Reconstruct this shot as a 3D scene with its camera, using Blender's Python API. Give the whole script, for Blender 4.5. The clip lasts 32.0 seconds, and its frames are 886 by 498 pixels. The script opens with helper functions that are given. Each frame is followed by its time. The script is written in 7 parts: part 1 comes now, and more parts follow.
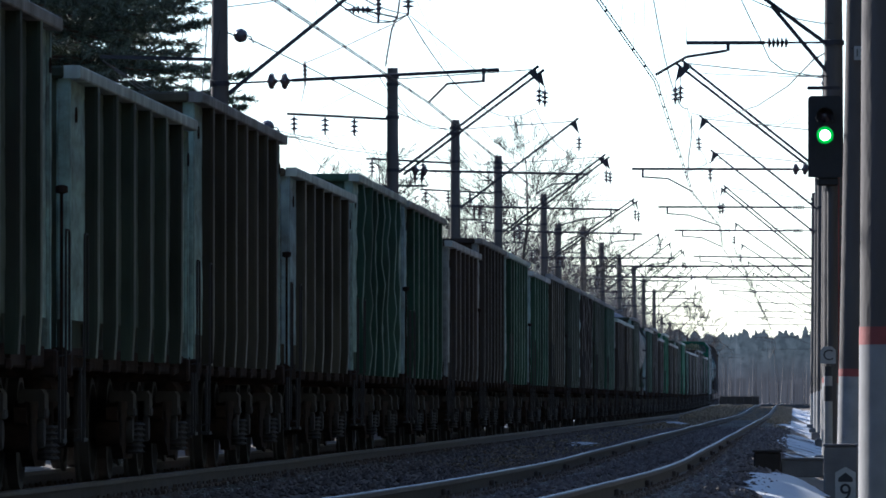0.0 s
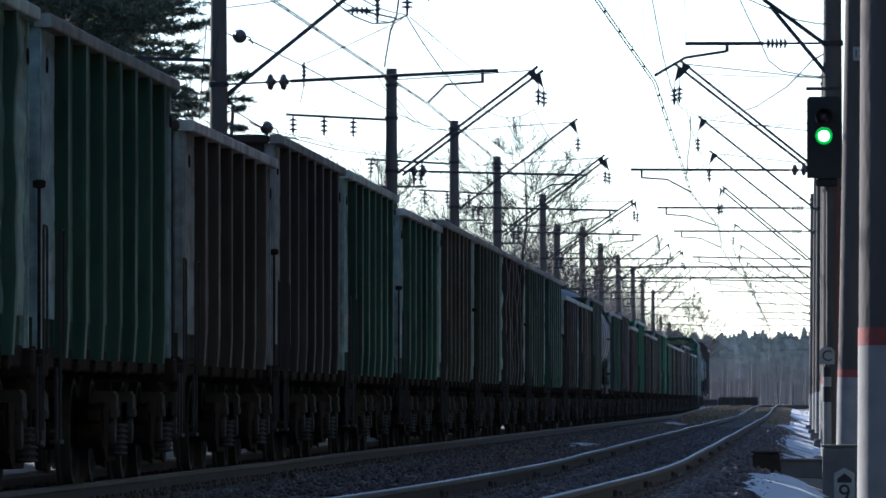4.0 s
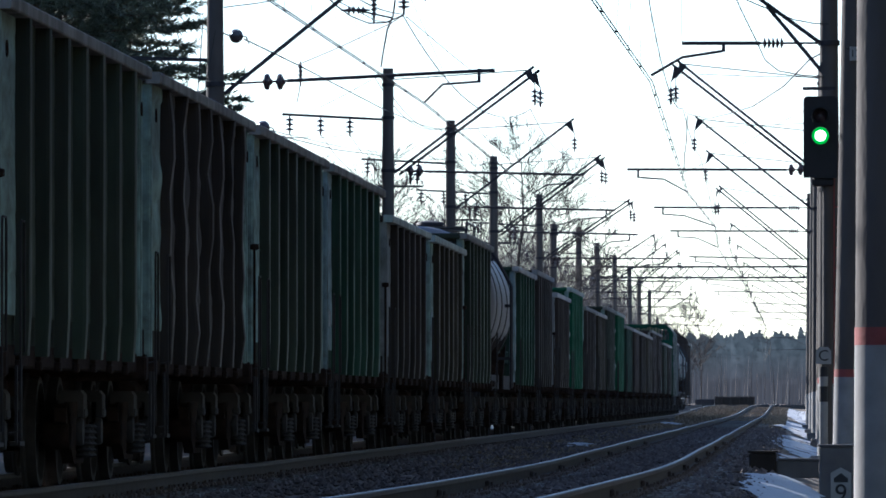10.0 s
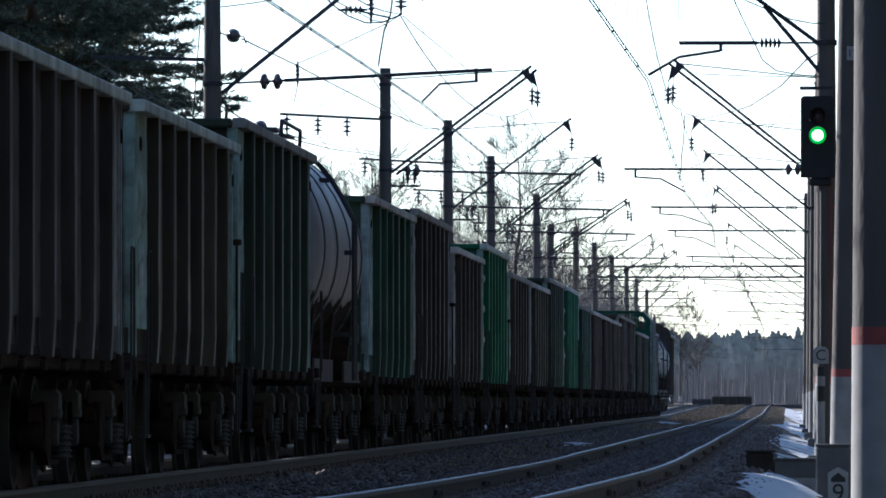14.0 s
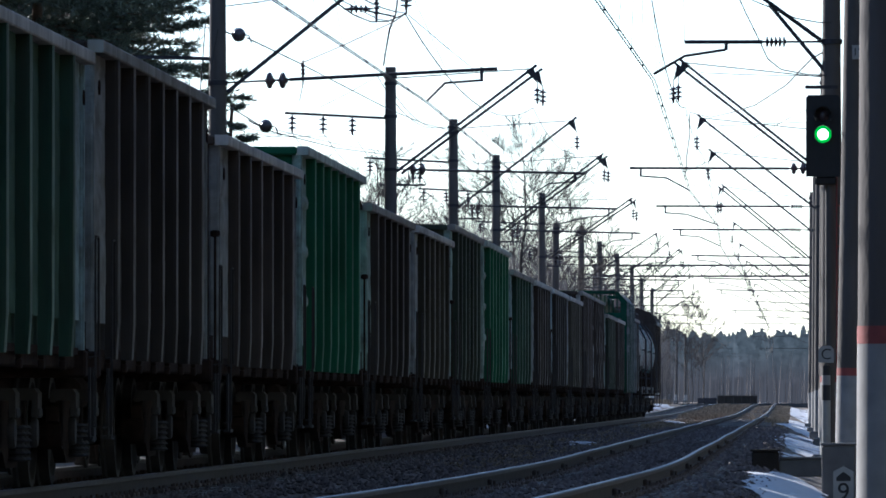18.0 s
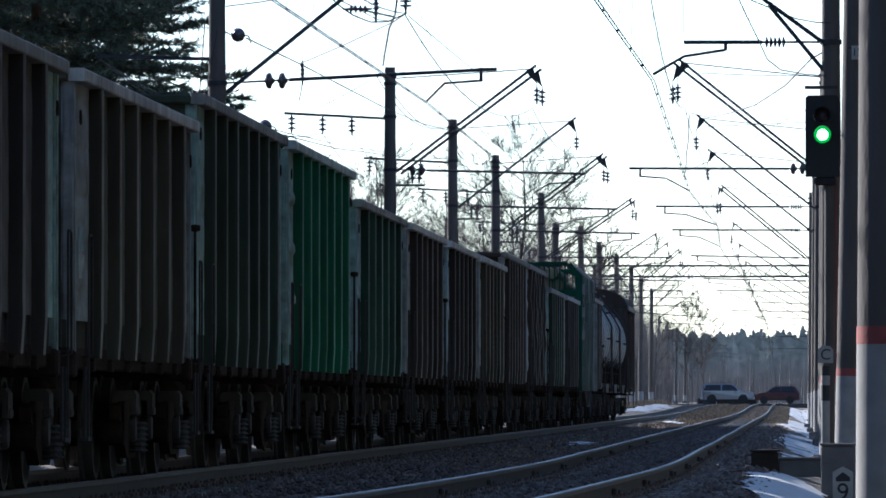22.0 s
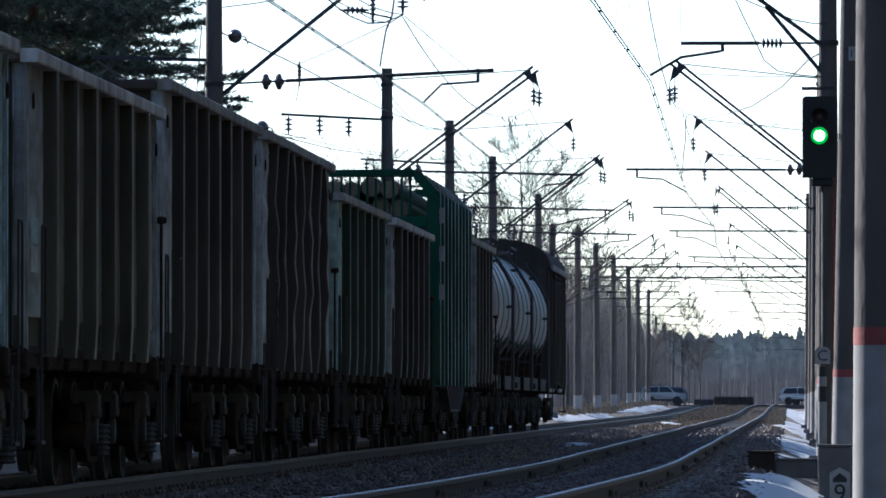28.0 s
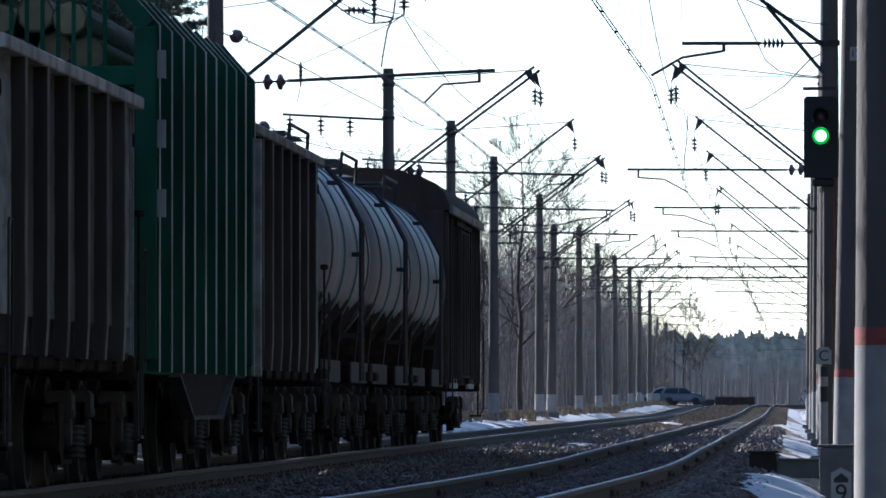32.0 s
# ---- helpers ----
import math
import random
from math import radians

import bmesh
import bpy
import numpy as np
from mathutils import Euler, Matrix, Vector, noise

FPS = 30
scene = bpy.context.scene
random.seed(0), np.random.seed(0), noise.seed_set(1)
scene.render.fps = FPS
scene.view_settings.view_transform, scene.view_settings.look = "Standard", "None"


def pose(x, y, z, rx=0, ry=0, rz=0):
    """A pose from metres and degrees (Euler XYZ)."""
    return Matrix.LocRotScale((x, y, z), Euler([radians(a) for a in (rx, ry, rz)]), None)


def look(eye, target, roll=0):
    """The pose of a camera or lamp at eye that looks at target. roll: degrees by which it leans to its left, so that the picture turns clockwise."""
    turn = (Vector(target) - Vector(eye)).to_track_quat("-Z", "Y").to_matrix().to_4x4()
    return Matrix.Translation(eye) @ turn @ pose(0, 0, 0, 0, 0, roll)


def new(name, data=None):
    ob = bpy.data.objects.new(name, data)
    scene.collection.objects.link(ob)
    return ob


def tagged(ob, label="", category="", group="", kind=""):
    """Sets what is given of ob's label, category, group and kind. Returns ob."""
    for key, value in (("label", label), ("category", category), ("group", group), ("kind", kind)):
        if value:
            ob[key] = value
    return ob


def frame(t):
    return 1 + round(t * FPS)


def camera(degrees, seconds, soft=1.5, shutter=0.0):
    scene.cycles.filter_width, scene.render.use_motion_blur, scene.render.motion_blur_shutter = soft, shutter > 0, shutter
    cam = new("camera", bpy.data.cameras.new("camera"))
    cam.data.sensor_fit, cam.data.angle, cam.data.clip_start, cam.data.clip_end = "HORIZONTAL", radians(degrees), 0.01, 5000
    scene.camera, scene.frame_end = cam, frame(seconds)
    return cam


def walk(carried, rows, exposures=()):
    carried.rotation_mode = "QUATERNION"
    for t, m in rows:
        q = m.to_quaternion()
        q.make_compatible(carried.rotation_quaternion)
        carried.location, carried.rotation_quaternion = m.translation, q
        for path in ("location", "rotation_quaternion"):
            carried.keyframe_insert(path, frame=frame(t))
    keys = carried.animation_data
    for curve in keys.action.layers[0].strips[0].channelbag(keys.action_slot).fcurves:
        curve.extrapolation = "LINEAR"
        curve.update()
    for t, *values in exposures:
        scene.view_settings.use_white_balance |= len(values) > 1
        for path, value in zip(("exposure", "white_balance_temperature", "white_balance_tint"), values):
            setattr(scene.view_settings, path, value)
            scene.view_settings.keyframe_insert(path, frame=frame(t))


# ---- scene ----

# one long lens on a tripod that drifts by a few hundredths of a degree
SECONDS = 32.0
FOV = 6.320
EYE = (0.0, 0.0, 0.735)
YAW, TILT = 2.468, 1.089
cam = camera(FOV, SECONDS, soft=1.7)
SWAY = [  # seconds, turn and tilt in degrees
    (0, 0.0307, -0.0043), (0.5, 0.0314, -0.0038), (1, 0.0309, -0.0055), (1.5, 0.0280, -0.0066),
    (2, 0.0263, -0.0050), (2.5, 0.0255, -0.0019), (3, 0.0247, -0.0001), (3.5, 0.0247, 0.0000),
    (5.5, 0.0118, 0.0057), (6, 0.0105, 0.0058), (6.5, 0.0080, 0.0068), (7, 0.0064, 0.0093),
    (7.5, 0.0077, 0.0116), (8, 0.0093, 0.0110), (8.5, 0.0061, 0.0097), (9, 0.0012, 0.0087),
    (9.5, -0.0003, 0.0046), (10, -0.0016, -0.0007), (10.5, -0.0046, -0.0030), (11, -0.0062, -0.0016),
    (11.5, -0.0064, -0.0002), (12, -0.0064, -0.0002), (12.5, -0.0078, -0.0001), (13, -0.0122, 0.0000),
    (13.5, -0.0182, -0.0008), (14, -0.0215, -0.0031), (14.5, -0.0209, -0.0051), (16.5, 0.0152, -0.0066),
    (17, 0.0160, -0.0066), (17.5, 0.0156, -0.0081), (18, 0.0165, -0.0102), (18.5, 0.0182, -0.0105),
    (19, 0.0188, -0.0111), (19.5, 0.0192, -0.0126), (20, 0.0195, -0.0147), (20.5, 0.0194, -0.0172),
    (21, 0.0174, -0.0169), (21.5, 0.0141, -0.0131), (22, 0.0125, -0.0081), (22.5, 0.0109, -0.0029),
    (23, 0.0076, -0.0003), (23.5, 0.0046, 0.0014), (24, 0.0034, 0.0029), (24.5, 0.0066, -0.0001),
    (25, 0.0094, -0.0046), (25.5, 0.0082, -0.0061), (27.5, -0.0108, -0.0042), (28, -0.0094, -0.0008),
    (28.5, -0.0104, 0.0037), (29, -0.0134, 0.0059), (29.5, -0.0151, 0.0063), (30, -0.0138, 0.0062),
    (30.5, -0.0109, 0.0061), (31, -0.0062, 0.0046), (31.5, -0.0015, 0.0015), (32, 0.0000, 0.0000),
]
walk(cam, [(t, pose(*EYE, 90 + TILT + b, 0, YAW + a)) for t, a, b in SWAY],
     exposures=[(0.0, 1.14, 5680, 12), (32.0, 1.14, 5680, 12)])

# ---------------------------------------------------------------- light
SUN_AZ, SUN_EL = -45.0, 24.5      # degrees from the track's far end, and above the horizon
world = bpy.data.worlds.new("world")
scene.world = world
world.use_nodes = True
wn = world.node_tree
sky = wn.nodes.new("ShaderNodeTexSky")
sky.sky_type = "NISHITA"
sky.sun_disc = False
sky.sun_elevation, sky.sun_rotation = radians(SUN_EL), radians(SUN_AZ)
sky.air_density, sky.dust_density, sky.ozone_density = 0.85, 0.1, 0.9
sky.altitude = 800
wn.nodes["Background"].inputs["Strength"].default_value = 0.098
wn.links.new(sky.outputs["Color"], wn.nodes["Background"].inputs["Color"])
sun = new("sun", bpy.data.lights.new("sun", "SUN"))
sun.data.energy, sun.data.angle, sun.data.color = 5.0, radians(0.6), (1.0, 0.93, 0.82)
_az, _el = radians(SUN_AZ), radians(SUN_EL)
SUN_DIR = Vector((math.sin(_az) * math.cos(_el), math.cos(_az) * math.cos(_el), math.sin(_el)))
sun.matrix_world = look(SUN_DIR * 50, (0, 0, 0))


# ---------------------------------------------------------------- materials
def mat(name, base, rough=0.7, metal=0.0, vary=0.25, grain=6.0, stain=0.0, stain_col=(0.05, 0.04, 0.03), stain_size=0.8,
        bump=0.15, bump_size=40.0, island=0.0, stretch=(1, 1, 1), spec=0.5):
    """A surface with grain and stains at two scales in object space, in metres."""
    m = bpy.data.materials.new(name)
    m.use_nodes = True
    n, l = m.node_tree.nodes, m.node_tree.links
    b = n["Principled BSDF"]
    co = n.new("ShaderNodeTexCoord")
    mp = n.new("ShaderNodeMapping")
    mp.inputs["Scale"].default_value = stretch
    own = n.new("ShaderNodeObjectInfo")
    shift = n.new("ShaderNodeVectorMath")
    shift.operation = "MULTIPLY_ADD"
    l.new(own.outputs["Random"], shift.inputs[0])
    shift.inputs[1].default_value = (31.0, 47.0, 59.0)
    l.new(co.outputs["Object"], shift.inputs[2])
    l.new(shift.outputs["Vector"], mp.inputs["Vector"])
    fine = n.new("ShaderNodeTexNoise")
    fine.inputs["Scale"].default_value, fine.inputs["Detail"].default_value = grain, 6
    l.new(mp.outputs["Vector"], fine.inputs["Vector"])
    ramp = n.new("ShaderNodeMapRange")
    ramp.inputs["From Min"].default_value, ramp.inputs["From Max"].default_value = 0.3, 0.7
    ramp.inputs["To Min"].default_value, ramp.inputs["To Max"].default_value = 1 - vary, 1 + vary
    l.new(fine.outputs["Fac"], ramp.inputs["Value"])
    mul = n.new("ShaderNodeVectorMath")
    mul.operation = "SCALE"
    mul.inputs[0].default_value = base
    l.new(ramp.outputs["Result"], mul.inputs["Scale"])
    col = mul.outputs["Vector"]
    if island:
        geo = n.new("ShaderNodeNewGeometry")
        info = n.new("ShaderNodeObjectInfo")
        add = n.new("ShaderNodeMath")
        l.new(geo.outputs["Random Per Island"], add.inputs[0])
        l.new(info.outputs["Random"], add.inputs[1])
        fr = n.new("ShaderNodeMath")
        fr.operation = "FRACT"
        l.new(add.outputs[0], fr.inputs[0])
        r2 = n.new("ShaderNodeMapRange")
        r2.inputs["To Min"].default_value, r2.inputs["To Max"].default_value = 1 - island, 1 + island
        l.new(fr.outputs[0], r2.inputs["Value"])
        m2 = n.new("ShaderNodeVectorMath")
        m2.operation = "SCALE"
        l.new(col, m2.inputs[0])
        l.new(r2.outputs["Result"], m2.inputs["Scale"])
        col = m2.outputs["Vector"]
    if stain:
        big = n.new("ShaderNodeTexNoise")
        big.inputs["Scale"].default_value, big.inputs["Detail"].default_value = stain_size, 9
        big.inputs["Roughness"].default_value = 0.7
        l.new(mp.outputs["Vector"], big.inputs["Vector"])
        sr = n.new("ShaderNodeMapRange")
        sr.inputs["From Min"].default_value, sr.inputs["From Max"].default_value = 0.45, 0.7
        sr.inputs["To Max"].default_value = stain
        l.new(big.outputs["Fac"], sr.inputs["Value"])
        mix = n.new("ShaderNodeMix")
        mix.data_type = "RGBA"
        l.new(sr.outputs["Result"], mix.inputs["Factor"])
        l.new(col, mix.inputs["A"])
        mix.inputs["B"].default_value = (*stain_col, 1)
        col = mix.outputs["Result"]
    l.new(col, b.inputs["Base Color"])
    b.inputs["Roughness"].default_value, b.inputs["Metallic"].default_value = rough, metal
    b.inputs["Specular IOR Level"].default_value = spec
    if bump:
        rel = n.new("ShaderNodeTexNoise")
        rel.inputs["Scale"].default_value, rel.inputs["Detail"].default_value = bump_size, 4
        l.new(mp.outputs["Vector"], rel.inputs["Vector"])
        bp = n.new("ShaderNodeBump")
        bp.inputs["Strength"].default_value, bp.inputs["Distance"].default_value = bump, 0.02
        l.new(rel.outputs["Fac"], bp.inputs["Height"])
        l.new(bp.outputs["Normal"], b.inputs["Normal"])
    return m


def glow(name, colour, strength):
    m = bpy.data.materials.new(name)
    m.use_nodes = True
    b = m.node_tree.nodes["Principled BSDF"]
    b.inputs["Base Color"].default_value = (*colour, 1)
    b.inputs["Emission Color"].default_value = (*colour, 1)
    b.inputs["Emission Strength"].default_value = strength
    return m


RUST = (0.045, 0.035, 0.029)
SOOT = (0.02, 0.018, 0.016)
GRIME = (0.10, 0.095, 0.085)


def paint(name, base, chip=0.35, rough=0.9, spec=0.06, stretch=(1, 1, 0.35), size=1.3, under=RUST, island=0.0):
    return mat(name, base, rough, 0.0, 0.3, 3.0, chip, under, size, 0.12, 9.0, stretch=stretch, spec=spec, island=island)


BODY = {
    "green": (0.035, 0.074, 0.051), "dkgreen": (0.043, 0.055, 0.040), "olive": (0.067, 0.060, 0.044), "bright": (0.021, 0.110, 0.057), "teal": (0.044, 0.087, 0.065),
    "brown": (0.062, 0.050, 0.043), "dkbrown": (0.048, 0.041, 0.036), "timber": (0.015, 0.077, 0.047)}
M = {k: paint("weathered_%s_paint" % k, tuple(0.92 * x for x in c), 0.25 if k in ("bright", "timber") else 0.6, 0.85, 0.08, island=0.12 if k in ("bright", "timber") else 0.3) for k, c in BODY.items()}
# pressed posts are rubbed paler and shinier than the sheets, sky glow painted in
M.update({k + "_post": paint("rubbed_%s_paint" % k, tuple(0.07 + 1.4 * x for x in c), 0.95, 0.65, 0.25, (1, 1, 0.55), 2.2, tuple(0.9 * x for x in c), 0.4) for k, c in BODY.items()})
# sheets between the posts: faded, and lightened for the sky they face
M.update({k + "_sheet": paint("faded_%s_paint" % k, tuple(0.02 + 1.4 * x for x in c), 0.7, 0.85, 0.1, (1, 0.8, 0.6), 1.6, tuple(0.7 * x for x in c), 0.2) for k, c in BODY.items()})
M.update({
    "grey": paint("grey_paint", (0.225, 0.235, 0.23), 0.9, 0.75, 0.2, (1, 0.7, 1.5), 1.7, GRIME),
    "jaw": paint("dusty_cast_steel", (0.06, 0.054, 0.05), 0.5, 0.8, 0.2),
    "chord_grey": paint("dusty_grey_steel", (0.46, 0.45, 0.42), 0.75, 0.7, 0.25),
    "chord_dark": paint("dusty_dark_steel", (0.25, 0.24, 0.22), 0.8, 0.7, 0.25),
    "chord_green": paint("dusty_green_steel", (0.44, 0.50, 0.45), 0.6, 0.7, 0.25),
    # end-bay and corner paints: faded, and lightened for open sky light
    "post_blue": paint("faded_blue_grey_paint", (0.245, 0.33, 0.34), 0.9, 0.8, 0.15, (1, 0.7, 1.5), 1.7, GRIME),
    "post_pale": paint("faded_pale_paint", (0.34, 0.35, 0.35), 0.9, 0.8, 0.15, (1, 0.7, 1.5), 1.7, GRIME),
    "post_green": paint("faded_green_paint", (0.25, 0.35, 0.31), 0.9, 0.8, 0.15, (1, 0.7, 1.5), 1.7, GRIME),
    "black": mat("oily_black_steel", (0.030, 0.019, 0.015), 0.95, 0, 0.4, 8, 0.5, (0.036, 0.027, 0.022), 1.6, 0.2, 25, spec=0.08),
    "axle_box": mat("worn_cast_steel", (0.026, 0.021, 0.019), 0.85, 0.0, 0.3, 9, 0.5, SOOT, 3.0, 0.2, 25),
    "wheel": mat("rolled_wheel_steel", (0.020, 0.016, 0.014), 0.85, 0.0, 0.3, 9, 0.4, RUST, 3.0, 0.1, 25),
    "tank": mat("dirty_white_tank_paint", (0.225, 0.22, 0.235), 0.5, 0.0, 0.2, 1.6, 0.6, (0.11, 0.105, 0.105), 1.0, 0.06, 10, stretch=(0.3, 1.3, 0.3)),
    "tank_band": mat("grimy_band_steel", (0.06, 0.06, 0.058), 0.6, 0.1, 0.3, 5, 0.4, RUST, 2.0, 0.1, 20),
    "tank_teal": paint("teal_tank_stripe", (0.10, 0.22, 0.22), 0.3),
    "sill_white": paint("whitened_sill_board", (0.30, 0.30, 0.29), 0.45),
    "rail_side": mat("rusty_darkened_steel", (0.05, 0.035, 0.03), 0.85, 0.0, 0.3, 5, 0.4, RUST, 2.0, 0.1, 30),
    "rail_flank": mat("dull_rail_steel", (0.10, 0.085, 0.08), 0.7, 0.2, 0.25, 4, 0.45, (0.07, 0.05, 0.042), 1.2, 0.06, 20),
    "rail_head": mat("polished_rail_head", (0.20, 0.19, 0.19), 0.5, 0.4, 0.15, 3, 0.35, (0.10, 0.10, 0.11), 3.0, 0.03, 15),
    "ballast": mat("crushed_stone", (0.128, 0.086, 0.068), 0.9, 0, 0.55, 9, 0.45, (0.06, 0.048, 0.04), 0.35, 0.9, 14),
    "stone": mat("ballast_stone", (0.112, 0.088, 0.080), 0.9, 0, 0.3, 20, 0, bump=0.2, island=0.4),
    "soil": mat("trackside_soil", (0.095, 0.064, 0.046), 0.95, 0, 0.4, 3, 0.5, (0.15, 0.12, 0.08), 0.3, 0.6, 6),
    "snow": mat("old_granular_snow", (0.50, 0.50, 0.52), 0.75, 0, 0.08, 4, 0.18, (0.35, 0.33, 0.30), 1.2, 0.5, 9),
    "sleeper": mat("concrete_sleeper", (0.20, 0.19, 0.18), 0.9, 0, 0.25, 7, 0.5, (0.07, 0.055, 0.045), 1.8, 0.3, 30, island=0.25),
    "clip": mat("rusty_rail_clip", (0.11, 0.08, 0.065), 0.75, 0.2, 0.3, 20, 0, bump=0.1),
    "grass": mat("dead_grass", (0.24, 0.18, 0.12), 0.9, 0, 0.3, 3, 0, bump=0, island=0.45),
    "concrete": mat("weathered_pole_concrete", (0.088, 0.076, 0.068), 0.9, 0, 0.2, 3, 0.45, (0.06, 0.052, 0.047), 0.9, 0.25, 30, stretch=(1, 1, 0.3)),
    "white": mat("chalky_white_paint", (0.27, 0.265, 0.26), 0.9, 0, 0.15, 5, 0.5, (0.17, 0.16, 0.155), 1.4, 0.04, 30),
    "red": mat("faded_red_paint", (0.24, 0.05, 0.045), 0.8, 0, 0.2, 5, 0.35, (0.16, 0.07, 0.05), 1.4, 0.15, 30),
    "footing": mat("grey_footing_concrete", (0.12, 0.116, 0.116), 0.9, 0, 0.2, 4, 0.4, (0.08, 0.072, 0.068), 1.0, 0.4, 25),
    "iron": mat("painted_line_steel", (0.030, 0.028, 0.034), 0.6, 0.3, 0.25, 12, 0.2, RUST, 4, 0.05, 30),
    "wire": mat("weathered_copper_wire", (0.04, 0.036, 0.034), 0.7, 0.2, 0.1, 5, 0, bump=0),
    "glassy": mat("brown_glazed_porcelain", (0.055, 0.04, 0.045), 0.2, 0, 0.2, 10, 0, bump=0),
    "signal": mat("matt_black_signal_paint", (0.012, 0.012, 0.013), 0.7, 0, 0.2, 12, 0.15, (0.04, 0.04, 0.04), 4, 0.08, 30),
    "sign": mat("sign_enamel", (0.30, 0.30, 0.29), 0.6, 0, 0.1, 10, 0.25, (0.25, 0.24, 0.22), 5, 0.05, 30),
    "letter": mat("black_letter_paint", (0.02, 0.02, 0.022), 0.7, 0, 0.1, 10, 0, bump=0),
    "green_light": glow("green_signal_light", (0.62, 1.0, 0.66), 2.4),
    "green_rim": glow("green_lens_edge", (0.01, 0.50, 0.05), 0.45),
    "bark": mat("pine_bark", (0.13, 0.075, 0.045), 0.95, 0, 0.4, 8, 0.4, (0.05, 0.04, 0.035), 1.2, 0.6, 12, stretch=(1, 1, 0.3)),
    "needle": mat("pine_needles", (0.094, 0.108, 0.068), 0.75, 0, 0.3, 3, 0, bump=0, island=0.45),
    "birch": mat("birch_bark", (0.42, 0.39, 0.36), 0.85, 0, 0.2, 5, 0.6, (0.06, 0.05, 0.05), 2.5, 0.2, 12, stretch=(1, 1, 3)),
    # thicket twigs lightened for haze, crown twigs darkened for backlight
    "twig": mat("bare_twigs", (0.13, 0.115, 0.108), 0.9, 0, 0.3, 3, 0, bump=0, island=0.35),
    "dark_twig": mat("backlight_darkened_twigs", (0.036, 0.028, 0.026), 0.9, 0, 0.3, 3, 0, bump=0, island=0.3),
    "asphalt": mat("worn_asphalt", (0.055, 0.055, 0.057), 0.9, 0, 0.25, 20, 0.3, (0.12, 0.11, 0.10), 0.5, 0.3, 40),
    "car_silver": mat("silver_car_paint", (0.24, 0.25, 0.27), 0.3, 0.4, 0.04, 4, 0.3, (0.22, 0.21, 0.2), 1.5, 0),
    "car_white": mat("white_car_paint", (0.40, 0.41, 0.42), 0.35, 0.0, 0.04, 4, 0.3, (0.3, 0.29, 0.27), 1.5, 0),
    "car_red": mat("dark_red_car_paint", (0.07, 0.020, 0.024), 0.3, 0.2, 0.05, 4, 0.3, (0.1, 0.08, 0.07), 1.5, 0),
    "car_blue": mat("dark_blue_car_paint", (0.06, 0.075, 0.11), 0.3, 0.3, 0.05, 4, 0.3, (0.1, 0.09, 0.08), 1.5, 0),
    "car_grey": mat("blue_grey_car_paint", (0.12, 0.14, 0.17), 0.3, 0.3, 0.05, 4, 0.3, (0.1, 0.09, 0.08), 1.5, 0),
    "car_glass": mat("tinted_car_glass", (0.02, 0.022, 0.025), 0.06, 0, 0.05, 4, 0, bump=0),
    "tyre": mat("tyre_rubber", (0.025, 0.025, 0.025), 0.9, 0, 0.2, 10, 0, bump=0),
    "rim": mat("alloy_rim", (0.35, 0.35, 0.36), 0.4, 0.6, 0.1, 10, 0, bump=0),
    "log": mat("log_bark", (0.12, 0.085, 0.06), 0.95, 0, 0.3, 6, 0.3, (0.06, 0.045, 0.04), 2, 0.4, 15),
    "log_end": mat("sawn_log_end", (0.34, 0.25, 0.16), 0.85, 0, 0.2, 8, 0.3, (0.16, 0.12, 0.09), 3, 0.2, 25, island=0.3),
})


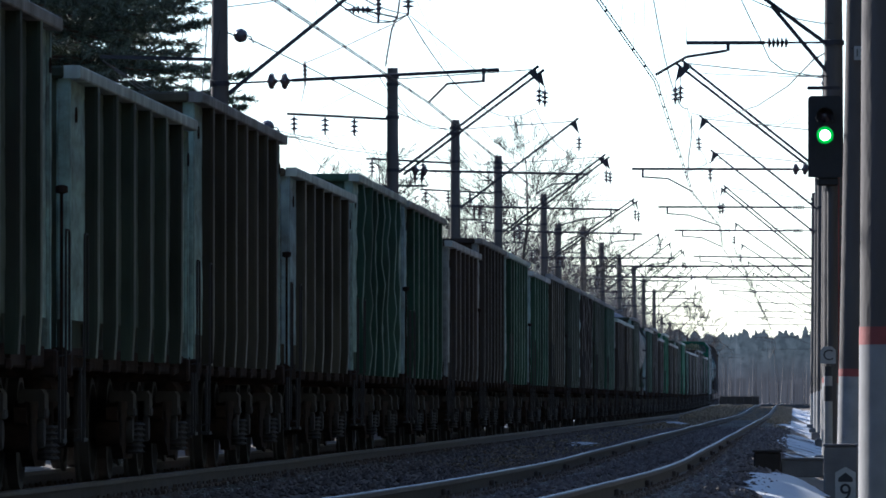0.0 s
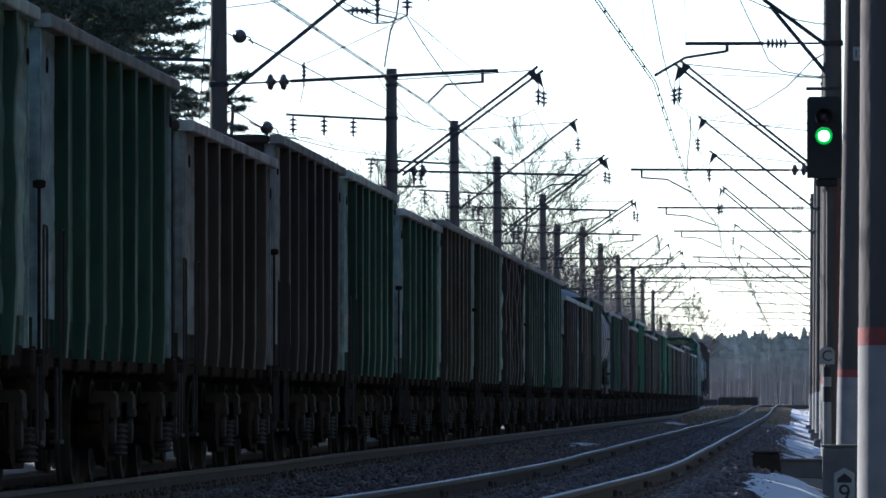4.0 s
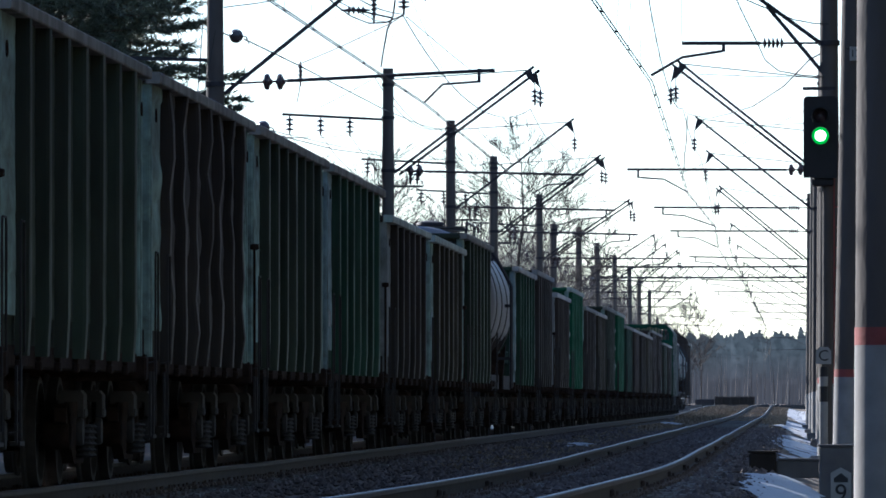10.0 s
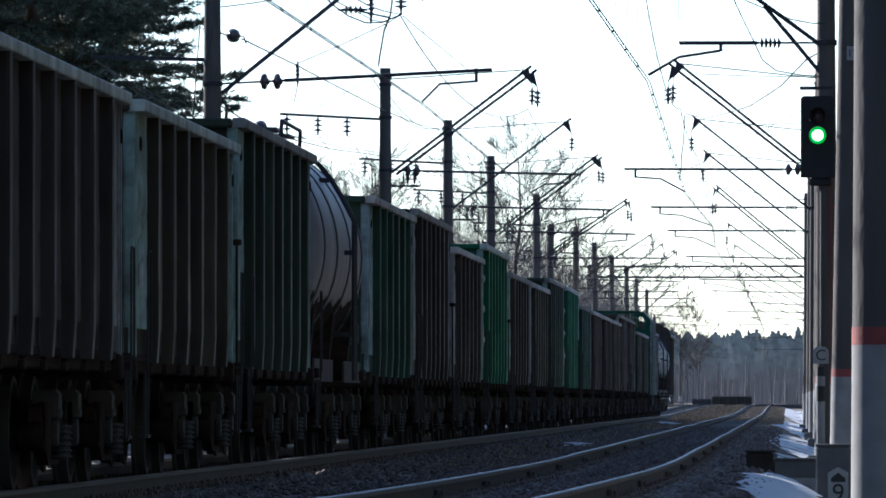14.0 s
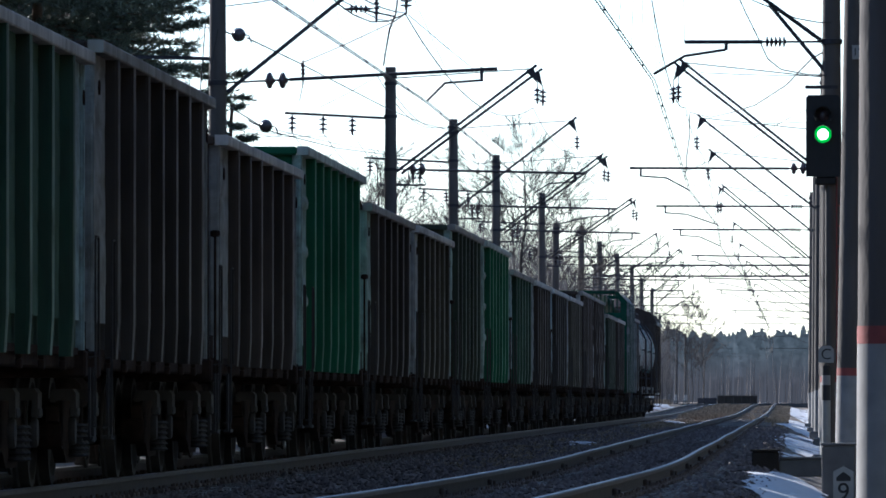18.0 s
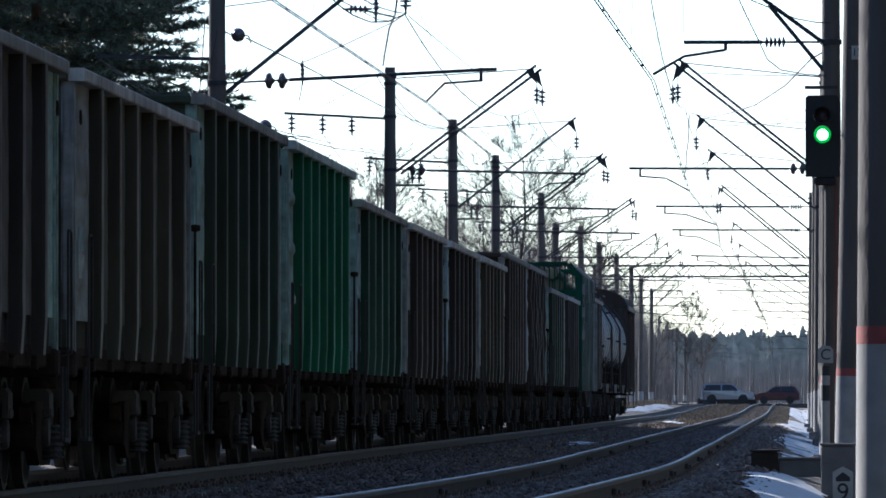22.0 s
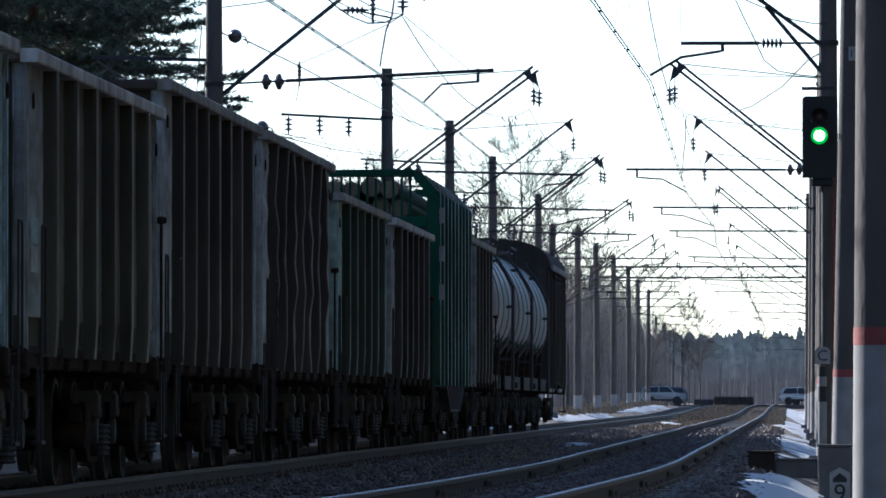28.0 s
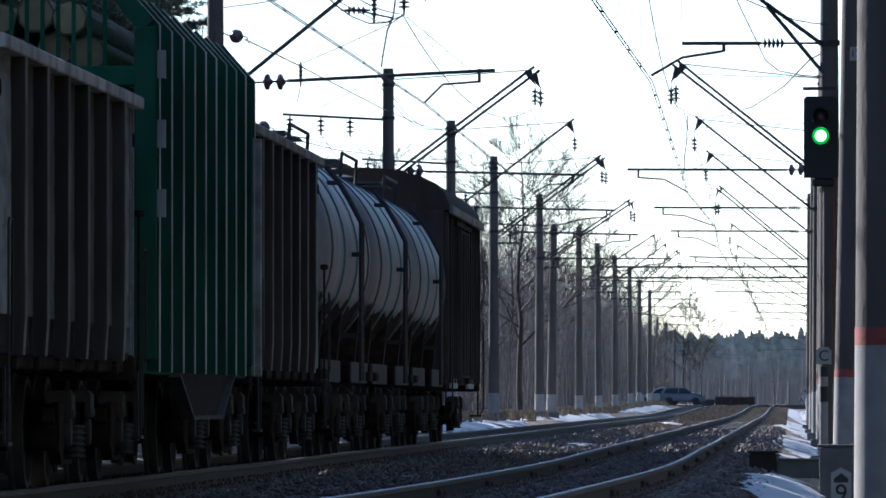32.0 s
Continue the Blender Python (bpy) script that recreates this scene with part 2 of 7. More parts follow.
# ---------------------------------------------------------------- mesh building
class Shape:
    """Collects vertices and faces of one part."""

    def __init__(self):
        self.v, self.f = [], []

    def add(self, verts, faces):
        n = len(self.v)
        self.v += [tuple(p) for p in verts]
        self.f += [tuple(i + n for i in q) for q in faces]
        return self

    def box(self, x0, x1, y0, y1, z0, z1, c=0.0):
        """An upright block; c chamfers all its edges."""
        if c <= 0:
            v = [(x, y, z) for x in (x0, x1) for y in (y0, y1) for z in (z0, z1)]
            return self.add(v, [(0, 1, 3, 2), (4, 6, 7, 5), (0, 4, 5, 1), (2, 3, 7, 6), (0, 2, 6, 4), (1, 5, 7, 3)])
        bm = bmesh.new()
        bmesh.ops.create_cube(bm, size=1)
        for w in bm.verts:
            w.co = ((x0 + x1) / 2 + w.co.x * (x1 - x0), (y0 + y1) / 2 + w.co.y * (y1 - y0), (z0 + z1) / 2 + w.co.z * (z1 - z0))
        bmesh.ops.bevel(bm, geom=bm.edges[:], offset=c, segments=1, affect="EDGES")
        bm.verts.index_update()
        self.add([w.co[:] for w in bm.verts], [[w.index for w in q.verts] for q in bm.faces])
        bm.free()
        return self

    def tube(self, pts, r, n=6, r1=None, caps=True):
        """A round bar along points, from radius r to r1."""
        pts = [Vector(p) for p in pts]
        r1 = r if r1 is None else r1
        rings, side = [], None
        for i, p in enumerate(pts):
            d = (pts[min(i + 1, len(pts) - 1)] - pts[max(i - 1, 0)]).normalized()
            if side is None:
                side = d.orthogonal().normalized()
            side = (side - d * side.dot(d)).normalized()
            up = d.cross(side)
            q = r + (r1 - r) * i / max(1, len(pts) - 1)
            rings.append([p + (side * math.cos(2 * math.pi * k / n) + up * math.sin(2 * math.pi * k / n)) * q for k in range(n)])
        v = [p for ring in rings for p in ring]
        f = [(i * n + k, i * n + (k + 1) % n, (i + 1) * n + (k + 1) % n, (i + 1) * n + k) for i in range(len(pts) - 1) for k in range(n)]
        if caps:
            f += [tuple(range(n))[::-1], tuple((len(pts) - 1) * n + k for k in range(n))]
        return self.add(v, f)

    def lathe(self, prof, origin=(0, 0, 0), axis="z", n=16, caps=True):
        """Turns (radius, along) pairs round an axis."""
        v = []
        for r, h in prof:
            for k in range(n):
                a, b = r * math.cos(2 * math.pi * k / n), r * math.sin(2 * math.pi * k / n)
                p = {"z": (a, b, h), "x": (h, a, b), "y": (b, h, a)}[axis]
                v.append((p[0] + origin[0], p[1] + origin[1], p[2] + origin[2]))
        f = [(i * n + k, i * n + (k + 1) % n, (i + 1) * n + (k + 1) % n, (i + 1) * n + k) for i in range(len(prof) - 1) for k in range(n)]
        if caps:
            f += [tuple(range(n))[::-1], tuple((len(prof) - 1) * n + k for k in range(n))]
        return self.add(v, f)

    def prism(self, prof, a, b, axis="x"):
        """Extrudes a closed outline from a to b along an axis; the outline's two numbers are the other axes in order."""
        def place(h, p, q):
            return {"x": (h, p, q), "y": (p, h, q), "z": (p, q, h)}[axis]
        n = len(prof)
        v = [place(a, *p) for p in prof] + [place(b, *p) for p in prof]
        f = [tuple(range(n)), tuple(range(n, 2 * n))[::-1]] + [(i, i + n, (i + 1) % n + n, (i + 1) % n) for i in range(n)]
        return self.add(v, f)

    def bar(self, p, q, w, h):
        """A flat or square bar from p to q."""
        p, q = Vector(p), Vector(q)
        d = (q - p).normalized()
        s = d.cross(Vector((0, 0, 1)))
        s = s.normalized() if s.length > 1e-3 else Vector((1, 0, 0))
        u = s.cross(d)
        v = [e + s * a * w / 2 + u * b * h / 2 for e in (p, q) for a, b in ((-1, -1), (1, -1), (1, 1), (-1, 1))]
        return self.add(v, [(0, 1, 2, 3), (7, 6, 5, 4), (0, 4, 5, 1), (1, 5, 6, 2), (2, 6, 7, 3), (3, 7, 4, 0)])

    def mesh(self, name, material, smooth=False):
        me = bpy.data.meshes.new(name)
        me.from_pydata(self.v, [], self.f)
        me.materials.append(material)
        bm = bmesh.new()
        bm.from_mesh(me)
        bmesh.ops.recalc_face_normals(bm, faces=bm.faces[:])
        bm.to_mesh(me)
        bm.free()
        if smooth:
            me.polygons.foreach_set("use_smooth", [True] * len(me.polygons))
            me.set_sharp_from_angle(angle=radians(40))
        return me


def part(name, shape, material, parent, label="", at=(0, 0, 0), smooth=False):
    """Links a shape (or a mesh made before) as one mesh under a thing or a part."""
    me = shape if isinstance(shape, bpy.types.Mesh) else shape.mesh(name, material, smooth)
    ob = new(name, me)
    ob.parent = parent
    ob.location = at
    if label:
        tagged(ob, label)
    return ob


def thing(name, label, category, at=(0, 0, 0), group="", kind=""):
    ob = new(name)
    ob.empty_display_size = 0.3
    ob.location = at
    return tagged(ob, label, category, group, kind)


def solid(name, shape, material, label, category, group="", kind="", smooth=False, at=(0, 0, 0)):
    me = shape if isinstance(shape, bpy.types.Mesh) else shape.mesh(name, material, smooth)
    ob = new(name, me)
    ob.location = at
    return tagged(ob, label, category, group, kind)


def sheet(name, verts, faces, material, smooth=False):
    me = bpy.data.meshes.new(name)
    me.from_pydata(verts, [], faces)
    me.materials.append(material)
    if smooth:
        me.polygons.foreach_set("use_smooth", [True] * len(me.polygons))
    return me


# ---------------------------------------------------------------- plan
TRAIN_X, TRACK_X = -7.22, -2.16       # centre lines of the two tracks
POLE_L, POLE_R = -10.95, 0.95
CROSS_Y = 740.0


def smooth01(a, b, t):
    t = min(1.0, max(0.0, (t - a) / (b - a)))
    return t * t * (3 - 2 * t)


def rise(y):
    """The line climbs a little towards the level crossing."""
    return 0.40 * smooth01(420, 655, y) + 0.02 * smooth01(655, 740, y)


def track_x(y):
    """The clear track closes in on the other one towards the camera."""
    return TRACK_X - 0.55 * max(0.0, (107 - y) / 45) ** 2 if y > 20 else TRACK_X - 0.55 * (87 / 45) ** 2


def ground_z(x, y):
    d = x - track_x(y)
    if x < -8.9:
        z = -0.22 + 0.20 * smooth01(-9.2, -10.6, x) - 0.05
    elif d < -1.4:
        z = -0.22 - 0.10 * math.exp(-((x + 4.7) / 0.6) ** 2)
    else:
        z = -0.22 - 0.44 * smooth01(1.5, 3.4, d)
    return z + rise(y)


# ---------------------------------------------------------------- ground
def spaced(a, b, first, grow):
    out, s = [a], first
    while out[-1] < b:
        out.append(min(b, out[-1] + s))
        s *= grow
    return out


def build_ground():
    xs = [-2500, -900, -300, -120, -60, -35, -22, -16, -13] + [-12 + 0.25 * i for i in range(61)] + [3.5, 4.5, 6, 9, 14, 25, 45, 90, 250, 800, 2500]
    ys = [-1500, -500, -150, -50, -10, 5] + spaced(15, 900, 0.8, 1.012) + [1000, 1200, 1500, 2000, 3000, 4500]
    v, f = [], []
    for y in ys:
        for x in xs:
            z = ground_z(x, y)
            z += 0.03 * noise.noise((x * 1.3, y * 0.35, 0)) + 0.018 * noise.noise((x * 4, y * 2, 5))
            if x > 3 or x < -12:
                z += 0.25 * noise.noise((x * 0.12, y * 0.03, 2))
            v.append((x, y, z))
    n = len(xs)
    for j in range(len(ys) - 1):
        for i in range(n - 1):
            f.append((j * n + i, j * n + i + 1, (j + 1) * n + i + 1, (j + 1) * n + i))
    me = sheet("ground", v, f, M["soil"], True)
    me.materials.append(M["ballast"])
    me.materials.append(M["snow"])
    for p in me.polygons:
        x, y = p.center.x, p.center.y
        d = x - track_x(y)
        if -9.6 < x and d < 2.0:
            p.material_index = 1
    ob = new("ground", me)
    tagged(ob, "stony railway bed with brown soil at its sides", "ground", kind="structure")


def snow_patch(x0, x1, y0, y1, seed, label, level=0.03, holes=0.34):
    """An old snow bank with a ragged, melting edge, lying on the ground."""
    rng = random.Random(seed)
    nx, ny = 16, max(10, int((y1 - y0) / 0.5))
    v, f = [], []
    for j in range(ny + 1):
        y = y0 + (y1 - y0) * j / ny
        wob0 = 0.5 * noise.noise((seed, y * 0.22, 0)) + 0.3 * noise.noise((seed, y * 0.9, 3))
        wob1 = 0.5 * noise.noise((seed + 9, y * 0.2, 0)) + 0.3 * noise.noise((seed + 9, y * 0.8, 3))
        taper = min(1.0, 4 * j / ny, 4 * (ny - j) / ny)
        mid = (x0 + x1) / 2
        a = mid + (x0 - mid) * (0.35 + 0.65 * taper) * (1 + wob0 * 0.9)
        b = mid + (x1 - mid) * (0.35 + 0.65 * taper) * (1 + wob1 * 0.9)
        for i in range(nx + 1):
            u = i / nx
            x = a + (b - a) * u
            crown = level * 4 * u * (1 - u) * (0.4 + 0.6 * taper) * (1 + 0.6 * noise.noise((x * 2, y * 0.8, seed)))
            v.append((x, y, ground_z(x, y) + crown * 1.6 + 0.034 + 0.014 * noise.noise((x * 3, y * 1.5, seed + 4))))
    n = nx + 1
    for j in range(ny):
        for i in range(nx):
            x, y = v[j * n + i][0], v[j * n + i][1]
            if noise.noise((x * 0.5, y * 0.30, seed)) + 0.6 * noise.noise((x * 1.1, y * 0.85, seed + 2)) < holes:
                f.append((j * n + i, j * n + i + 1, (j + 1) * n + i + 1, (j + 1) * n + i))
    ob = new("snow_patch", sheet("snow_patch", v, f, M["snow"], True))
    tagged(ob, label, "snow", "snow beside the line", "stuff")


def rail(cx, label, seed):
    """One rail: rusty foot and web with painted-in shade, and a polished running surface."""
    ys = spaced(14, 1150, 3.0, 1.012)
    ob = thing("rail", label, "rail", group="rails", kind="structure")
    web = [(-0.075, -0.18), (0.075, -0.18), (0.075, -0.163), (0.012, -0.145), (0.010, -0.052), (-0.010, -0.052), (-0.012, -0.145), (-0.075, -0.163)]
    head = [(-0.012, -0.054), (0.012, -0.054), (0.034, -0.044), (0.0365, -0.012), (0.028, -0.003), (-0.028, -0.003), (-0.0365, -0.012), (-0.034, -0.044)]
    run_band = [(-0.024, -0.004), (0.024, -0.004), (0.020, -0.001), (0.0, 0.0), (-0.020, -0.001)]
    for name, pr, material in (("rail_web", web, M["rail_side"]), ("rail_head", head, M["rail_flank"]), ("running_band", run_band, M["rail_head"])):
        v, n = [], len(pr)
        for y in ys:
            wob = 0.012 * noise.noise((seed, y * 0.05, 1)) + 0.006 * noise.noise((seed, y * 0.2, 4))
            lift = 0.014 * noise.noise((seed + 5, y * 0.045, 7)) + rise(y)
            v += [(cx(y) + p[0] + wob, y, p[1] + lift) for p in pr]
        f = [(j * n + i, j * n + (i + 1) % n, (j + 1) * n + (i + 1) % n, (j + 1) * n + i) for j in range(len(ys) - 1) for i in range(n)]
        s = Shape()
        s.v, s.f = v, f
        part(name, s, material, ob, smooth=True)


def sleepers(name, cxf, label):
    """Concrete sleepers with their rail clips: the near ones singly, the far ones joined."""
    ob = thing(name, label, "sleepers", kind="structure")
    one = Shape()
    one.prism([(-1.35, -0.16), (1.35, -0.16), (1.33, 0.0), (0.5, 0.0), (0.4, -0.03), (-0.4, -0.03), (-0.5, 0.0), (-1.33, 0.0)], -0.125, 0.125, "y")
    clips = Shape()
    for s in (-1, 1):
        for q in (-1, 1):
            clips.box(s * 0.797 + q * 0.105 - 0.045, s * 0.797 + q * 0.105 + 0.045, -0.06, 0.06, 0.0, 0.045, 0.012)
            clips.tube([(s * 0.797 + q * 0.105, -0.03, 0.04), (s * 0.797 + q * 0.105, -0.03, 0.075)], 0.014, 6)
    me, mc = one.mesh("sleeper", M["sleeper"]), clips.mesh("rail_clip", M["clip"])
    rng = random.Random(5)
    y = 38.0
    for _ in range(230):
        tr = (cxf(y) + rng.uniform(-0.02, 0.02), y, -0.196 + rng.uniform(-0.012, 0.006) + rise(y))
        a = part("sleeper", me, None, ob, at=tr)
        a.rotation_euler = (0, 0, rng.uniform(-0.01, 0.01))
        part("rail_clip", mc, None, a)
        y += 0.545
    far, farc = Shape(), Shape()
    while y < 900:
        z = -0.196 + rng.uniform(-0.012, 0.006) + rise(y)
        far.box(cxf(y) - 1.35, cxf(y) + 1.35, y - 0.12, y + 0.12, z - 0.16, z)
        if y < 420:
            for s in (-0.797, 0.797):
                farc.box(cxf(y) + s - 0.14, cxf(y) + s + 0.14, y - 0.07, y + 0.07, z, z + 0.045)
        y += 0.545
    tagged(part("far_sleepers", far, M["sleeper"], ob), kind="stuff")
    tagged(part("far_clips", farc, M["clip"], ob), kind="stuff")


def rail_anchors():
    """Clamped anchor blocks that stop the rails of the empty track from creeping."""
    s = Shape().box(-0.10, 0.10, -0.12, 0.12, -0.19, -0.13, 0.02).box(-0.06, -0.012, -0.10, 0.10, -0.14, -0.075, 0.012).box(0.012, 0.06, -0.10, 0.10, -0.14, -0.075, 0.012)
    s.tube([(0.08, -0.06, -0.135), (0.08, -0.06, -0.09)], 0.014, 6)
    me = s.mesh("rail_anchor", M["rail_side"])
    for y in (56.5, 65.0, 74.0, 82.3, 93.0, 103.0, 116.0, 130.5, 146.0, 163.0):
        for q in (-0.797, 0.797):
            solid("rail_anchor", me, None, "dark bolted anchor block clamped under a rail", "rail anchor", "anchors of the empty track", at=(track_x(y) + q, y, rise(y)))


def scatter_stones():
    rng = np.random.default_rng(3)
    v, f = [], []
    base = [(1, 0, 0), (-1, 0, 0), (0, 1, 0), (0, -1, 0), (0, 0, 1), (0, 0, -1)]
    tri = [(0, 2, 4), (2, 1, 4), (1, 3, 4), (3, 0, 4), (2, 0, 5), (1, 2, 5), (3, 1, 5), (0, 3, 5)]
    count = 26000
    u = rng.random(count)
    ys = 44 + (u ** 1.6) * 230
    for k in range(count):
        y = ys[k]
        x = rng.uniform(-9.4, track_x(y) + 2.0)
        if abs(x - TRAIN_X) < 0.95 and rng.random() < 0.5:
            continue
        s = rng.uniform(0.022, 0.05) * (1 + y / 260)
        j = rng.uniform(0.6, 1.3, (6, 3))
        a = rng.uniform(0, 6.28)
        ca, sa = math.cos(a), math.sin(a)
        z = ground_z(x, y) + 0.3 * s
        n = len(v)
        for p, q in zip(base, j):
            px, py, pz = p[0] * q[0] * s, p[1] * q[1] * s, p[2] * q[2] * s * 0.7
            px += 0.3 * s * (q[1] - 1)
            v.append((x + px * ca - py * sa, y + px * sa + py * ca, z + pz))
        f += [(a0 + n, b0 + n, c0 + n) for a0, b0, c0 in tri]
    ob = new("ballast_stones", sheet("ballast_stones", v, f, M["stone"]))
    tagged(ob, "loose grey crushed stone between the tracks", "ballast", kind="stuff")


def dead_grass(name, spots, label, seed):
    """Tufts of flattened dry blades."""
    rng = random.Random(seed)
    v, f = [], []
    for x0, x1, y0, y1, n, h in spots:
        for _ in range(n):
            x, y = rng.uniform(x0, x1), rng.uniform(y0, y1)
            z = ground_z(x, y) - 0.02
            for _ in range(5):
                a = rng.uniform(0, 6.28)
                r, hh = rng.uniform(0.05, 0.28), rng.uniform(0.3, 1.0) * h
                w = 0.006 * (1 + y / 150)
                bx, by = x + rng.uniform(-0.1, 0.1), y + rng.uniform(-0.1, 0.1)
                dx, dy = math.cos(a) * r, math.sin(a) * r
                k = len(v)
                v += [(bx - w, by, z), (bx + w, by, z), (bx + dx * 0.5 + w, by + dy * 0.5, z + hh), (bx + dx * 0.5 - w, by + dy * 0.5, z + hh), (bx + dx, by + dy, z + hh * 0.75)]
                f += [(k, k + 1, k + 2, k + 3), (k + 3, k + 2, k + 4)]
    ob = new(name, sheet(name, v, f, M["grass"]))
    tagged(ob, label, "grass", kind="stuff")


build_ground()
rail(lambda y: TRAIN_X + 0.797, "worn rail of the occupied track", 1)
rail(lambda y: TRAIN_X - 0.797, "worn rail of the occupied track", 2)
rail(lambda y: track_x(y) + 0.797, "polished rail of the empty track", 3)
rail(lambda y: track_x(y) - 0.797, "polished rail of the empty track", 4)
sleepers("sleeper_row_1", track_x, "concrete sleepers of the empty track")
sleepers("sleeper_row_2", lambda y: TRAIN_X, "concrete sleepers of the occupied track")
scatter_stones()
rail_anchors()
snow_patch(-0.50, 0.42, 80, 110.5, 11, "thin bluish snow beside the empty track", 0.015, 9.0)
snow_patch(-0.15, 1.6, 128, 160, 1, "thin bluish snow beside the empty track", 0.015, 0.30)
snow_patch(-0.28, 2.6, 150, 265, 2, "long bright bank of old snow beside the empty track", 0.03, 0.22)
snow_patch(-0.25, 2.6, 262, 430, 3, "long bright bank of old snow beside the empty track", 0.06)
snow_patch(-0.1, 3.2, 440, 720, 9, "long bright bank of old snow beside the empty track", 0.08)
snow_patch(-13.6, -9.8, 190, 330, 4, "old snow heaped behind the poles", 0.06)
snow_patch(-14.0, -9.6, 322, 480, 5, "old snow heaped behind the poles", 0.09)
snow_patch(-15.0, -9.7, 470, 700, 6, "old snow heaped behind the poles", 0.09)
snow_patch(-5.6, -4.6, 345, 362, 7, "small patch of snow between the tracks")
snow_patch(-5.2, -4.4, 180, 190, 8, "small patch of snow between the tracks")
dead_grass("dry_grass", [(-5.6, -4.0, 120, 420, 800, 0.10), (-1.0, -0.2, 150, 330, 160, 0.06), (-5.9, -3.6, 420, 700, 1200, 0.30),
                         (-1.1, -0.2, 330, 640, 700, 0.18), (-2.85, -1.45, 380, 700, 500, 0.10)], "flattened dry grass along the track bed", 2)
dead_grass("verge_grass", [(-14, -10.5, 160, 700, 2200, 0.5)], "dry straw-coloured grass under the poles", 3)


# ---------------------------------------------------------------- overhead line
def sag(p, q, drop, n=10):
    p, q = Vector(p), Vector(q)
    return [p.lerp(q, i / n) - Vector((0, 0, drop * 4 * (i / n) * (1 - i / n))) for i in range(n + 1)]


def insulator(x, y, z, n=3, r=0.115, pitch=0.125):
    """A hanging string of porcelain discs; z is its top."""
    prof = [(0.018, 0.06)]
    for i in range(n):
        h = -pitch * i
        prof += [(0.03, h), (r, h - 0.045), (r * 0.9, h - 0.06), (0.035, h - 0.065), (0.025, h - pitch)]
    prof += [(0.018, -pitch * n - 0.05)]
    return Shape().lathe([(a, b) for a, b in prof], (x, y, z), "z", 10)


def side_insulator(s, x, y, z, sign, small=False):
    """Discs strung along a level rod."""
    if small:
        for i in range(5):
            s.lathe([(0.03, -0.025), (0.09, -0.015), (0.10, 0.0), (0.05, 0.02), (0.03, 0.03)], (x + sign * 0.075 * i, y, z), "x", 12)
        return
    for i in range(2):
        xx = x + sign * 0.25 * i
        s.lathe([(0.03, -0.09), (0.06, -0.07), (0.13, -0.055), (0.158, -0.015), (0.15, 0.03), (0.07, 0.06), (0.03, 0.10)], (xx, y, z), "x", 14)


ARM_Z, REG_Z, HANG_Z = 7.05, 6.45, 8.75
STAGGER = {(-1, 104): -0.28, (-1, 142.6): -0.28, (-1, 219): -0.59, (-1, 262): -0.22, (-1, 298): -0.45}


def stagger(side, y):
    """How far the contact wire is pulled aside at a support."""
    return STAGGER.get((side, y), 0.28 if int(y) % 2 else -0.28)



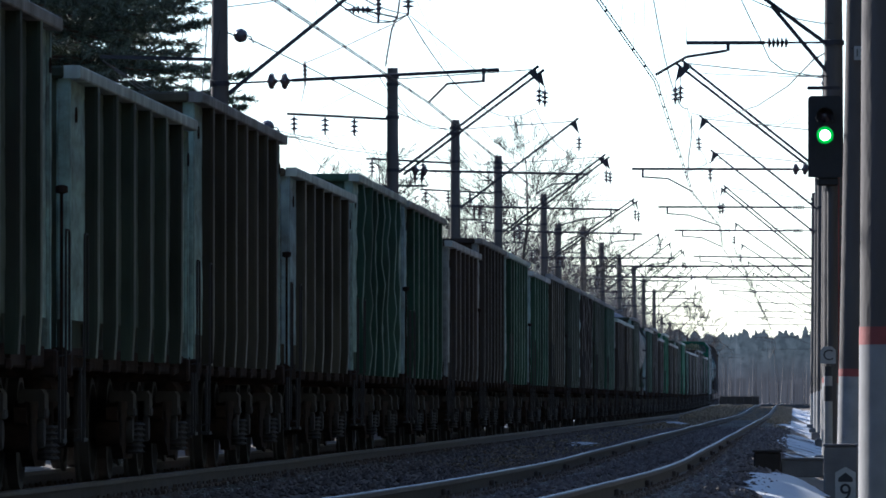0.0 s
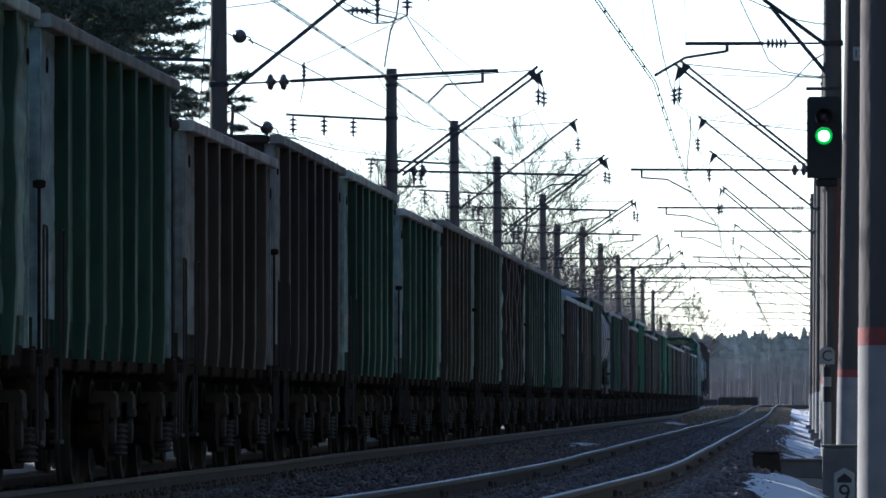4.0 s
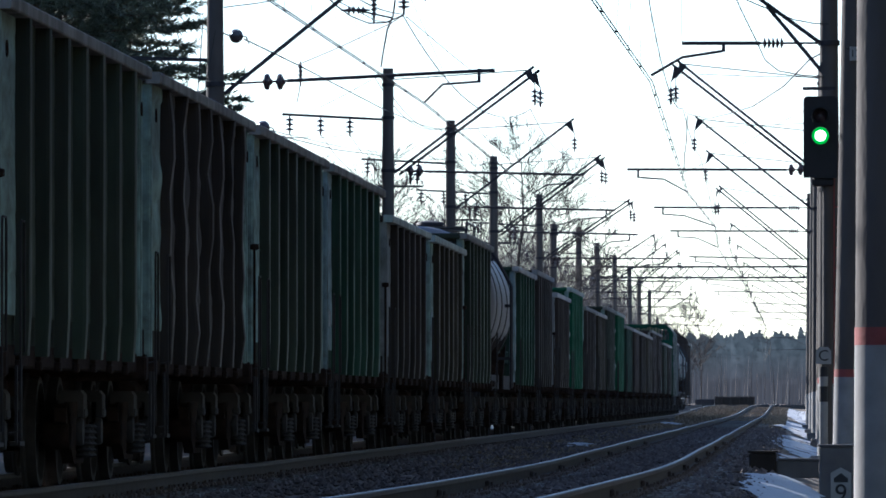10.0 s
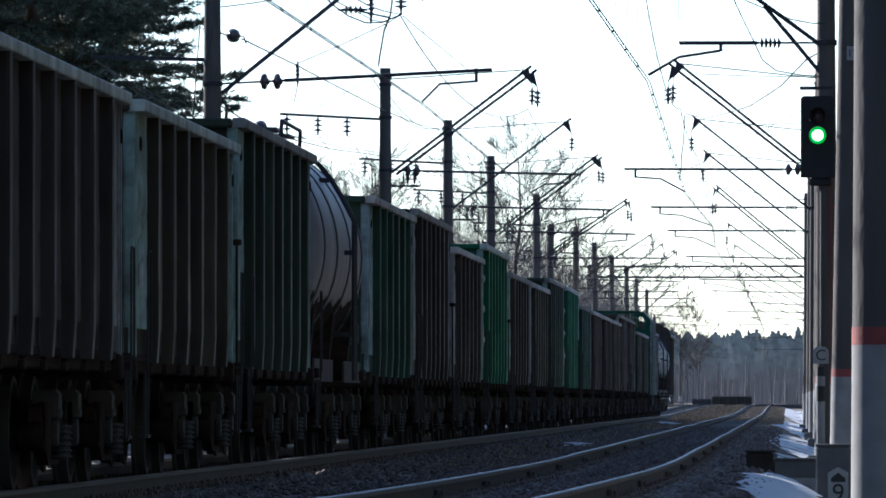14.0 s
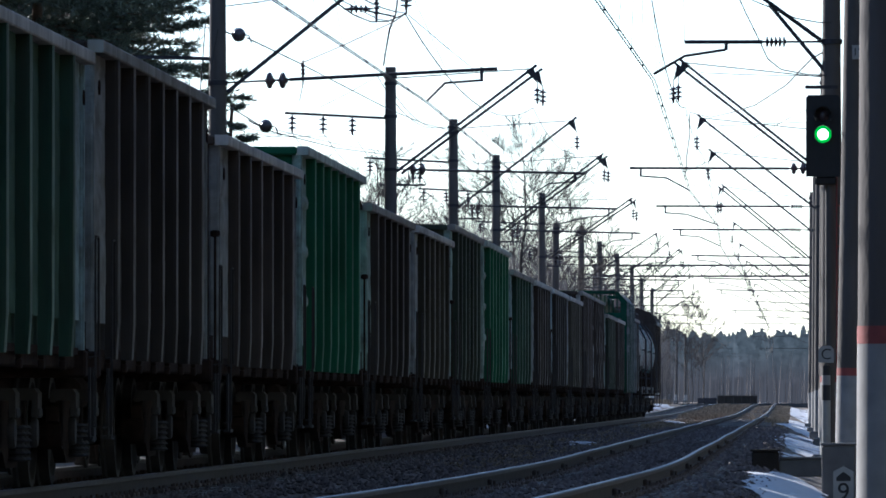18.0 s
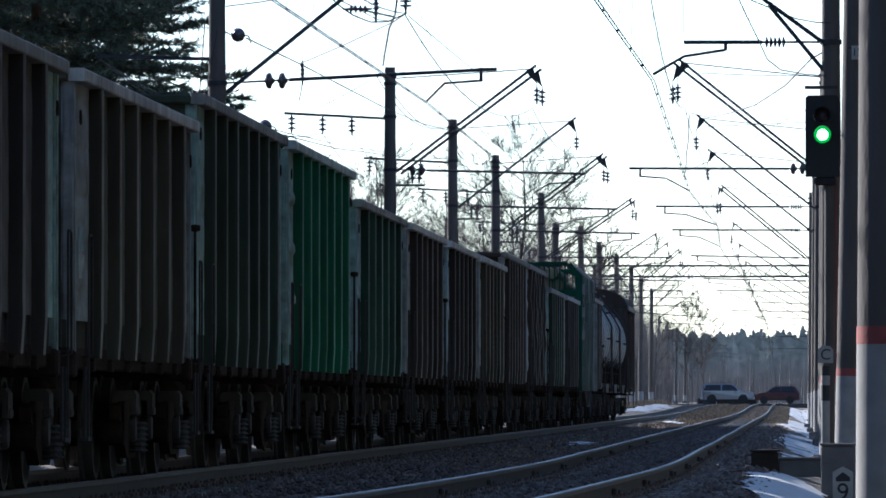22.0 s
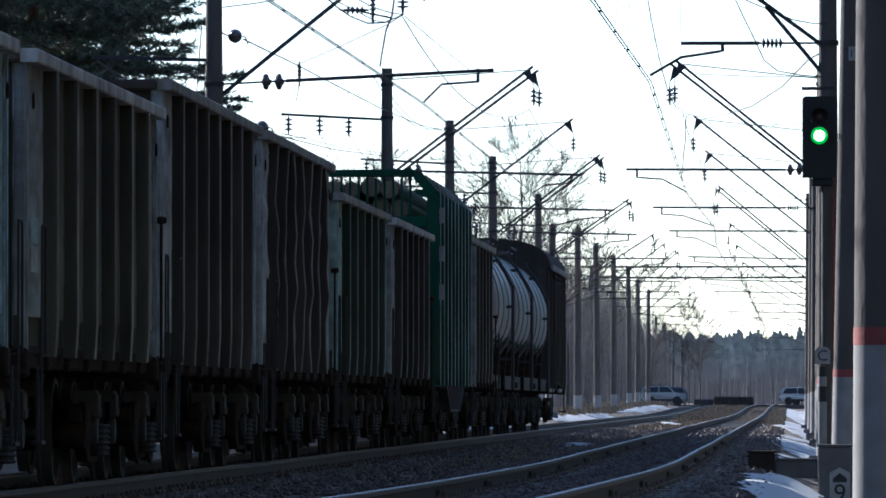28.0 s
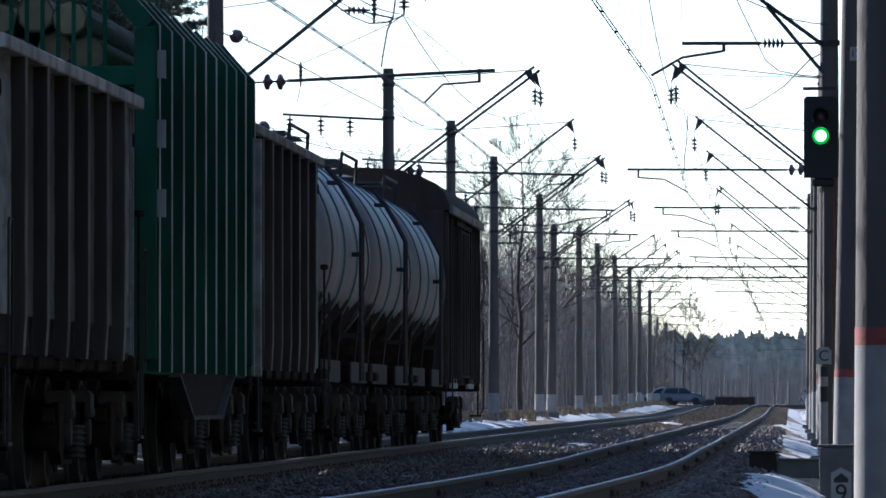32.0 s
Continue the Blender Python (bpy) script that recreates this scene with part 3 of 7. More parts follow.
def line_pole(y, side, height=9.85, base_r=0.215, top_r=0.145, arm=True, feeder=True, x=None, lean=0.0, painted="white", footing=True, double=False, detail=True,
              arm_base=ARM_Z, arm_end=ARM_Z + 0.02, arm_len=5.35, ins_at=0.62, reg_out=False, beam_end=9.9, beam_base=ARM_Z - 0.05, hang=HANG_Z, reach=4.0):
    """A tapered concrete pole of the overhead line with its cantilever. side: +1 carries its arm towards +x."""
    px = (POLE_L if side > 0 else POLE_R) if x is None else x
    zb = ground_z(px, y) - 0.1
    top = height + rise(y)
    label = "tall round concrete pole with a white-painted foot carrying railway wires"
    ob = thing("line_pole", label, "pole", (px, y, zb), "poles of the overhead line")
    h = top - zb
    ob.rotation_euler = (0, radians(lean), 0)

    def rad(z):
        return base_r + (top_r - base_r) * z / h
    zw = 1.05 + rise(y) - zb
    n = 20 if detail else 12
    z0 = 0.0
    if painted:
        part("painted_foot", Shape().lathe([(rad(0) + 0.003, 0), (rad(zw) + 0.003, zw)], n=n), M["white"], ob, "chalky white painted foot", smooth=True)
        if painted == "red":
            part("red_band", Shape().lathe([(rad(zw) + 0.004, zw), (rad(zw + 0.10) + 0.004, zw + 0.10)], n=n), M["red"], ob, "faded red painted band", smooth=True)
            zw += 0.10
        z0 = zw
    part("shaft", Shape().lathe([(rad(z0), z0), (rad(h * 0.5), h * 0.5), (rad(h), h), (rad(h) - 0.04, h + 0.004)], n=n), M["concrete"], ob, smooth=True)
    if footing:
        part("footing", Shape().box(-0.36, 0.36, -0.36, 0.36, -0.4, 0.45, 0.04), M["footing"], ob, "grey concrete footing block")
    zo = rise(y) - zb

    def clamp(z):
        part("clamp", Shape().lathe([(rad(z) + 0.012, z - 0.05), (rad(z) + 0.03, z - 0.045), (rad(z) + 0.03, z + 0.045), (rad(z) + 0.012, z + 0.05)], n=n), M["iron"], ob)
    for z in [arm_base + zo, h - 0.45, h - 0.25] + ([8.5 + zo] if feeder else []):
        clamp(z)
    if not arm:
        return ob
    s, zt = side, beam_end + zo
    for k in range(2 if double else 1):
        ex, ez = s * (reach + 0.14 * k), zt - 0.09 * k
        for dy in (-0.07, 0.07):
            part("cantilever_beam", Shape().bar((s * (0.18 + 0.10 * k), dy + 0.3 * k, beam_base - 0.06 * k + zo), (ex, dy + 0.3 * k, ez), 0.04, 0.065), M["iron"], ob)
        gs = 1.0 if y < 330 else 0.55
        g = Shape().prism([(ex - s * 0.30 * gs, ez - 0.17 * gs), (ex - s * 0.08 * gs, ez - 0.04), (ex + s * 0.02, ez - 0.50)], 0.3 * k - 0.05, 0.3 * k + 0.05, "y")
        part("gusset", g, M["iron"], ob)
        drop = max(0.0, ez - 0.54 - 0.42 - (hang + zo))
        st = insulator(ex + s * 0.02, 0.3 * k, ez - 0.54 - 0.6 * drop, 3)
        st.tube([(ex + s * 0.02, 0.3 * k, ez - 0.45), (ex + s * 0.02, 0.3 * k, ez - 0.54 - 0.6 * drop)], 0.012, 5)
        part("insulator", st, M["glassy"], ob, "brown porcelain insulator string", smooth=True)
    part("tie_rod", Shape().tube([(s * 0.15, 0, h - 0.3), (s * (reach - 0.12), 0, zt - 0.10)], 0.016, 6), M["iron"], ob)
    # level arm that steadies the contact wire
    za, ze, zr = arm_base + zo, arm_end + zo, REG_Z + zo
    end = s * arm_len

    def on_arm(xx):
        return za + (ze - za) * (abs(xx) - 0.15) / (arm_len - 0.15)
    part("steady_tube", Shape().tube([(s * (ins_at + 0.38), 0, on_arm(ins_at + 0.38)), (end, 0, ze)], 0.034, 8), M["iron"], ob)
    ins = Shape()
    side_insulator(ins, s * ins_at, 0, on_arm(ins_at), s, reg_out or y > 250)
    ins.tube([(s * 0.15, 0, za), (s * (ins_at + 0.42), 0, on_arm(ins_at + 0.42))], 0.02, 6)
    part("insulator", ins, M["glassy"], ob, "brown porcelain insulator", smooth=True)
    wx = (TRAIN_X if s > 0 else track_x(y)) - px
    zig = stagger(s, y)
    if reg_out:
        arm2 = Shape().bar((end - s * 0.74, 0, ze + 0.02), (end - s * 0.74, 0, ze - 0.15), 0.06, 0.06)
        arm2.tube([(end - s * 0.72, 0, ze - 0.14), (end, 0, ze - 0.25), (wx + zig, 0, zr + 0.08)], 0.026, 6)
    else:
        arm2 = Shape().bar((end - s * 0.3, 0, ze + 0.03), (end - s * 0.3, 0, ze - 0.24), 0.06, 0.06)
        arm2.tube([(end - s * 0.3, 0, ze - 0.22), (end - s * 1.0, 0, ze - 0.27), (wx + zig, 0, zr)], 0.024, 6)
    part("registration_arm", arm2, M["iron"], ob)
    part("stay_wire", Shape().tube([(s * (reach - 0.6), 0, zt - 0.5), (end - s * 1.0, 0, ze + 0.02)] if arm_len > 4 else [(s * (reach - 0.6), 0, zt - 0.5), (end, 0, ze)], 0.007, 4), M["wire"], ob)
    if feeder and y < 160:
        part("side_bracket", Shape().bar((-s * 0.1, 0, 7.26 + zo), (-s * 2.3, 0, 7.32 + zo), 0.06, 0.07), M["iron"], ob)
        part("strut", Shape().tube([(-s * 0.22, -0.2, 7.95 + zo), (-s * 0.36, -0.2, 6.1 + zo)], 0.012, 6), M["iron"], ob)
    elif feeder:
        zf = 8.5 + zo
        part("feeder_bracket", Shape().bar((-s * 0.1, 0, zf - 0.05), (-s * 2.9, 0, zf + 0.1), 0.06, 0.07), M["iron"], ob)
        for i, d in enumerate((1.05, 1.85, 2.7)):
            part("insulator", insulator(-s * d, 0, zf - 0.08 + 0.035 * i, 3, 0.13, 0.13), M["glassy"], ob, "brown porcelain insulator string", smooth=True)
        part("low_bracket", Shape().bar((-s * 0.3, 0, 6.62 + zo), (s * 0.95, 0, 6.62 + zo), 0.05, 0.06), M["iron"], ob)
        for d in (() if y < 160 else (0.62, 0.80)):
            part("insulator", insulator(s * d, 0, 6.98 + zo, 2, 0.09, 0.13), M["glassy"], ob, "brown porcelain pin insulator", smooth=True)
    return ob


LEFT_Y = [153, 219.3, 260, 297.9, 352.6, 419, 462.8, 506.5, 561, 622, 685, 897, 965, 1055, 1143]
LEFT_OUT = {561: 0.1, 622: 0.65, 685: 0.95, 897: 3.85, 965: 3.75, 1055: 4.15, 1143: 4.1}     # the row swings away beyond the crossing
RIGHT_Y = [142.6, 219, 262, 298, 352, 419, 470, 535, 599, 655, 711, 855, 1036]
rng_p = random.Random(17)
for k, y in enumerate(LEFT_Y):
    if k == 0:
        line_pole(y, 1, arm_base=6.80, arm_end=7.06, ins_at=1.0, beam_base=6.62, beam_end=9.7, hang=8.15)
    else:
        far = y > 300
        line_pole(y, 1, detail=y < 400, double=k in (1, 3, 4, 7), x=POLE_L - LEFT_OUT.get(y, 0.0), lean=rng_p.uniform(-0.5, 0.7) if y > 450 else 0.0,
                  arm_base=ARM_Z + (rng_p.uniform(-0.15, 0.1) if far else 0), arm_end=ARM_Z - 0.12 + (rng_p.uniform(-0.2, 0.15) if far else 0),
                  arm_len=5.35 + (rng_p.uniform(-0.9, 0.5) if far else 0), beam_end=9.9 + (rng_p.uniform(-0.5, 0.3) if far else 0), feeder=y < 600)
for k, y in enumerate(RIGHT_Y):
    if k == 0:
        p0 = line_pole(y, -1, feeder=False, painted="red", x=0.72, arm_base=7.10, arm_end=7.10, arm_len=2.61, ins_at=0.84, reg_out=True, beam_base=7.12, beam_end=9.36, hang=8.15, reach=3.24)
        zb0 = p0.location.z
        for dy in (-0.07, 0.07):
            part("brace", Shape().bar((-0.05, dy, 6.50 - zb0), (-1.10, dy, 7.76 - zb0), 0.04, 0.065), M["iron"], p0)
    else:
        # the row keeps further off the line towards the crossing
        off = 0.0 if y < 400 else 0.45 + 0.0040 * (y - 419)
        far = y > 300
        short = y in (535, 655)
        line_pole(y, -1, feeder=False, detail=y < 400, painted="white", double=k in (1, 4), beam_end=10.05 + (rng_p.uniform(-0.4, 0.3) if far else 0), x=POLE_R + off,
                  arm_base=ARM_Z + (rng_p.uniform(-0.12, 0.12) if far else 0), arm_end=ARM_Z + (rng_p.uniform(-0.1, 0.12) if far else 0.02),
                  arm_len=(3.6 if short else 5.35) + off + (rng_p.uniform(-0.3, 0.2) if far else 0), reach=4.0 + off)
line_pole(104, -1, arm=False, feeder=False, x=0.77, painted="red", footing=False, lean=0.8)
line_pole(45, -1, arm=False, feeder=False, x=0.575, painted="red", footing=False)
# a second, shorter pole that anchors the line, beside the fifth one
line_pole(356, 1, height=8.6, arm=False, feeder=False, x=-10.55, painted="white", lean=0.9)


def contact_line(name, side, xf, ys, hang_at, label, ends, first_hang, slack):
    """Twin contact wires, carrying wire and droppers from pole to pole."""
    pts = [ends[0]] + list(ys) + [ends[1]]
    ob = thing(name, label, "overhead wire", group="overhead wires")
    for k, (a, b) in enumerate(zip(pts[:-1], pts[1:])):
        za, zb = rise(a), rise(b)
        xa, xb = xf(a) + stagger(side, a), xf(b) + stagger(side, b)
        ha, hb = (first_hang if a < 200 else HANG_Z), (first_hang if b < 200 else HANG_Z)
        ca, cb = (hang_at(a), a, ha - 0.02 + za), (hang_at(b), b, hb - 0.02 + zb)
        r = 0.011
        for q in (-0.025, 0.025):
            part("contact_wire", Shape().tube([(xa + q, a, REG_Z - 0.03 + za), (xb + q, b, REG_Z - 0.03 + zb)], r * 0.95, 4), M["wire"], ob)
        drop0 = slack * (b - a) ** 2
        carry = sag(ca, cb, drop0, 14)
        part("carrying_wire", Shape().tube(carry, r * 1.15, 4), M["wire"], ob)
        m = max(4, int((b - a) / 6))
        for i in range(1, m):
            t = i / m
            q = carry[0].lerp(carry[-1], t)
            top = Vector((q.x, q.y, q.z - drop0 * 4 * t * (1 - t)))
            low = Vector((xa + (xb - xa) * t, q.y, REG_Z - 0.03 + za + (zb - za) * t))
            part("dropper", Shape().tube([top, low], 0.0045, 3), M["wire"], ob)
            if a < 300:
                part("dropper_clamp", Shape().box(low.x - 0.018, low.x + 0.018, low.y - 0.03, low.y + 0.03, low.z - 0.012, low.z + 0.02), M["iron"], ob)


contact_line("catenary", 1, lambda y: TRAIN_X, [98] + LEFT_Y[:10], lambda y: -7.37 if y < 200 else POLE_L + 3.9, "dark copper contact and carrying wires over the occupied track", (45, 1000), 8.15, 0.00020)
contact_line("catenary", -1, lambda y: TRACK_X - 0.0109 * max(0.0, 142.6 - y), [104] + RIGHT_Y, lambda y: -2.52 if y < 200 else -2.88, "dark copper contact and carrying wires over the empty track", (50, 1100), 8.15, 0.00011)


def long_wire(name, label, pts, drop, r=0.009, group="feeder wires"):
    ob = thing(name, label, "wire", group=group)
    for a, b in zip(pts[:-1], pts[1:]):
        part("strand", Shape().tube(sag(a, b, drop, 10 if drop else 1), r * 1.2, 4), M["wire"], ob)


for d in (1.05, 1.85, 2.7):
    long_wire("feeder_wire", "thin feeder wire strung along the poles", [(POLE_L - 2.25, 153, 7.25)] + [(POLE_L - d, y, 8.05 + rise(y)) for y in LEFT_Y[1:9]], 0.6)
for d in (0.20, 0.36):
    long_wire("feeder_wire", "thin top wire strung from pole to pole", [(POLE_L - d, y, 9.60 + rise(y)) for y in LEFT_Y[1:9]], 0.5, 0.011)
long_wire("stay_wire", "thin wire tied to a pole by a strain clamp", [(-10.78, 153, 8.27), (-10.19, 153.5, 8.37), (-9.48, 154, 8.52)], 0.0, 0.012, "stay wires")
long_wire("stay_wire", "long stay wire with a round insulator knob", [(-10.39, 153, 7.66), (-10.64, 165, 7.93), (-11.02, 180, 8.3), (-11.07, 198, 8.51), (-10.94, 217, 8.64), (-10.68, 232, 8.76), (-10.87, 258, 9.4)], 0.0, 0.013, "stay wires")
long_wire("stay_wire", "thin jumper wire rising to the carrying wire", [(-11.0, 180, 8.31), (-9.62, 172, 8.35), (-7.78, 157, 8.15), (-7.34, 153, 8.12)], 0.0, 0.011, "stay wires")
long_wire("stay_wire", "thin jumper wire hanging from a stay", [(-10.99, 180, 8.3), (-10.95, 180, 7.97), (-10.99, 180, 7.69), (-11.04, 180, 7.46)], 0.0, 0.012, "stay wires")
long_wire("stay_wire", "thin stay wire from the feeder bracket", [(-13.05, 219, 8.65), (-12.06, 219, 9.15), (-11.39, 219, 9.53)], 0.0, 0.011, "stay wires")
long_wire("stay_wire", "thick slack jumper wire to a pole's top", [(-8.32, 170, 9.4), (-8.68, 176, 9.21), (-9.21, 184, 9.27), (-10.11, 200, 9.45), (-11.13, 219, 9.89)], 0.0, 0.022, "stay wires")
long_wire("stay_wire", "slack looping jumper wire between the lines", [(-8.84, 153, 8.49), (-8.61, 153, 8.28), (-8.34, 153, 8.09), (-8.01, 153, 7.96), (-7.69, 153, 7.97), (-7.34, 153, 8.12)], 0.0, 0.016, "stay wires")
long_wire("stay_wire", "tensioned rod with insulator discs", [(-8.61, 153.2, 8.39), (-8.26, 153.2, 8.22)], 0.0, 0.012, "stay wires")
long_wire("stay_wire", "dark tensioned rod under the carrying wire", [(-8.18, 153.2, 8.2), (-7.57, 153.2, 8.07)], 0.0, 0.020, "stay wires")
long_wire("stay_wire", "thin wire from the rod to the carrying wire", [(-8.24, 153.2, 8.2), (-7.89, 153.2, 8.02), (-7.59, 153.2, 7.98)], 0.0, 0.010, "stay wires")
long_wire("stay_wire", "thin stay wire down to a steady tube", [(-7.3, 153, 8.09), (-8.07, 190, 9.03), (-8.64, 219, 9.76)], 0.0, 0.008, "stay wires")
long_wire("stay_wire", "low feeder wire dipping between poles", [(-10.51, 160, 6.14), (-10.58, 168, 6.29), (-10.76, 190, 6.71), (-11.38, 240, 8.0), (-11.13, 262, 8.63)], 0.0, 0.012, "stay wires")
long_wire("stay_wire", "low feeder wire dipping between poles", [(-10.51, 160, 6.19), (-10.73, 192, 6.84), (-11.38, 240, 8.05), (-11.13, 262, 8.67)], 0.0, 0.009, "stay wires")
long_wire("stay_wire", "thin stay wire beside a pole", [(-10.93, 152.78, 7.81), (-11.06, 152.7, 7.01), (-11.19, 152.6, 6.2)], 0.0, 0.010, "stay wires")
long_wire("stay_wire", "slack stay wire hanging across to a pole", [(-0.96, 142.47, 7.96), (-0.81, 142.47, 7.63), (-0.58, 142.47, 7.16), (-0.41, 142.47, 6.79), (-0.17, 142.47, 6.6), (0.27, 142.47, 6.52), (0.69, 142.47, 6.49)], 0.0, 0.012, "stay wires")
long_wire("stay_wire", "slack stay wire hanging across to a pole", [(-0.85, 142.45, 7.91), (-0.53, 142.45, 7.77), (-0.23, 142.45, 7.65), (0.09, 142.45, 7.51), (0.47, 142.45, 7.44), (0.71, 142.45, 7.43)], 0.0, 0.012, "stay wires")
long_wire("stay_wire", "thin stay wire down to a pole", [(-2.48, 219, 9.67), (-1.12, 219, 9.61), (1.0, 219, 9.57)], 0.0, 0.012, "stay wires")
long_wire("stay_wire", "slack stay wire from the carrying wire to a pole", [(-2.77, 219, 8.59), (-2.18, 217, 8.38), (-1.45, 200, 7.91), (-0.8, 180, 7.35), (-0.09, 155, 6.82), (0.37, 143, 6.82), (0.67, 142.7, 6.97)], 0.0, 0.012, "stay wires")
long_wire("stay_wire", "thin stay wire down to the line", [(-2.73, 262, 9.67), (-1.16, 262, 9.74), (1.05, 262, 9.83)], 0.0, 0.012, "stay wires")
long_wire("stay_wire", "thin stay wire strung down to the line", [(-3.88, 298, 9.24), (-2.58, 298, 9.81), (-1.32, 298, 10.5), (-0.06, 298, 11.21), (1.05, 298, 11.75)], 0.0, 0.012, "stay wires")
long_wire("stay_wire", "wavy jumper wire between the wires", [(-2.76, 219, 8.54), (-2.78, 219, 7.87), (-2.84, 219, 7.4), (-2.85, 219, 7.09), (-2.9, 219, 6.82)], 0.0, 0.017, "stay wires")


def portal(y):
    """A lattice girder across the line on its two end poles."""
    ob = thing("lattice_portal", "pale steel lattice girder spanning both tracks", "girder", (0, y, rise(y)))
    x0, x1, z0, z1 = -15.5, 3.4, 9.98, 10.82
    for z in (z0, z1):
        for dy in (-0.3, 0.3):
            part("chord", Shape().bar((x0, dy, z), (x1, dy, z), 0.13, 0.15), M["iron"], ob)
    n = 24
    for i in range(n):
        a, b = x0 + (x1 - x0) * i / n, x0 + (x1 - x0) * (i + 1) / n
        for dy in (-0.3, 0.3):
            part("lattice_bar", Shape().bar((a, dy, z0 if i % 2 else z1), (b, dy, z1 if i % 2 else z0), 0.07, 0.07), M["concrete"], ob)
    for x in (x0 + 0.3, x1 - 0.3):
        part("portal_post", Shape().lathe([(0.24, -0.8), (0.17, z1)], (x, 0, 0), "z", 12), M["concrete"], ob, smooth=True)


portal(624)


def hanging_weight(x, y, z):
    """The round porcelain pulley weight on a stay wire."""
    ob = thing("stay_insulator", "dark round insulator knob on a stay wire", "insulator", (x, y, z), "stay insulators")
    part("knob", Shape().lathe([(0.02, -0.12), (0.09, -0.10), (0.135, -0.02), (0.135, 0.03), (0.09, 0.10), (0.02, 0.12)], axis="y", n=16), M["glassy"], ob, smooth=True)
    part("hook", Shape().tube([(0.11, 0, 0), (0.20, 0, -0.02), (0.25, 0, -0.16)], 0.014, 6), M["iron"], ob)
    part("strap", Shape().tube([(-0.12, 0, 0.0), (-0.25, 0, 0.06), (-0.35, 0, 0.12)], 0.014, 6), M["iron"], ob)


def wire_insulator(at, n, r, axis, label):
    """A short string of porcelain discs set into a wire."""
    prof = [(0.015, -0.09 * n / 2 - 0.08)]
    for i in range(n):
        h = 0.09 * (i - (n - 1) / 2)
        prof += [(0.03, h - 0.03), (r, h - 0.012), (r, h + 0.008), (0.03, h + 0.025)]
    prof += [(0.015, 0.09 * n / 2 + 0.08)]
    ob = thing("wire_insulator", label, "insulator", at, "stay insulators")
    part("insulator_string", Shape().lathe(prof, (0, 0, 0), axis, 12), M["glassy"], ob, smooth=True)
    part("link", Shape().lathe([(0.022, -0.09 * n / 2 - 0.12), (0.022, -0.09 * n / 2 - 0.07)], (0, 0, 0), axis, 6), M["iron"], ob)


wire_insulator((-10.96, 180, 8.12), 4, 0.055, "z", "small brown insulator string in a jumper wire")
wire_insulator((-8.26, 153.2, 8.22), 4, 0.075, "x", "brown ribbed insulator in a level rod")
wire_insulator((-7.91, 153, 8.27), 4, 0.06, "z", "brown insulator string hanging under a beam")
wire_insulator((-7.34, 153, 8.32), 2, 0.115, "z", "brown two-disc insulator holding the carrying wire")
hanging_weight(POLE_L + 0.40, 153, 7.72)
hanging_weight(-10.49, 160, 6.21)
long_wire("stay_wire", "thin stay wire with a round insulator knob", [(-10.85, 153, 6.42), (-10.60, 160, 6.22)], 0.0, 0.012, "stay wires")


# ---------------------------------------------------------------- signal, signs and boxes by the right-hand poles
def signal_head(x, y, z):
    ob = thing("signal_post", "black two-lamp railway signal on a post, showing green", "signal", (x, y, ground_z(x, y)))
    zz = z - ob.location.z
    part("backboard", Shape().prism([(-0.25, -0.60), (0.25, -0.60), (0.25, 0.56), (0.21, 0.60), (-0.21, 0.60), (-0.25, 0.56)], 0.02, 0.06, "y"), M["signal"], ob, at=(0, 0, zz))
    part("lamp_case", Shape().box(-0.20, 0.20, 0.06, 0.32, -0.52, 0.52, 0.03), M["signal"], ob, at=(0, 0, zz))
    for k, dz in enumerate((0.30, 0.02)):
        hood = Shape()
        prof_o = [(0.135 * math.cos(math.pi * (-0.2 + 1.4 * i / 14)), 0.135 * math.sin(math.pi * (-0.2 + 1.4 * i / 14))) for i in range(15)]
        prof_i = [(a * 0.93, b * 0.93) for a, b in prof_o[::-1]]
        hood.prism([(a, b + dz) for a, b in prof_o + prof_i], -0.20, 0.02, "y")
        part("hood", hood, M["signal"], ob, at=(0, 0, zz))
        if k:
            part("lens_edge", Shape().lathe([(0.082, -0.012), (0.125, -0.006), (0.125, 0.03), (0.082, 0.03)], (0, 0, dz), "y", 24, caps=False), M["green_rim"], ob, "glowing green edge of the lens", at=(0, 0, zz), smooth=True)
        part("lens", Shape().lathe([(0.005, -0.035), (0.05, -0.028), (0.09, 0.0), (0.09, 0.02)], (0, 0, dz), "y", 24),
             M["green_light"] if k else M["glassy"], ob, "lit green lens" if k else "dark unlit lens", at=(0, 0, zz), smooth=True)
    part("mast", Shape().lathe([(0.075, 0), (0.07, zz - 0.62)], (0.10, 0.18, 0), "z", 14), M["concrete"], ob, smooth=True)
    part("bracket", Shape().box(-0.12, 0.2, 0.05, 0.3, -0.72, -0.60, 0.02), M["signal"], ob, at=(0, 0, zz))
    part("top_bracket", Shape().bar((-0.26, 0.15, 0.72), (0.22, 0.15, 0.72), 0.05, 0.05), M["iron"], ob, at=(0, 0, zz))
    lad = Shape()
    for xx in (0.20, 0.36):
        lad.tube([(xx, 0.2, 0.2), (xx, 0.2, zz - 0.6)], 0.012, 5)
    lo = part("ladder", lad, M["red"], ob, "rusty red service ladder")
    for i in range(int((zz - 1) / 0.3)):
        part("rung", Shape().tube([(0.20, 0.2, 0.5 + 0.3 * i), (0.36, 0.2, 0.5 + 0.3 * i)], 0.009, 5), M["red"], lo)
    return ob


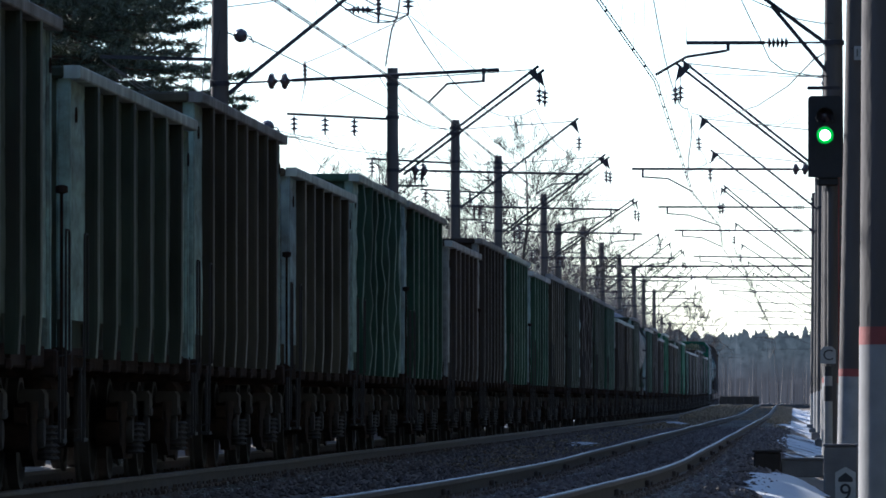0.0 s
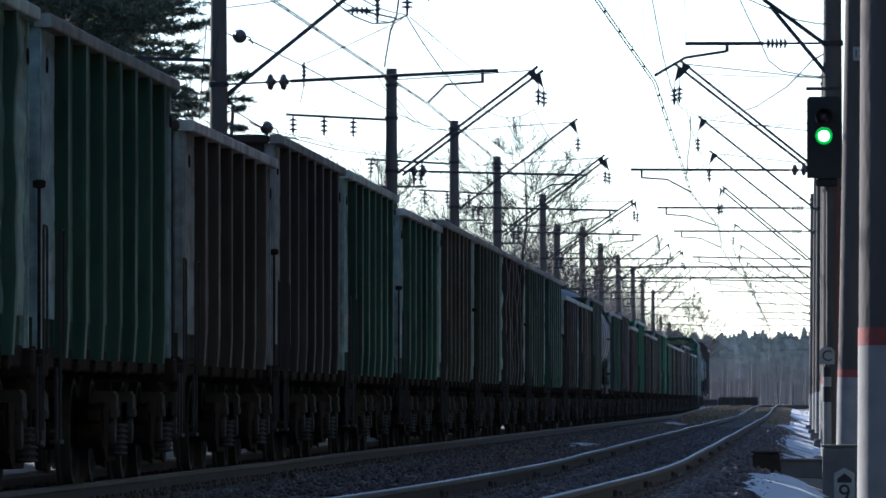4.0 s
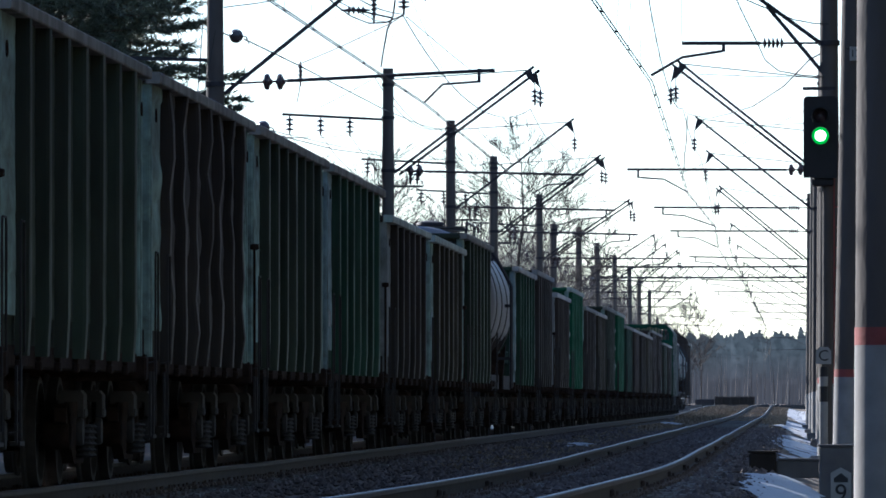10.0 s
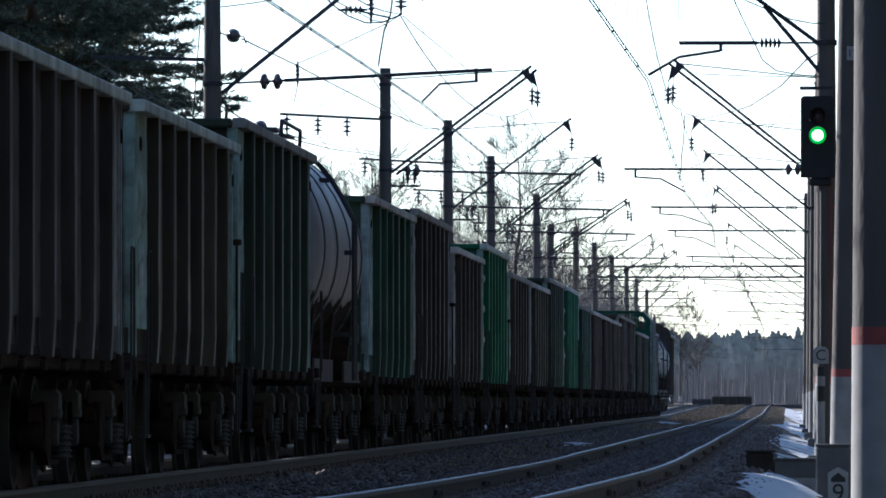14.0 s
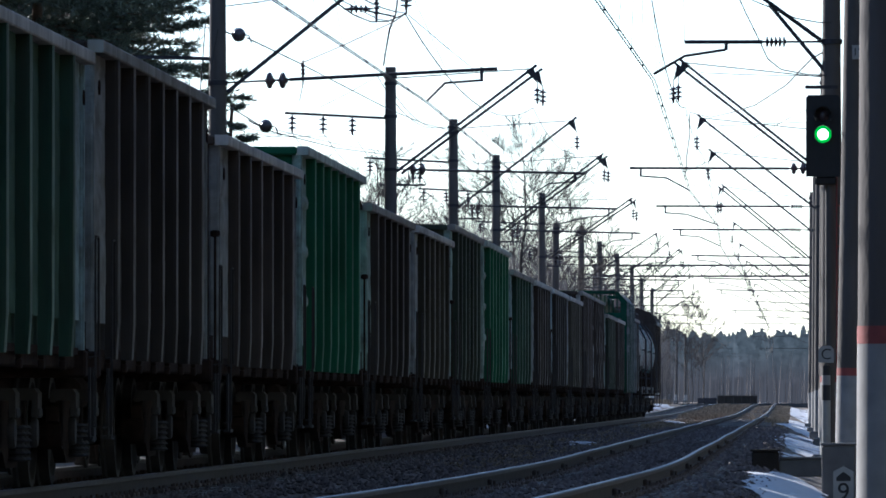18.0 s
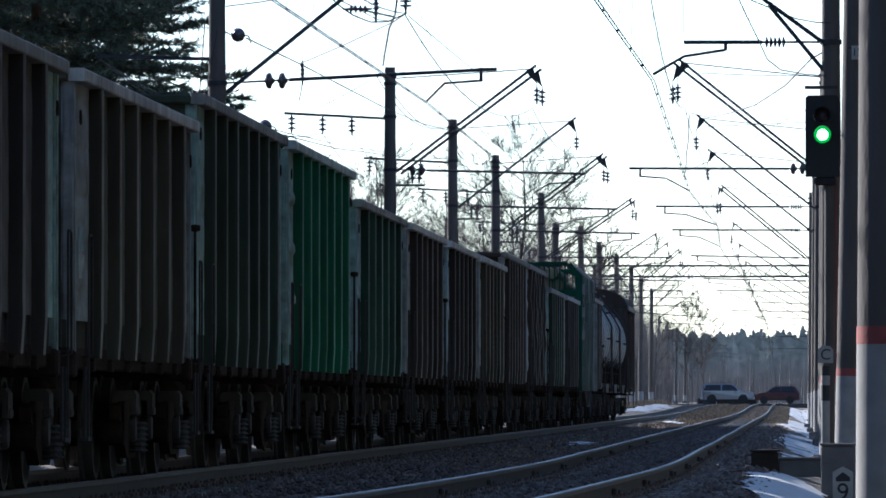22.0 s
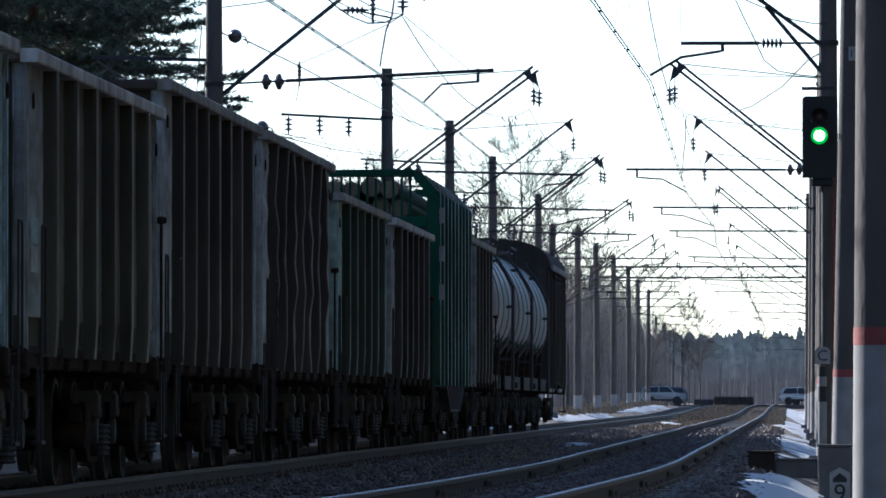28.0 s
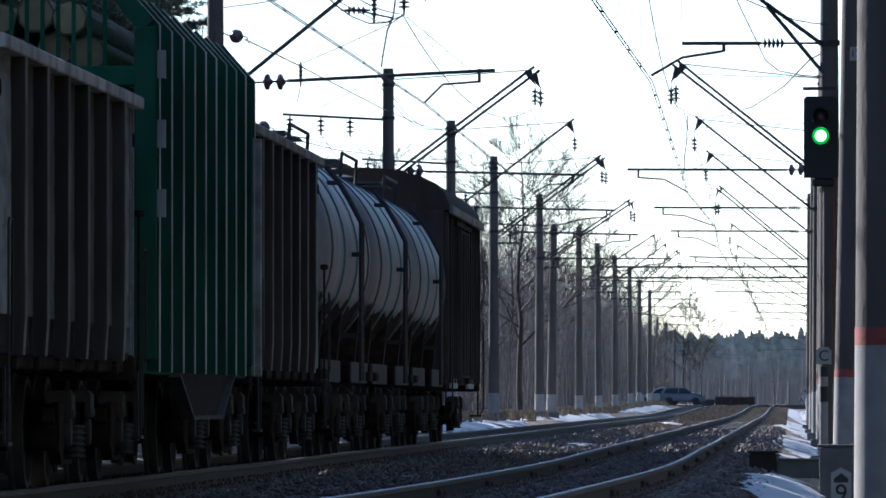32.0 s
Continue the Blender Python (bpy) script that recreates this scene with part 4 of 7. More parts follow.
def text_mesh(txt, size, depth):
    cu = bpy.data.curves.new("text", "FONT")
    cu.body, cu.size, cu.extrude, cu.align_x, cu.align_y = txt, size, depth, "CENTER", "CENTER"
    tmp = bpy.data.objects.new("text", cu)
    me = bpy.data.meshes.new_from_object(tmp)
    bpy.data.objects.remove(tmp)
    return me


def letter(txt, size, parent, at, label):
    me = text_mesh(txt, size, 0.003)
    me.materials.append(M["letter"])
    ob = part("letter", me, None, parent, label, at)
    ob.rotation_euler = (radians(90), 0, 0)
    return ob


def whistle_sign(x, y, zc):
    zb = ground_z(x, y)
    ob = thing("whistle_sign", "pale board with the letter C on a black and white post", "sign", (x, y, zb))
    z = zc - zb
    part("board", Shape().prism([(-0.11, -0.12), (0.11, -0.12), (0.11, 0.07), (0.06, 0.125), (-0.06, 0.125), (-0.11, 0.07)], -0.01, 0.01, "y"), M["sign"], ob, at=(0, 0, z))
    letter("C", 0.22, ob, (0, -0.0125, z - 0.005), "black letter C")
    bands = [(0.62, "white"), (0.22, "letter"), (0.14, "white"), (0.14, "letter")]
    part("post", Shape().tube([(0, 0.04, -0.1), (0, 0.04, z + 0.1)], 0.038, 12), M["concrete"], ob, smooth=True)
    top = z - 0.16
    for h, mname in reversed(bands):
        part("painted_band", Shape().lathe([(0.062, top - h + 0.002), (0.062, top)], (0, 0.04, 0), "z", 14), M[mname], ob, "black painted band" if mname == "letter" else "white painted band", smooth=True)
        top -= h


def number_box(x, y, w, zt):
    zb = ground_z(x, y) - 0.1
    ob = thing("marker_block", "grey concrete block with a numbered plate at a pole's foot", "block", (x, y, zb))
    h = zt - zb
    part("block", Shape().box(-w / 2, w / 2, -0.25, 0.25, 0, h, 0.02), M["footing"], ob)
    part("cap", Shape().box(-w / 2 - 0.015, w / 2 + 0.015, -0.265, 0.265, h, h + 0.03, 0.008), M["footing"], ob)
    part("plate", Shape().prism([(-0.13, -0.5), (0.13, -0.5), (0.13, 0.13), (0.0, 0.2), (-0.13, 0.13)], -0.262, -0.252, "y"), M["sign"], ob, "pale number plate", at=(0.06, 0, h - 0.46))
    letter("9", 0.33, ob, (0.06, -0.266, h - 0.60), "black figure 9")
    part("plate_roof", Shape().prism([(-0.09, 0.08), (0.0, 0.15), (0.09, 0.08), (0.09, 0.03), (-0.09, 0.03)], -0.27, -0.2635, "y"), M["letter"], ob, at=(0.06, 0, h - 0.48))


def cable_box(x, y):
    ob = thing("trackside_cabinet", "low rusty trackside box with a concrete trough beside it", "cabinet", (x, y, ground_z(x, y)))
    part("case", Shape().box(-0.19, 0.19, -0.3, 0.3, -0.08, 0.27, 0.02), M["dkbrown"], ob)
    part("lid", Shape().box(-0.21, 0.21, -0.32, 0.32, 0.27, 0.30, 0.008), M["dkbrown"], ob)
    part("trough", Shape().box(0.19, 0.80, -0.22, 0.22, -0.08, 0.16, 0.015), M["footing"], ob)
    part("trough_lid", Shape().box(0.20, 0.82, -0.24, 0.24, 0.16, 0.195, 0.01), M["footing"], ob)


signal_head(0.47, 118, 4.62)
whistle_sign(0.50, 115, 1.39)
number_box(0.60, 102.0, 0.43, 0.16)
cable_box(-0.36, 112)


def number_plate(x, y, z):
    ob = thing("number_plate", "small pale blue numbered plate strapped to a pole", "sign", (x, y, z))
    part("plate", Shape().box(-0.075, 0.075, -0.006, 0.006, -0.09, 0.09, 0.004), M["sign"], ob)
    letter("12", 0.14, ob, (0, -0.0095, 0), "dark figures 12")
    part("strap", Shape().box(-0.12, 0.12, 0.006, 0.03, 0.05, 0.07), M["iron"], ob)


number_plate(0.865, 103.78, 5.23)


# ---------------------------------------------------------------- wagons
CACHE = {}


def shared(key, build, material, smooth=False):
    k = (key, material.name)
    if k not in CACHE:
        CACHE[k] = build().mesh(key.split("|")[0], material, smooth)
    return CACHE[k]


def side_frame_shape():
    s = Shape()
    out = [(-1.20, 0.56), (-1.20, 0.68), (-1.02, 0.74), (-0.55, 0.78), (0.55, 0.78), (1.02, 0.74), (1.20, 0.68), (1.20, 0.56), (1.06, 0.54), (0.98, 0.42),
           (0.86, 0.40), (0.45, 0.20), (-0.45, 0.20), (-0.86, 0.40), (-0.98, 0.42), (-1.06, 0.54)]
    s.prism(out, -0.05, 0.05, "x")
    for y in (-0.925, 0.925):
        s.lathe([(0.02, -0.17), (0.14, -0.16), (0.155, -0.12), (0.155, 0.06)], (0, y, 0.475), "x", 14)
    return s


def axle_cap_shape():
    s = Shape()
    s.lathe([(0.0, 0.0), (0.11, 0.005), (0.125, 0.03), (0.125, 0.06)], (0, 0, 0), "x", 14)
    s.box(-0.02, 0.05, -0.15, 0.15, 0.12, 0.20, 0.015)
    return s


def spring_shape():
    s = Shape()
    prof = []
    for i in range(6):
        prof += [(0.065, 0.25 + i * 0.05), (0.09, 0.265 + i * 0.05), (0.065, 0.285 + i * 0.05)]
    return s.lathe(prof, (0, 0, 0), "z", 8)


def wheelset_shape():
    s = Shape()
    s.lathe([(0.075, -1.05), (0.075, 1.05)], axis="x", n=10)
    for q in (-1, 1):
        s.lathe([(0.10, q * 0.70), (0.40, q * 0.73), (0.42, q * 0.70), (0.505, q * 0.695), (0.503, q * 0.722), (0.476, q * 0.74), (0.474, q * 0.825), (0.42, q * 0.828), (0.40, q * 0.78), (0.10, q * 0.76)], axis="x", n=28)
        for k in range(2):
            a = math.pi * k + 0.6
            s.box(q * 0.775 - 0.012, q * 0.775 + 0.012, 0.25 * math.cos(a) - 0.04, 0.25 * math.cos(a) + 0.04, 0.25 * math.sin(a) - 0.04, 0.25 * math.sin(a) + 0.04)
    return s


WHEELS = []


def bogie(parent, y):
    """Cast two-axle truck."""
    b = part("bogie", shared("bogie", lambda: Shape().box(-1.05, 1.05, -0.24, 0.24, 0.42, 0.66, 0.03).box(-0.5, 0.5, -0.75, 0.75, 0.30, 0.36).tube([(-0.9, -0.5, 0.34), (0.9, -0.5, 0.34)], 0.03, 6).tube([(-0.9, 0.5, 0.34), (0.9, 0.5, 0.34)], 0.03, 6), M["black"]), None, parent, at=(0, y, 0))
    for q in (-1, 1):
        part("side_frame", shared("side_frame", side_frame_shape, M["black"], True), None, b, at=(q * 1.02, 0, 0))
        for w in (-0.16, 0.16):
            part("spring", shared("spring", spring_shape, M["axle_box"], True), None, b, at=(q * 1.13, w, 0))
        for w in (-0.925, 0.925):
            c = part("axle_cap", shared("axle_cap", axle_cap_shape, M["axle_box"], True), None, b, at=(q * 1.20, w, 0.475))
            if q > 0:
                c.rotation_euler = (0, 0, math.pi)
            part("frame_jaw", shared("frame_jaw", lambda: Shape().prism([(-0.11, 0.60), (-0.11, 0.79), (-0.08, 0.83), (0.08, 0.83), (0.11, 0.79), (0.11, 0.60), (0.06, 0.60), (0.06, 0.73), (-0.06, 0.73), (-0.06, 0.60)], -0.17, 0.17, "y"), M["jaw"]), None, b, "dusty cast jaw over the axle box", at=(q * 1.10, w, 0))
    for w in (-0.925, 0.925):
        WHEELS.append(part("wheelset", shared("wheelset", wheelset_shape, M["wheel"], True), None, b, at=(0, w, 0.475)))
    return b


def coupler_shape():
    s = Shape()
    s.box(-0.10, 0.10, -0.5, 0.0, 0.98, 1.14, 0.02)
    s.prism([(-0.22, -0.50), (0.20, -0.50), (0.24, -0.72), (0.10, -0.80), (0.02, -0.70), (-0.10, -0.70), (-0.20, -0.86), (-0.26, -0.74)], 0.92, 1.22, "z")
    return s


def hose_shape():
    return Shape().tube([(0.32, 0.05, 1.0), (0.34, -0.25, 0.98), (0.35, -0.42, 0.72), (0.33, -0.55, 0.62)], 0.025, 6)


def running_gear(ob, half, base, gap):
    """Centre sill, couplers, hoses, brake gear and both bogies."""
    part("centre_sill", shared("centre_sill|%.2f" % half, lambda: Shape().box(-0.24, 0.24, -half, half, 0.78, 1.10), M["black"]), None, ob)
    for q in (-1, 1):
        c = part("coupler", shared("coupler", coupler_shape, M["black"]), None, ob, at=(0, q * half, 0))
        h = part("brake_hose", shared("brake_hose", hose_shape, M["black"], True), None, ob, at=(0, q * half, 0))
        if q > 0:
            c.rotation_euler = h.rotation_euler = (0, 0, math.pi)
        bogie(ob, q * base)
    part("brake_cylinder", shared("brake_cylinder", lambda: Shape().lathe([(0.05, -0.45), (0.18, -0.42), (0.18, 0.1), (0.08, 0.2), (0.03, 0.5)], (0.55, 0.4, 0.80), "y", 12), M["black"], True), None, ob)
    part("air_tank", shared("air_tank", lambda: Shape().lathe([(0.05, -0.55), (0.16, -0.45), (0.16, 0.45), (0.05, 0.55)], (0.75, -1.0, 0.80), "y", 12), M["black"], True), None, ob)
    part("brake_rod", shared("brake_rod", lambda: Shape().tube([(0.25, -3.2, 0.66), (0.25, 3.2, 0.66)], 0.02, 6), M["black"]), None, ob)


def dented_panel(x, y0, y1, z0, z1, depth, seed, th=0.05, bulge=0.0, bays=7, swage=0.0, boss=0.0, knock=0.0):
    """A sheet-steel wall, a little buckled between its ribs. swage: pressed frames in each bay; boss: raised pads; knock: beaten bulges."""
    nu, nv = bays * 6, 60
    sg = 1 if x > 0 else -1
    rng = random.Random(seed * 13 + 5)
    beat = [[(0.10 + 0.28 * k + rng.uniform(-0.05, 0.05), rng.uniform(0.5, 1.0), rng.uniform(0.06, 0.10)) for k in range(4)] for _ in range(bays)]
    v, f = [], []
    for j in range(nv + 1):
        w = j / nv
        groove = 0.0
        if swage:
            # level grooves with a raised field between them
            cell = (w * 5.0 + 0.35) % 1.0
            groove = swage * (smooth01(0.0, 0.06, cell) - 0.6 * smooth01(0.6, 1.0, cell))
        if boss:
            groove += boss * max(smooth01(k - 0.045, k - 0.02, w) * (1 - smooth01(k + 0.01, k + 0.045, w)) for k in (0.24, 0.50, 0.76))
        for i in range(nu + 1):
            u = i / nu
            y, z = y0 + (y1 - y0) * u, z0 + (z1 - z0) * w
            across = abs(math.sin(math.pi * bays * u))
            d = depth * noise.noise((y * 0.8 + seed * 7.3, z * 0.9, seed)) * min(1, 6 * w, 6 * (1 - w)) + bulge * across * math.sin(math.pi * w)
            inner = min(1.0, 3.0 * max(0.0, across - 0.25))
            d += inner * groove
            if knock:
                d += knock * inner * max(a * math.exp(-((w - c) / q) ** 2) for c, a, q in beat[min(bays - 1, int(u * bays))])
            v.append((x + sg * d, y, z))
    for j in range(nv):
        for i in range(nu):
            a = j * (nu + 1) + i
            f.append((a, a + 1, a + nu + 2, a + nu + 1))
    s = Shape()
    s.v, s.f = v, f
    xi = x - sg * th
    s.add([(xi, y0, z0), (xi, y1, z0), (xi, y1, z1), (xi, y0, z1)], [(0, 1, 2, 3)])
    return s


def rib_shape(z0, z1, d, w, bend, seed):
    """A pressed side post; bend buckles it in and out."""
    s = Shape()
    n = 8
    rng = random.Random(seed)
    v, f = [], []
    off = [0.0] + [rng.uniform(-1, 1) * bend for _ in range(n - 1)] + [0.0]
    dd = [d * (1 + 0.25 * rng.uniform(-1, 1) * (bend > 0.01)) for _ in range(n + 1)]
    for i in range(n + 1):
        z = z0 + (z1 - z0) * i / n
        o = off[i]
        # lower third is slimmer
        k = dd[i] * (0.85 if i == 0 else 1.0)
        o *= 0.3
        v += [(0, -w * 0.5, z), (k * 0.72, -w * 0.42 + o, z), (k * 0.94, -w * 0.34 + o, z), (k, -w * 0.18 + o, z), (k, w * 0.25 + o, z), (0, w * 0.5, z)]
    for i in range(n):
        for q in range(5):
            a = i * 6 + q
            f.append((a, a + 1, a + 7, a + 6))
    f += [(0, 1, 2, 3, 4, 5), tuple(n * 6 + q for q in range(6))]
    s.v, s.f = v, f
    return s


def flange_shape(z0, z1, d, w, bend, seed):
    """The rubbed, glow-paled outer edge of a side post, wrapped round its corner and ragged along its height."""
    n = 16
    rng = random.Random(seed)
    off = [0.0] + [rng.uniform(-1, 1) * bend for _ in range(7)] + [0.0]
    dd = [d * (1 + 0.25 * rng.uniform(-1, 1) * (bend > 0.01)) for _ in range(9)]
    v, f = [], []
    for i in range(n + 1):
        z = z0 + (z1 - z0) * i / n
        j, h = min(7, i // 2), i / 2 - min(7, i // 2)
        k = (dd[j] + (dd[j + 1] - dd[j]) * h) * (0.85 + 0.15 * min(1.0, i / 2))
        o = (off[j] + (off[j + 1] - off[j]) * h) * 0.3
        a = 0.95 + 0.045 * noise.noise((seed * 3.1, z * 1.1, 0.4)) + rng.uniform(-0.02, 0.01)
        ya = -0.42 * w + (a - 0.72) / 0.22 * 0.08 * w
        v += [(k * a, ya - 0.004 + o, z), (k * 0.945, -0.34 * w - 0.004 + o, z), (k + 0.003, -0.18 * w - 0.003 + o, z), (k + 0.003, 0.25 * w + o, z), (k - 0.004, 0.27 * w + o, z)]
    for i in range(n):
        for q in range(4):
            a = i * 5 + q
            f.append((a, a + 1, a + 6, a + 5))
    f += [(0, 1, 2, 3, 4), tuple(n * 5 + q for q in range(5))]
    s = Shape()
    s.v, s.f = v, f
    return s


def gondola(kind, body, post, chord, label, seed):
    """An open-top steel wagon. kind: low, mid, tall, dent (beaten sides) or pads (raised pads in each bay)."""
    H, half, bays, rd, bend, W = {"low": (3.40, 6.25, 7, 0.116, 0.0, 1.448), "mid": (3.57, 6.30, 7, 0.117, 0.0, 1.438), "tall": (3.72, 6.48, 8, 0.117, 0.0, 1.41), "dent": (3.72, 6.48, 8, 0.114, 0.012, 1.413),
                                 "pads": (3.72, 6.48, 8, 0.116, 0.0, 1.432)}[kind]
    ob = thing("gondola_wagon", label, "freight wagon", group="wagons of the train")
    Z0, ZT = 1.14, H - 0.105
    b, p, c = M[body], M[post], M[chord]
    v = "%s|%d" % (kind, seed % 3)
    running_gear(ob, half, 4.33, 0.55)
    part("floor", shared("floor|" + kind, lambda: Shape().box(-W, W, -half, half, 1.10, 1.16), M["black"]), None, ob)
    for q in (-1, 1):
        def side_sheet():
            return dented_panel(q * W, -half, half, Z0 + 0.24, ZT, 0.03 if kind == "dent" else 0.012, seed % 3 + q, bulge=0.008, bays=bays,
                                swage=0.0 if kind == "pads" else 0.020, boss=0.05 if kind == "pads" else 0.0, knock=0.035 if kind == "dent" else 0.0)
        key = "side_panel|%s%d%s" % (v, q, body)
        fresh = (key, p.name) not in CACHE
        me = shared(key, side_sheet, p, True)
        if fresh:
            # end bays get the paler, sky-lightened paint, the bays between the faded body colour
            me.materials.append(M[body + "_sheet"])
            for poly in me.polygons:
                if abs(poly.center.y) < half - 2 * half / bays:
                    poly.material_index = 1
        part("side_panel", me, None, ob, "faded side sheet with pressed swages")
        part("sill_plate", shared("sill_plate|%s%d" % (kind, q), lambda: Shape().box(q * (W - 0.045) - 0.02, q * (W - 0.045) + 0.02, -half, half, 1.12, Z0 + 0.245), b), None, ob)
        part("bottom_sill", shared("bottom_sill|%s%d" % (kind, q), lambda: Shape().box(q * 1.32 - 0.12, q * 1.32 + 0.09, -half, half, 0.99, 1.13, 0.015), M["black"]), None, ob)
        part("top_chord", shared("top_chord|%s%d" % (kind, q), lambda: Shape().prism([(q * (W - 0.01), ZT), (q * (W + 0.118), ZT), (q * (W + 0.125), ZT + 0.012), (q * (W + 0.125), H - 0.012), (q * (W + 0.115), H), (q * (W - 0.01), H)], -half - 0.02, half + 0.02, "y"), c), None, ob)
        for i in range(1, bays):
            y = -half + 2 * half * i / bays
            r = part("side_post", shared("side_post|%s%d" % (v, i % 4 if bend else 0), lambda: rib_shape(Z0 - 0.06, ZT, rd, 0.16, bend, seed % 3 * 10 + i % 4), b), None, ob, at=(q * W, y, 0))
            if q < 0:
                r.rotation_euler = (0, 0, math.pi)
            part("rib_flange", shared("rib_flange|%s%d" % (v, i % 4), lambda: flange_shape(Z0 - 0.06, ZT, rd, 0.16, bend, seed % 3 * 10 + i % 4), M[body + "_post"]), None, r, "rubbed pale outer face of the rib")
            part("hatch_latch", shared("hatch_latch", lambda: Shape().box(0, 0.05, -0.06, 0.06, 0.97, 1.05, 0.01).box(0.0, 0.045, -0.03, 0.03, 1.05, 1.14, 0.008), M["black"]), None, ob, at=(q * W, y, 0))
        # end wall with pressed level ribs
        e = part("end_wall", shared("end_wall|" + kind, lambda: Shape().box(-W, W, 0.03, 0.08, Z0, ZT), b), None, ob, at=(0, q * half, 0))
        er = []
        for k in range(3):
            z = Z0 + (ZT - Z0) * (0.22 + 0.27 * k)
            er.append(part("end_rib", shared("end_rib", lambda: Shape().prism([(-0.10, -0.10), (0.0, -0.14), (0.0, 0.14), (-0.10, 0.10)], -1.34, 1.34, "x"), M[body + "_post"]), None, ob, at=(0, q * half + 0.035, z)))
        t = part("end_chord", shared("end_chord|" + kind, lambda: Shape().box(-W + 0.012, W - 0.012, -0.08, 0.06, ZT, H - 0.006, 0.02), b), None, ob, at=(0, q * half, 0))
        if q > 0:
            for o in [e, t] + er:
                o.rotation_euler = (0, 0, math.pi)
                if o in er:
                    o.location.y = half - 0.035
        for x in (-1, 1):
            part("corner_post", shared("corner_post|%s" % kind, lambda: Shape().box(-0.13, -0.025, -0.06, 0.06, 1.0, ZT + 0.01, 0.015), p), None, ob, at=(x * (W + 0.058), q * (half - 0.07), 0)).rotation_euler = (0, 0, 0 if x > 0 else math.pi)
            part("corner_flange", shared("corner_flange|%s" % kind, lambda: Shape().box(-0.004, 0.004, -0.05, 0.05, 1.02, ZT - 0.01), p), None, ob, "worn pale edge of the corner post", at=(x * (W + 0.0375), q * (half - 0.07), 0))
        part("end_beam", shared("end_beam", lambda: Shape().box(-1.5, 1.5, -0.12, 0.12, 0.92, 1.14, 0.02), M["black"]), None, ob, at=(0, q * (half - 0.05), 0))
    # ladders and steps at two corners, and the hand-brake rod
    def grab_rail():
        return Shape().tube([(-0.06, 0, 0.50), (0.02, 0, 0.52), (0.02, 0, 2.0), (0.02, 0.03, 2.06), (0.02, 0.27, 2.06), (0.02, 0.30, 2.0), (0.02, 0.30, 1.1), (-0.06, 0.30, 1.08)], 0.010, 6)

    def step():
        return Shape().bar((0.0, 0, 1.0), (0.0, 0, 0.42), 0.02, 0.05).bar((0.0, 0.34, 1.0), (0.0, 0.34, 0.42), 0.02, 0.05).box(-0.05, 0.03, 0, 0.34, 0.41, 0.44)
    part("grab_rail", shared("grab_rail|" + kind, grab_rail, M["axle_box"], True), None, ob, at=(1.58, half - 0.40, 0))
    part("grab_rail", shared("grab_rail|" + kind, grab_rail, M["axle_box"], True), None, ob, at=(1.58, -half + 0.04, 0))
    for y in (-half + 0.32, half - 0.32):
        part("lashing_ring", shared("lashing_ring", lambda: Shape().tube([(0.03, 0.06 * math.cos(a * 0.628), 0.06 * math.sin(a * 0.628)) for a in range(11)], 0.007, 5), M["black"], True), None, ob, at=(W + 0.03, y, ZT - 0.28))
    if body in ("bright", "green", "olive"):
        for dz, mm in ((0.0, "post_pale"), (0.22, "post_blue")):
            part("paint_mark", shared("paint_mark", lambda: Shape().box(0, 0.006, -0.28, 0.28, -0.1, 0.1, 0.002), M[mm]), None, ob, "pale stencilled patch", at=(W + 0.024, -half + 0.75, 1.78 + dz + 0.04 * (seed % 3)))
    part("step", shared("step", step, M["axle_box"]), None, ob, at=(1.56, -half + 0.12, 0))
    part("step", shared("step", step, M["axle_box"]), None, ob, at=(1.56, half - 0.5, 0))
    if seed % 2:
        part("brake_stand", shared("brake_stand", lambda: Shape().tube([(1.52, 0, 0.5), (1.52, 0, 2.35)], 0.014, 6).lathe([(0.016, -0.03), (0.05, -0.02), (0.05, 0.03), (0.016, 0.04)], (1.52, 0, 2.38), "z", 10), M["black"]), None, ob, at=(0, half + 0.10, 0))
    return ob, half


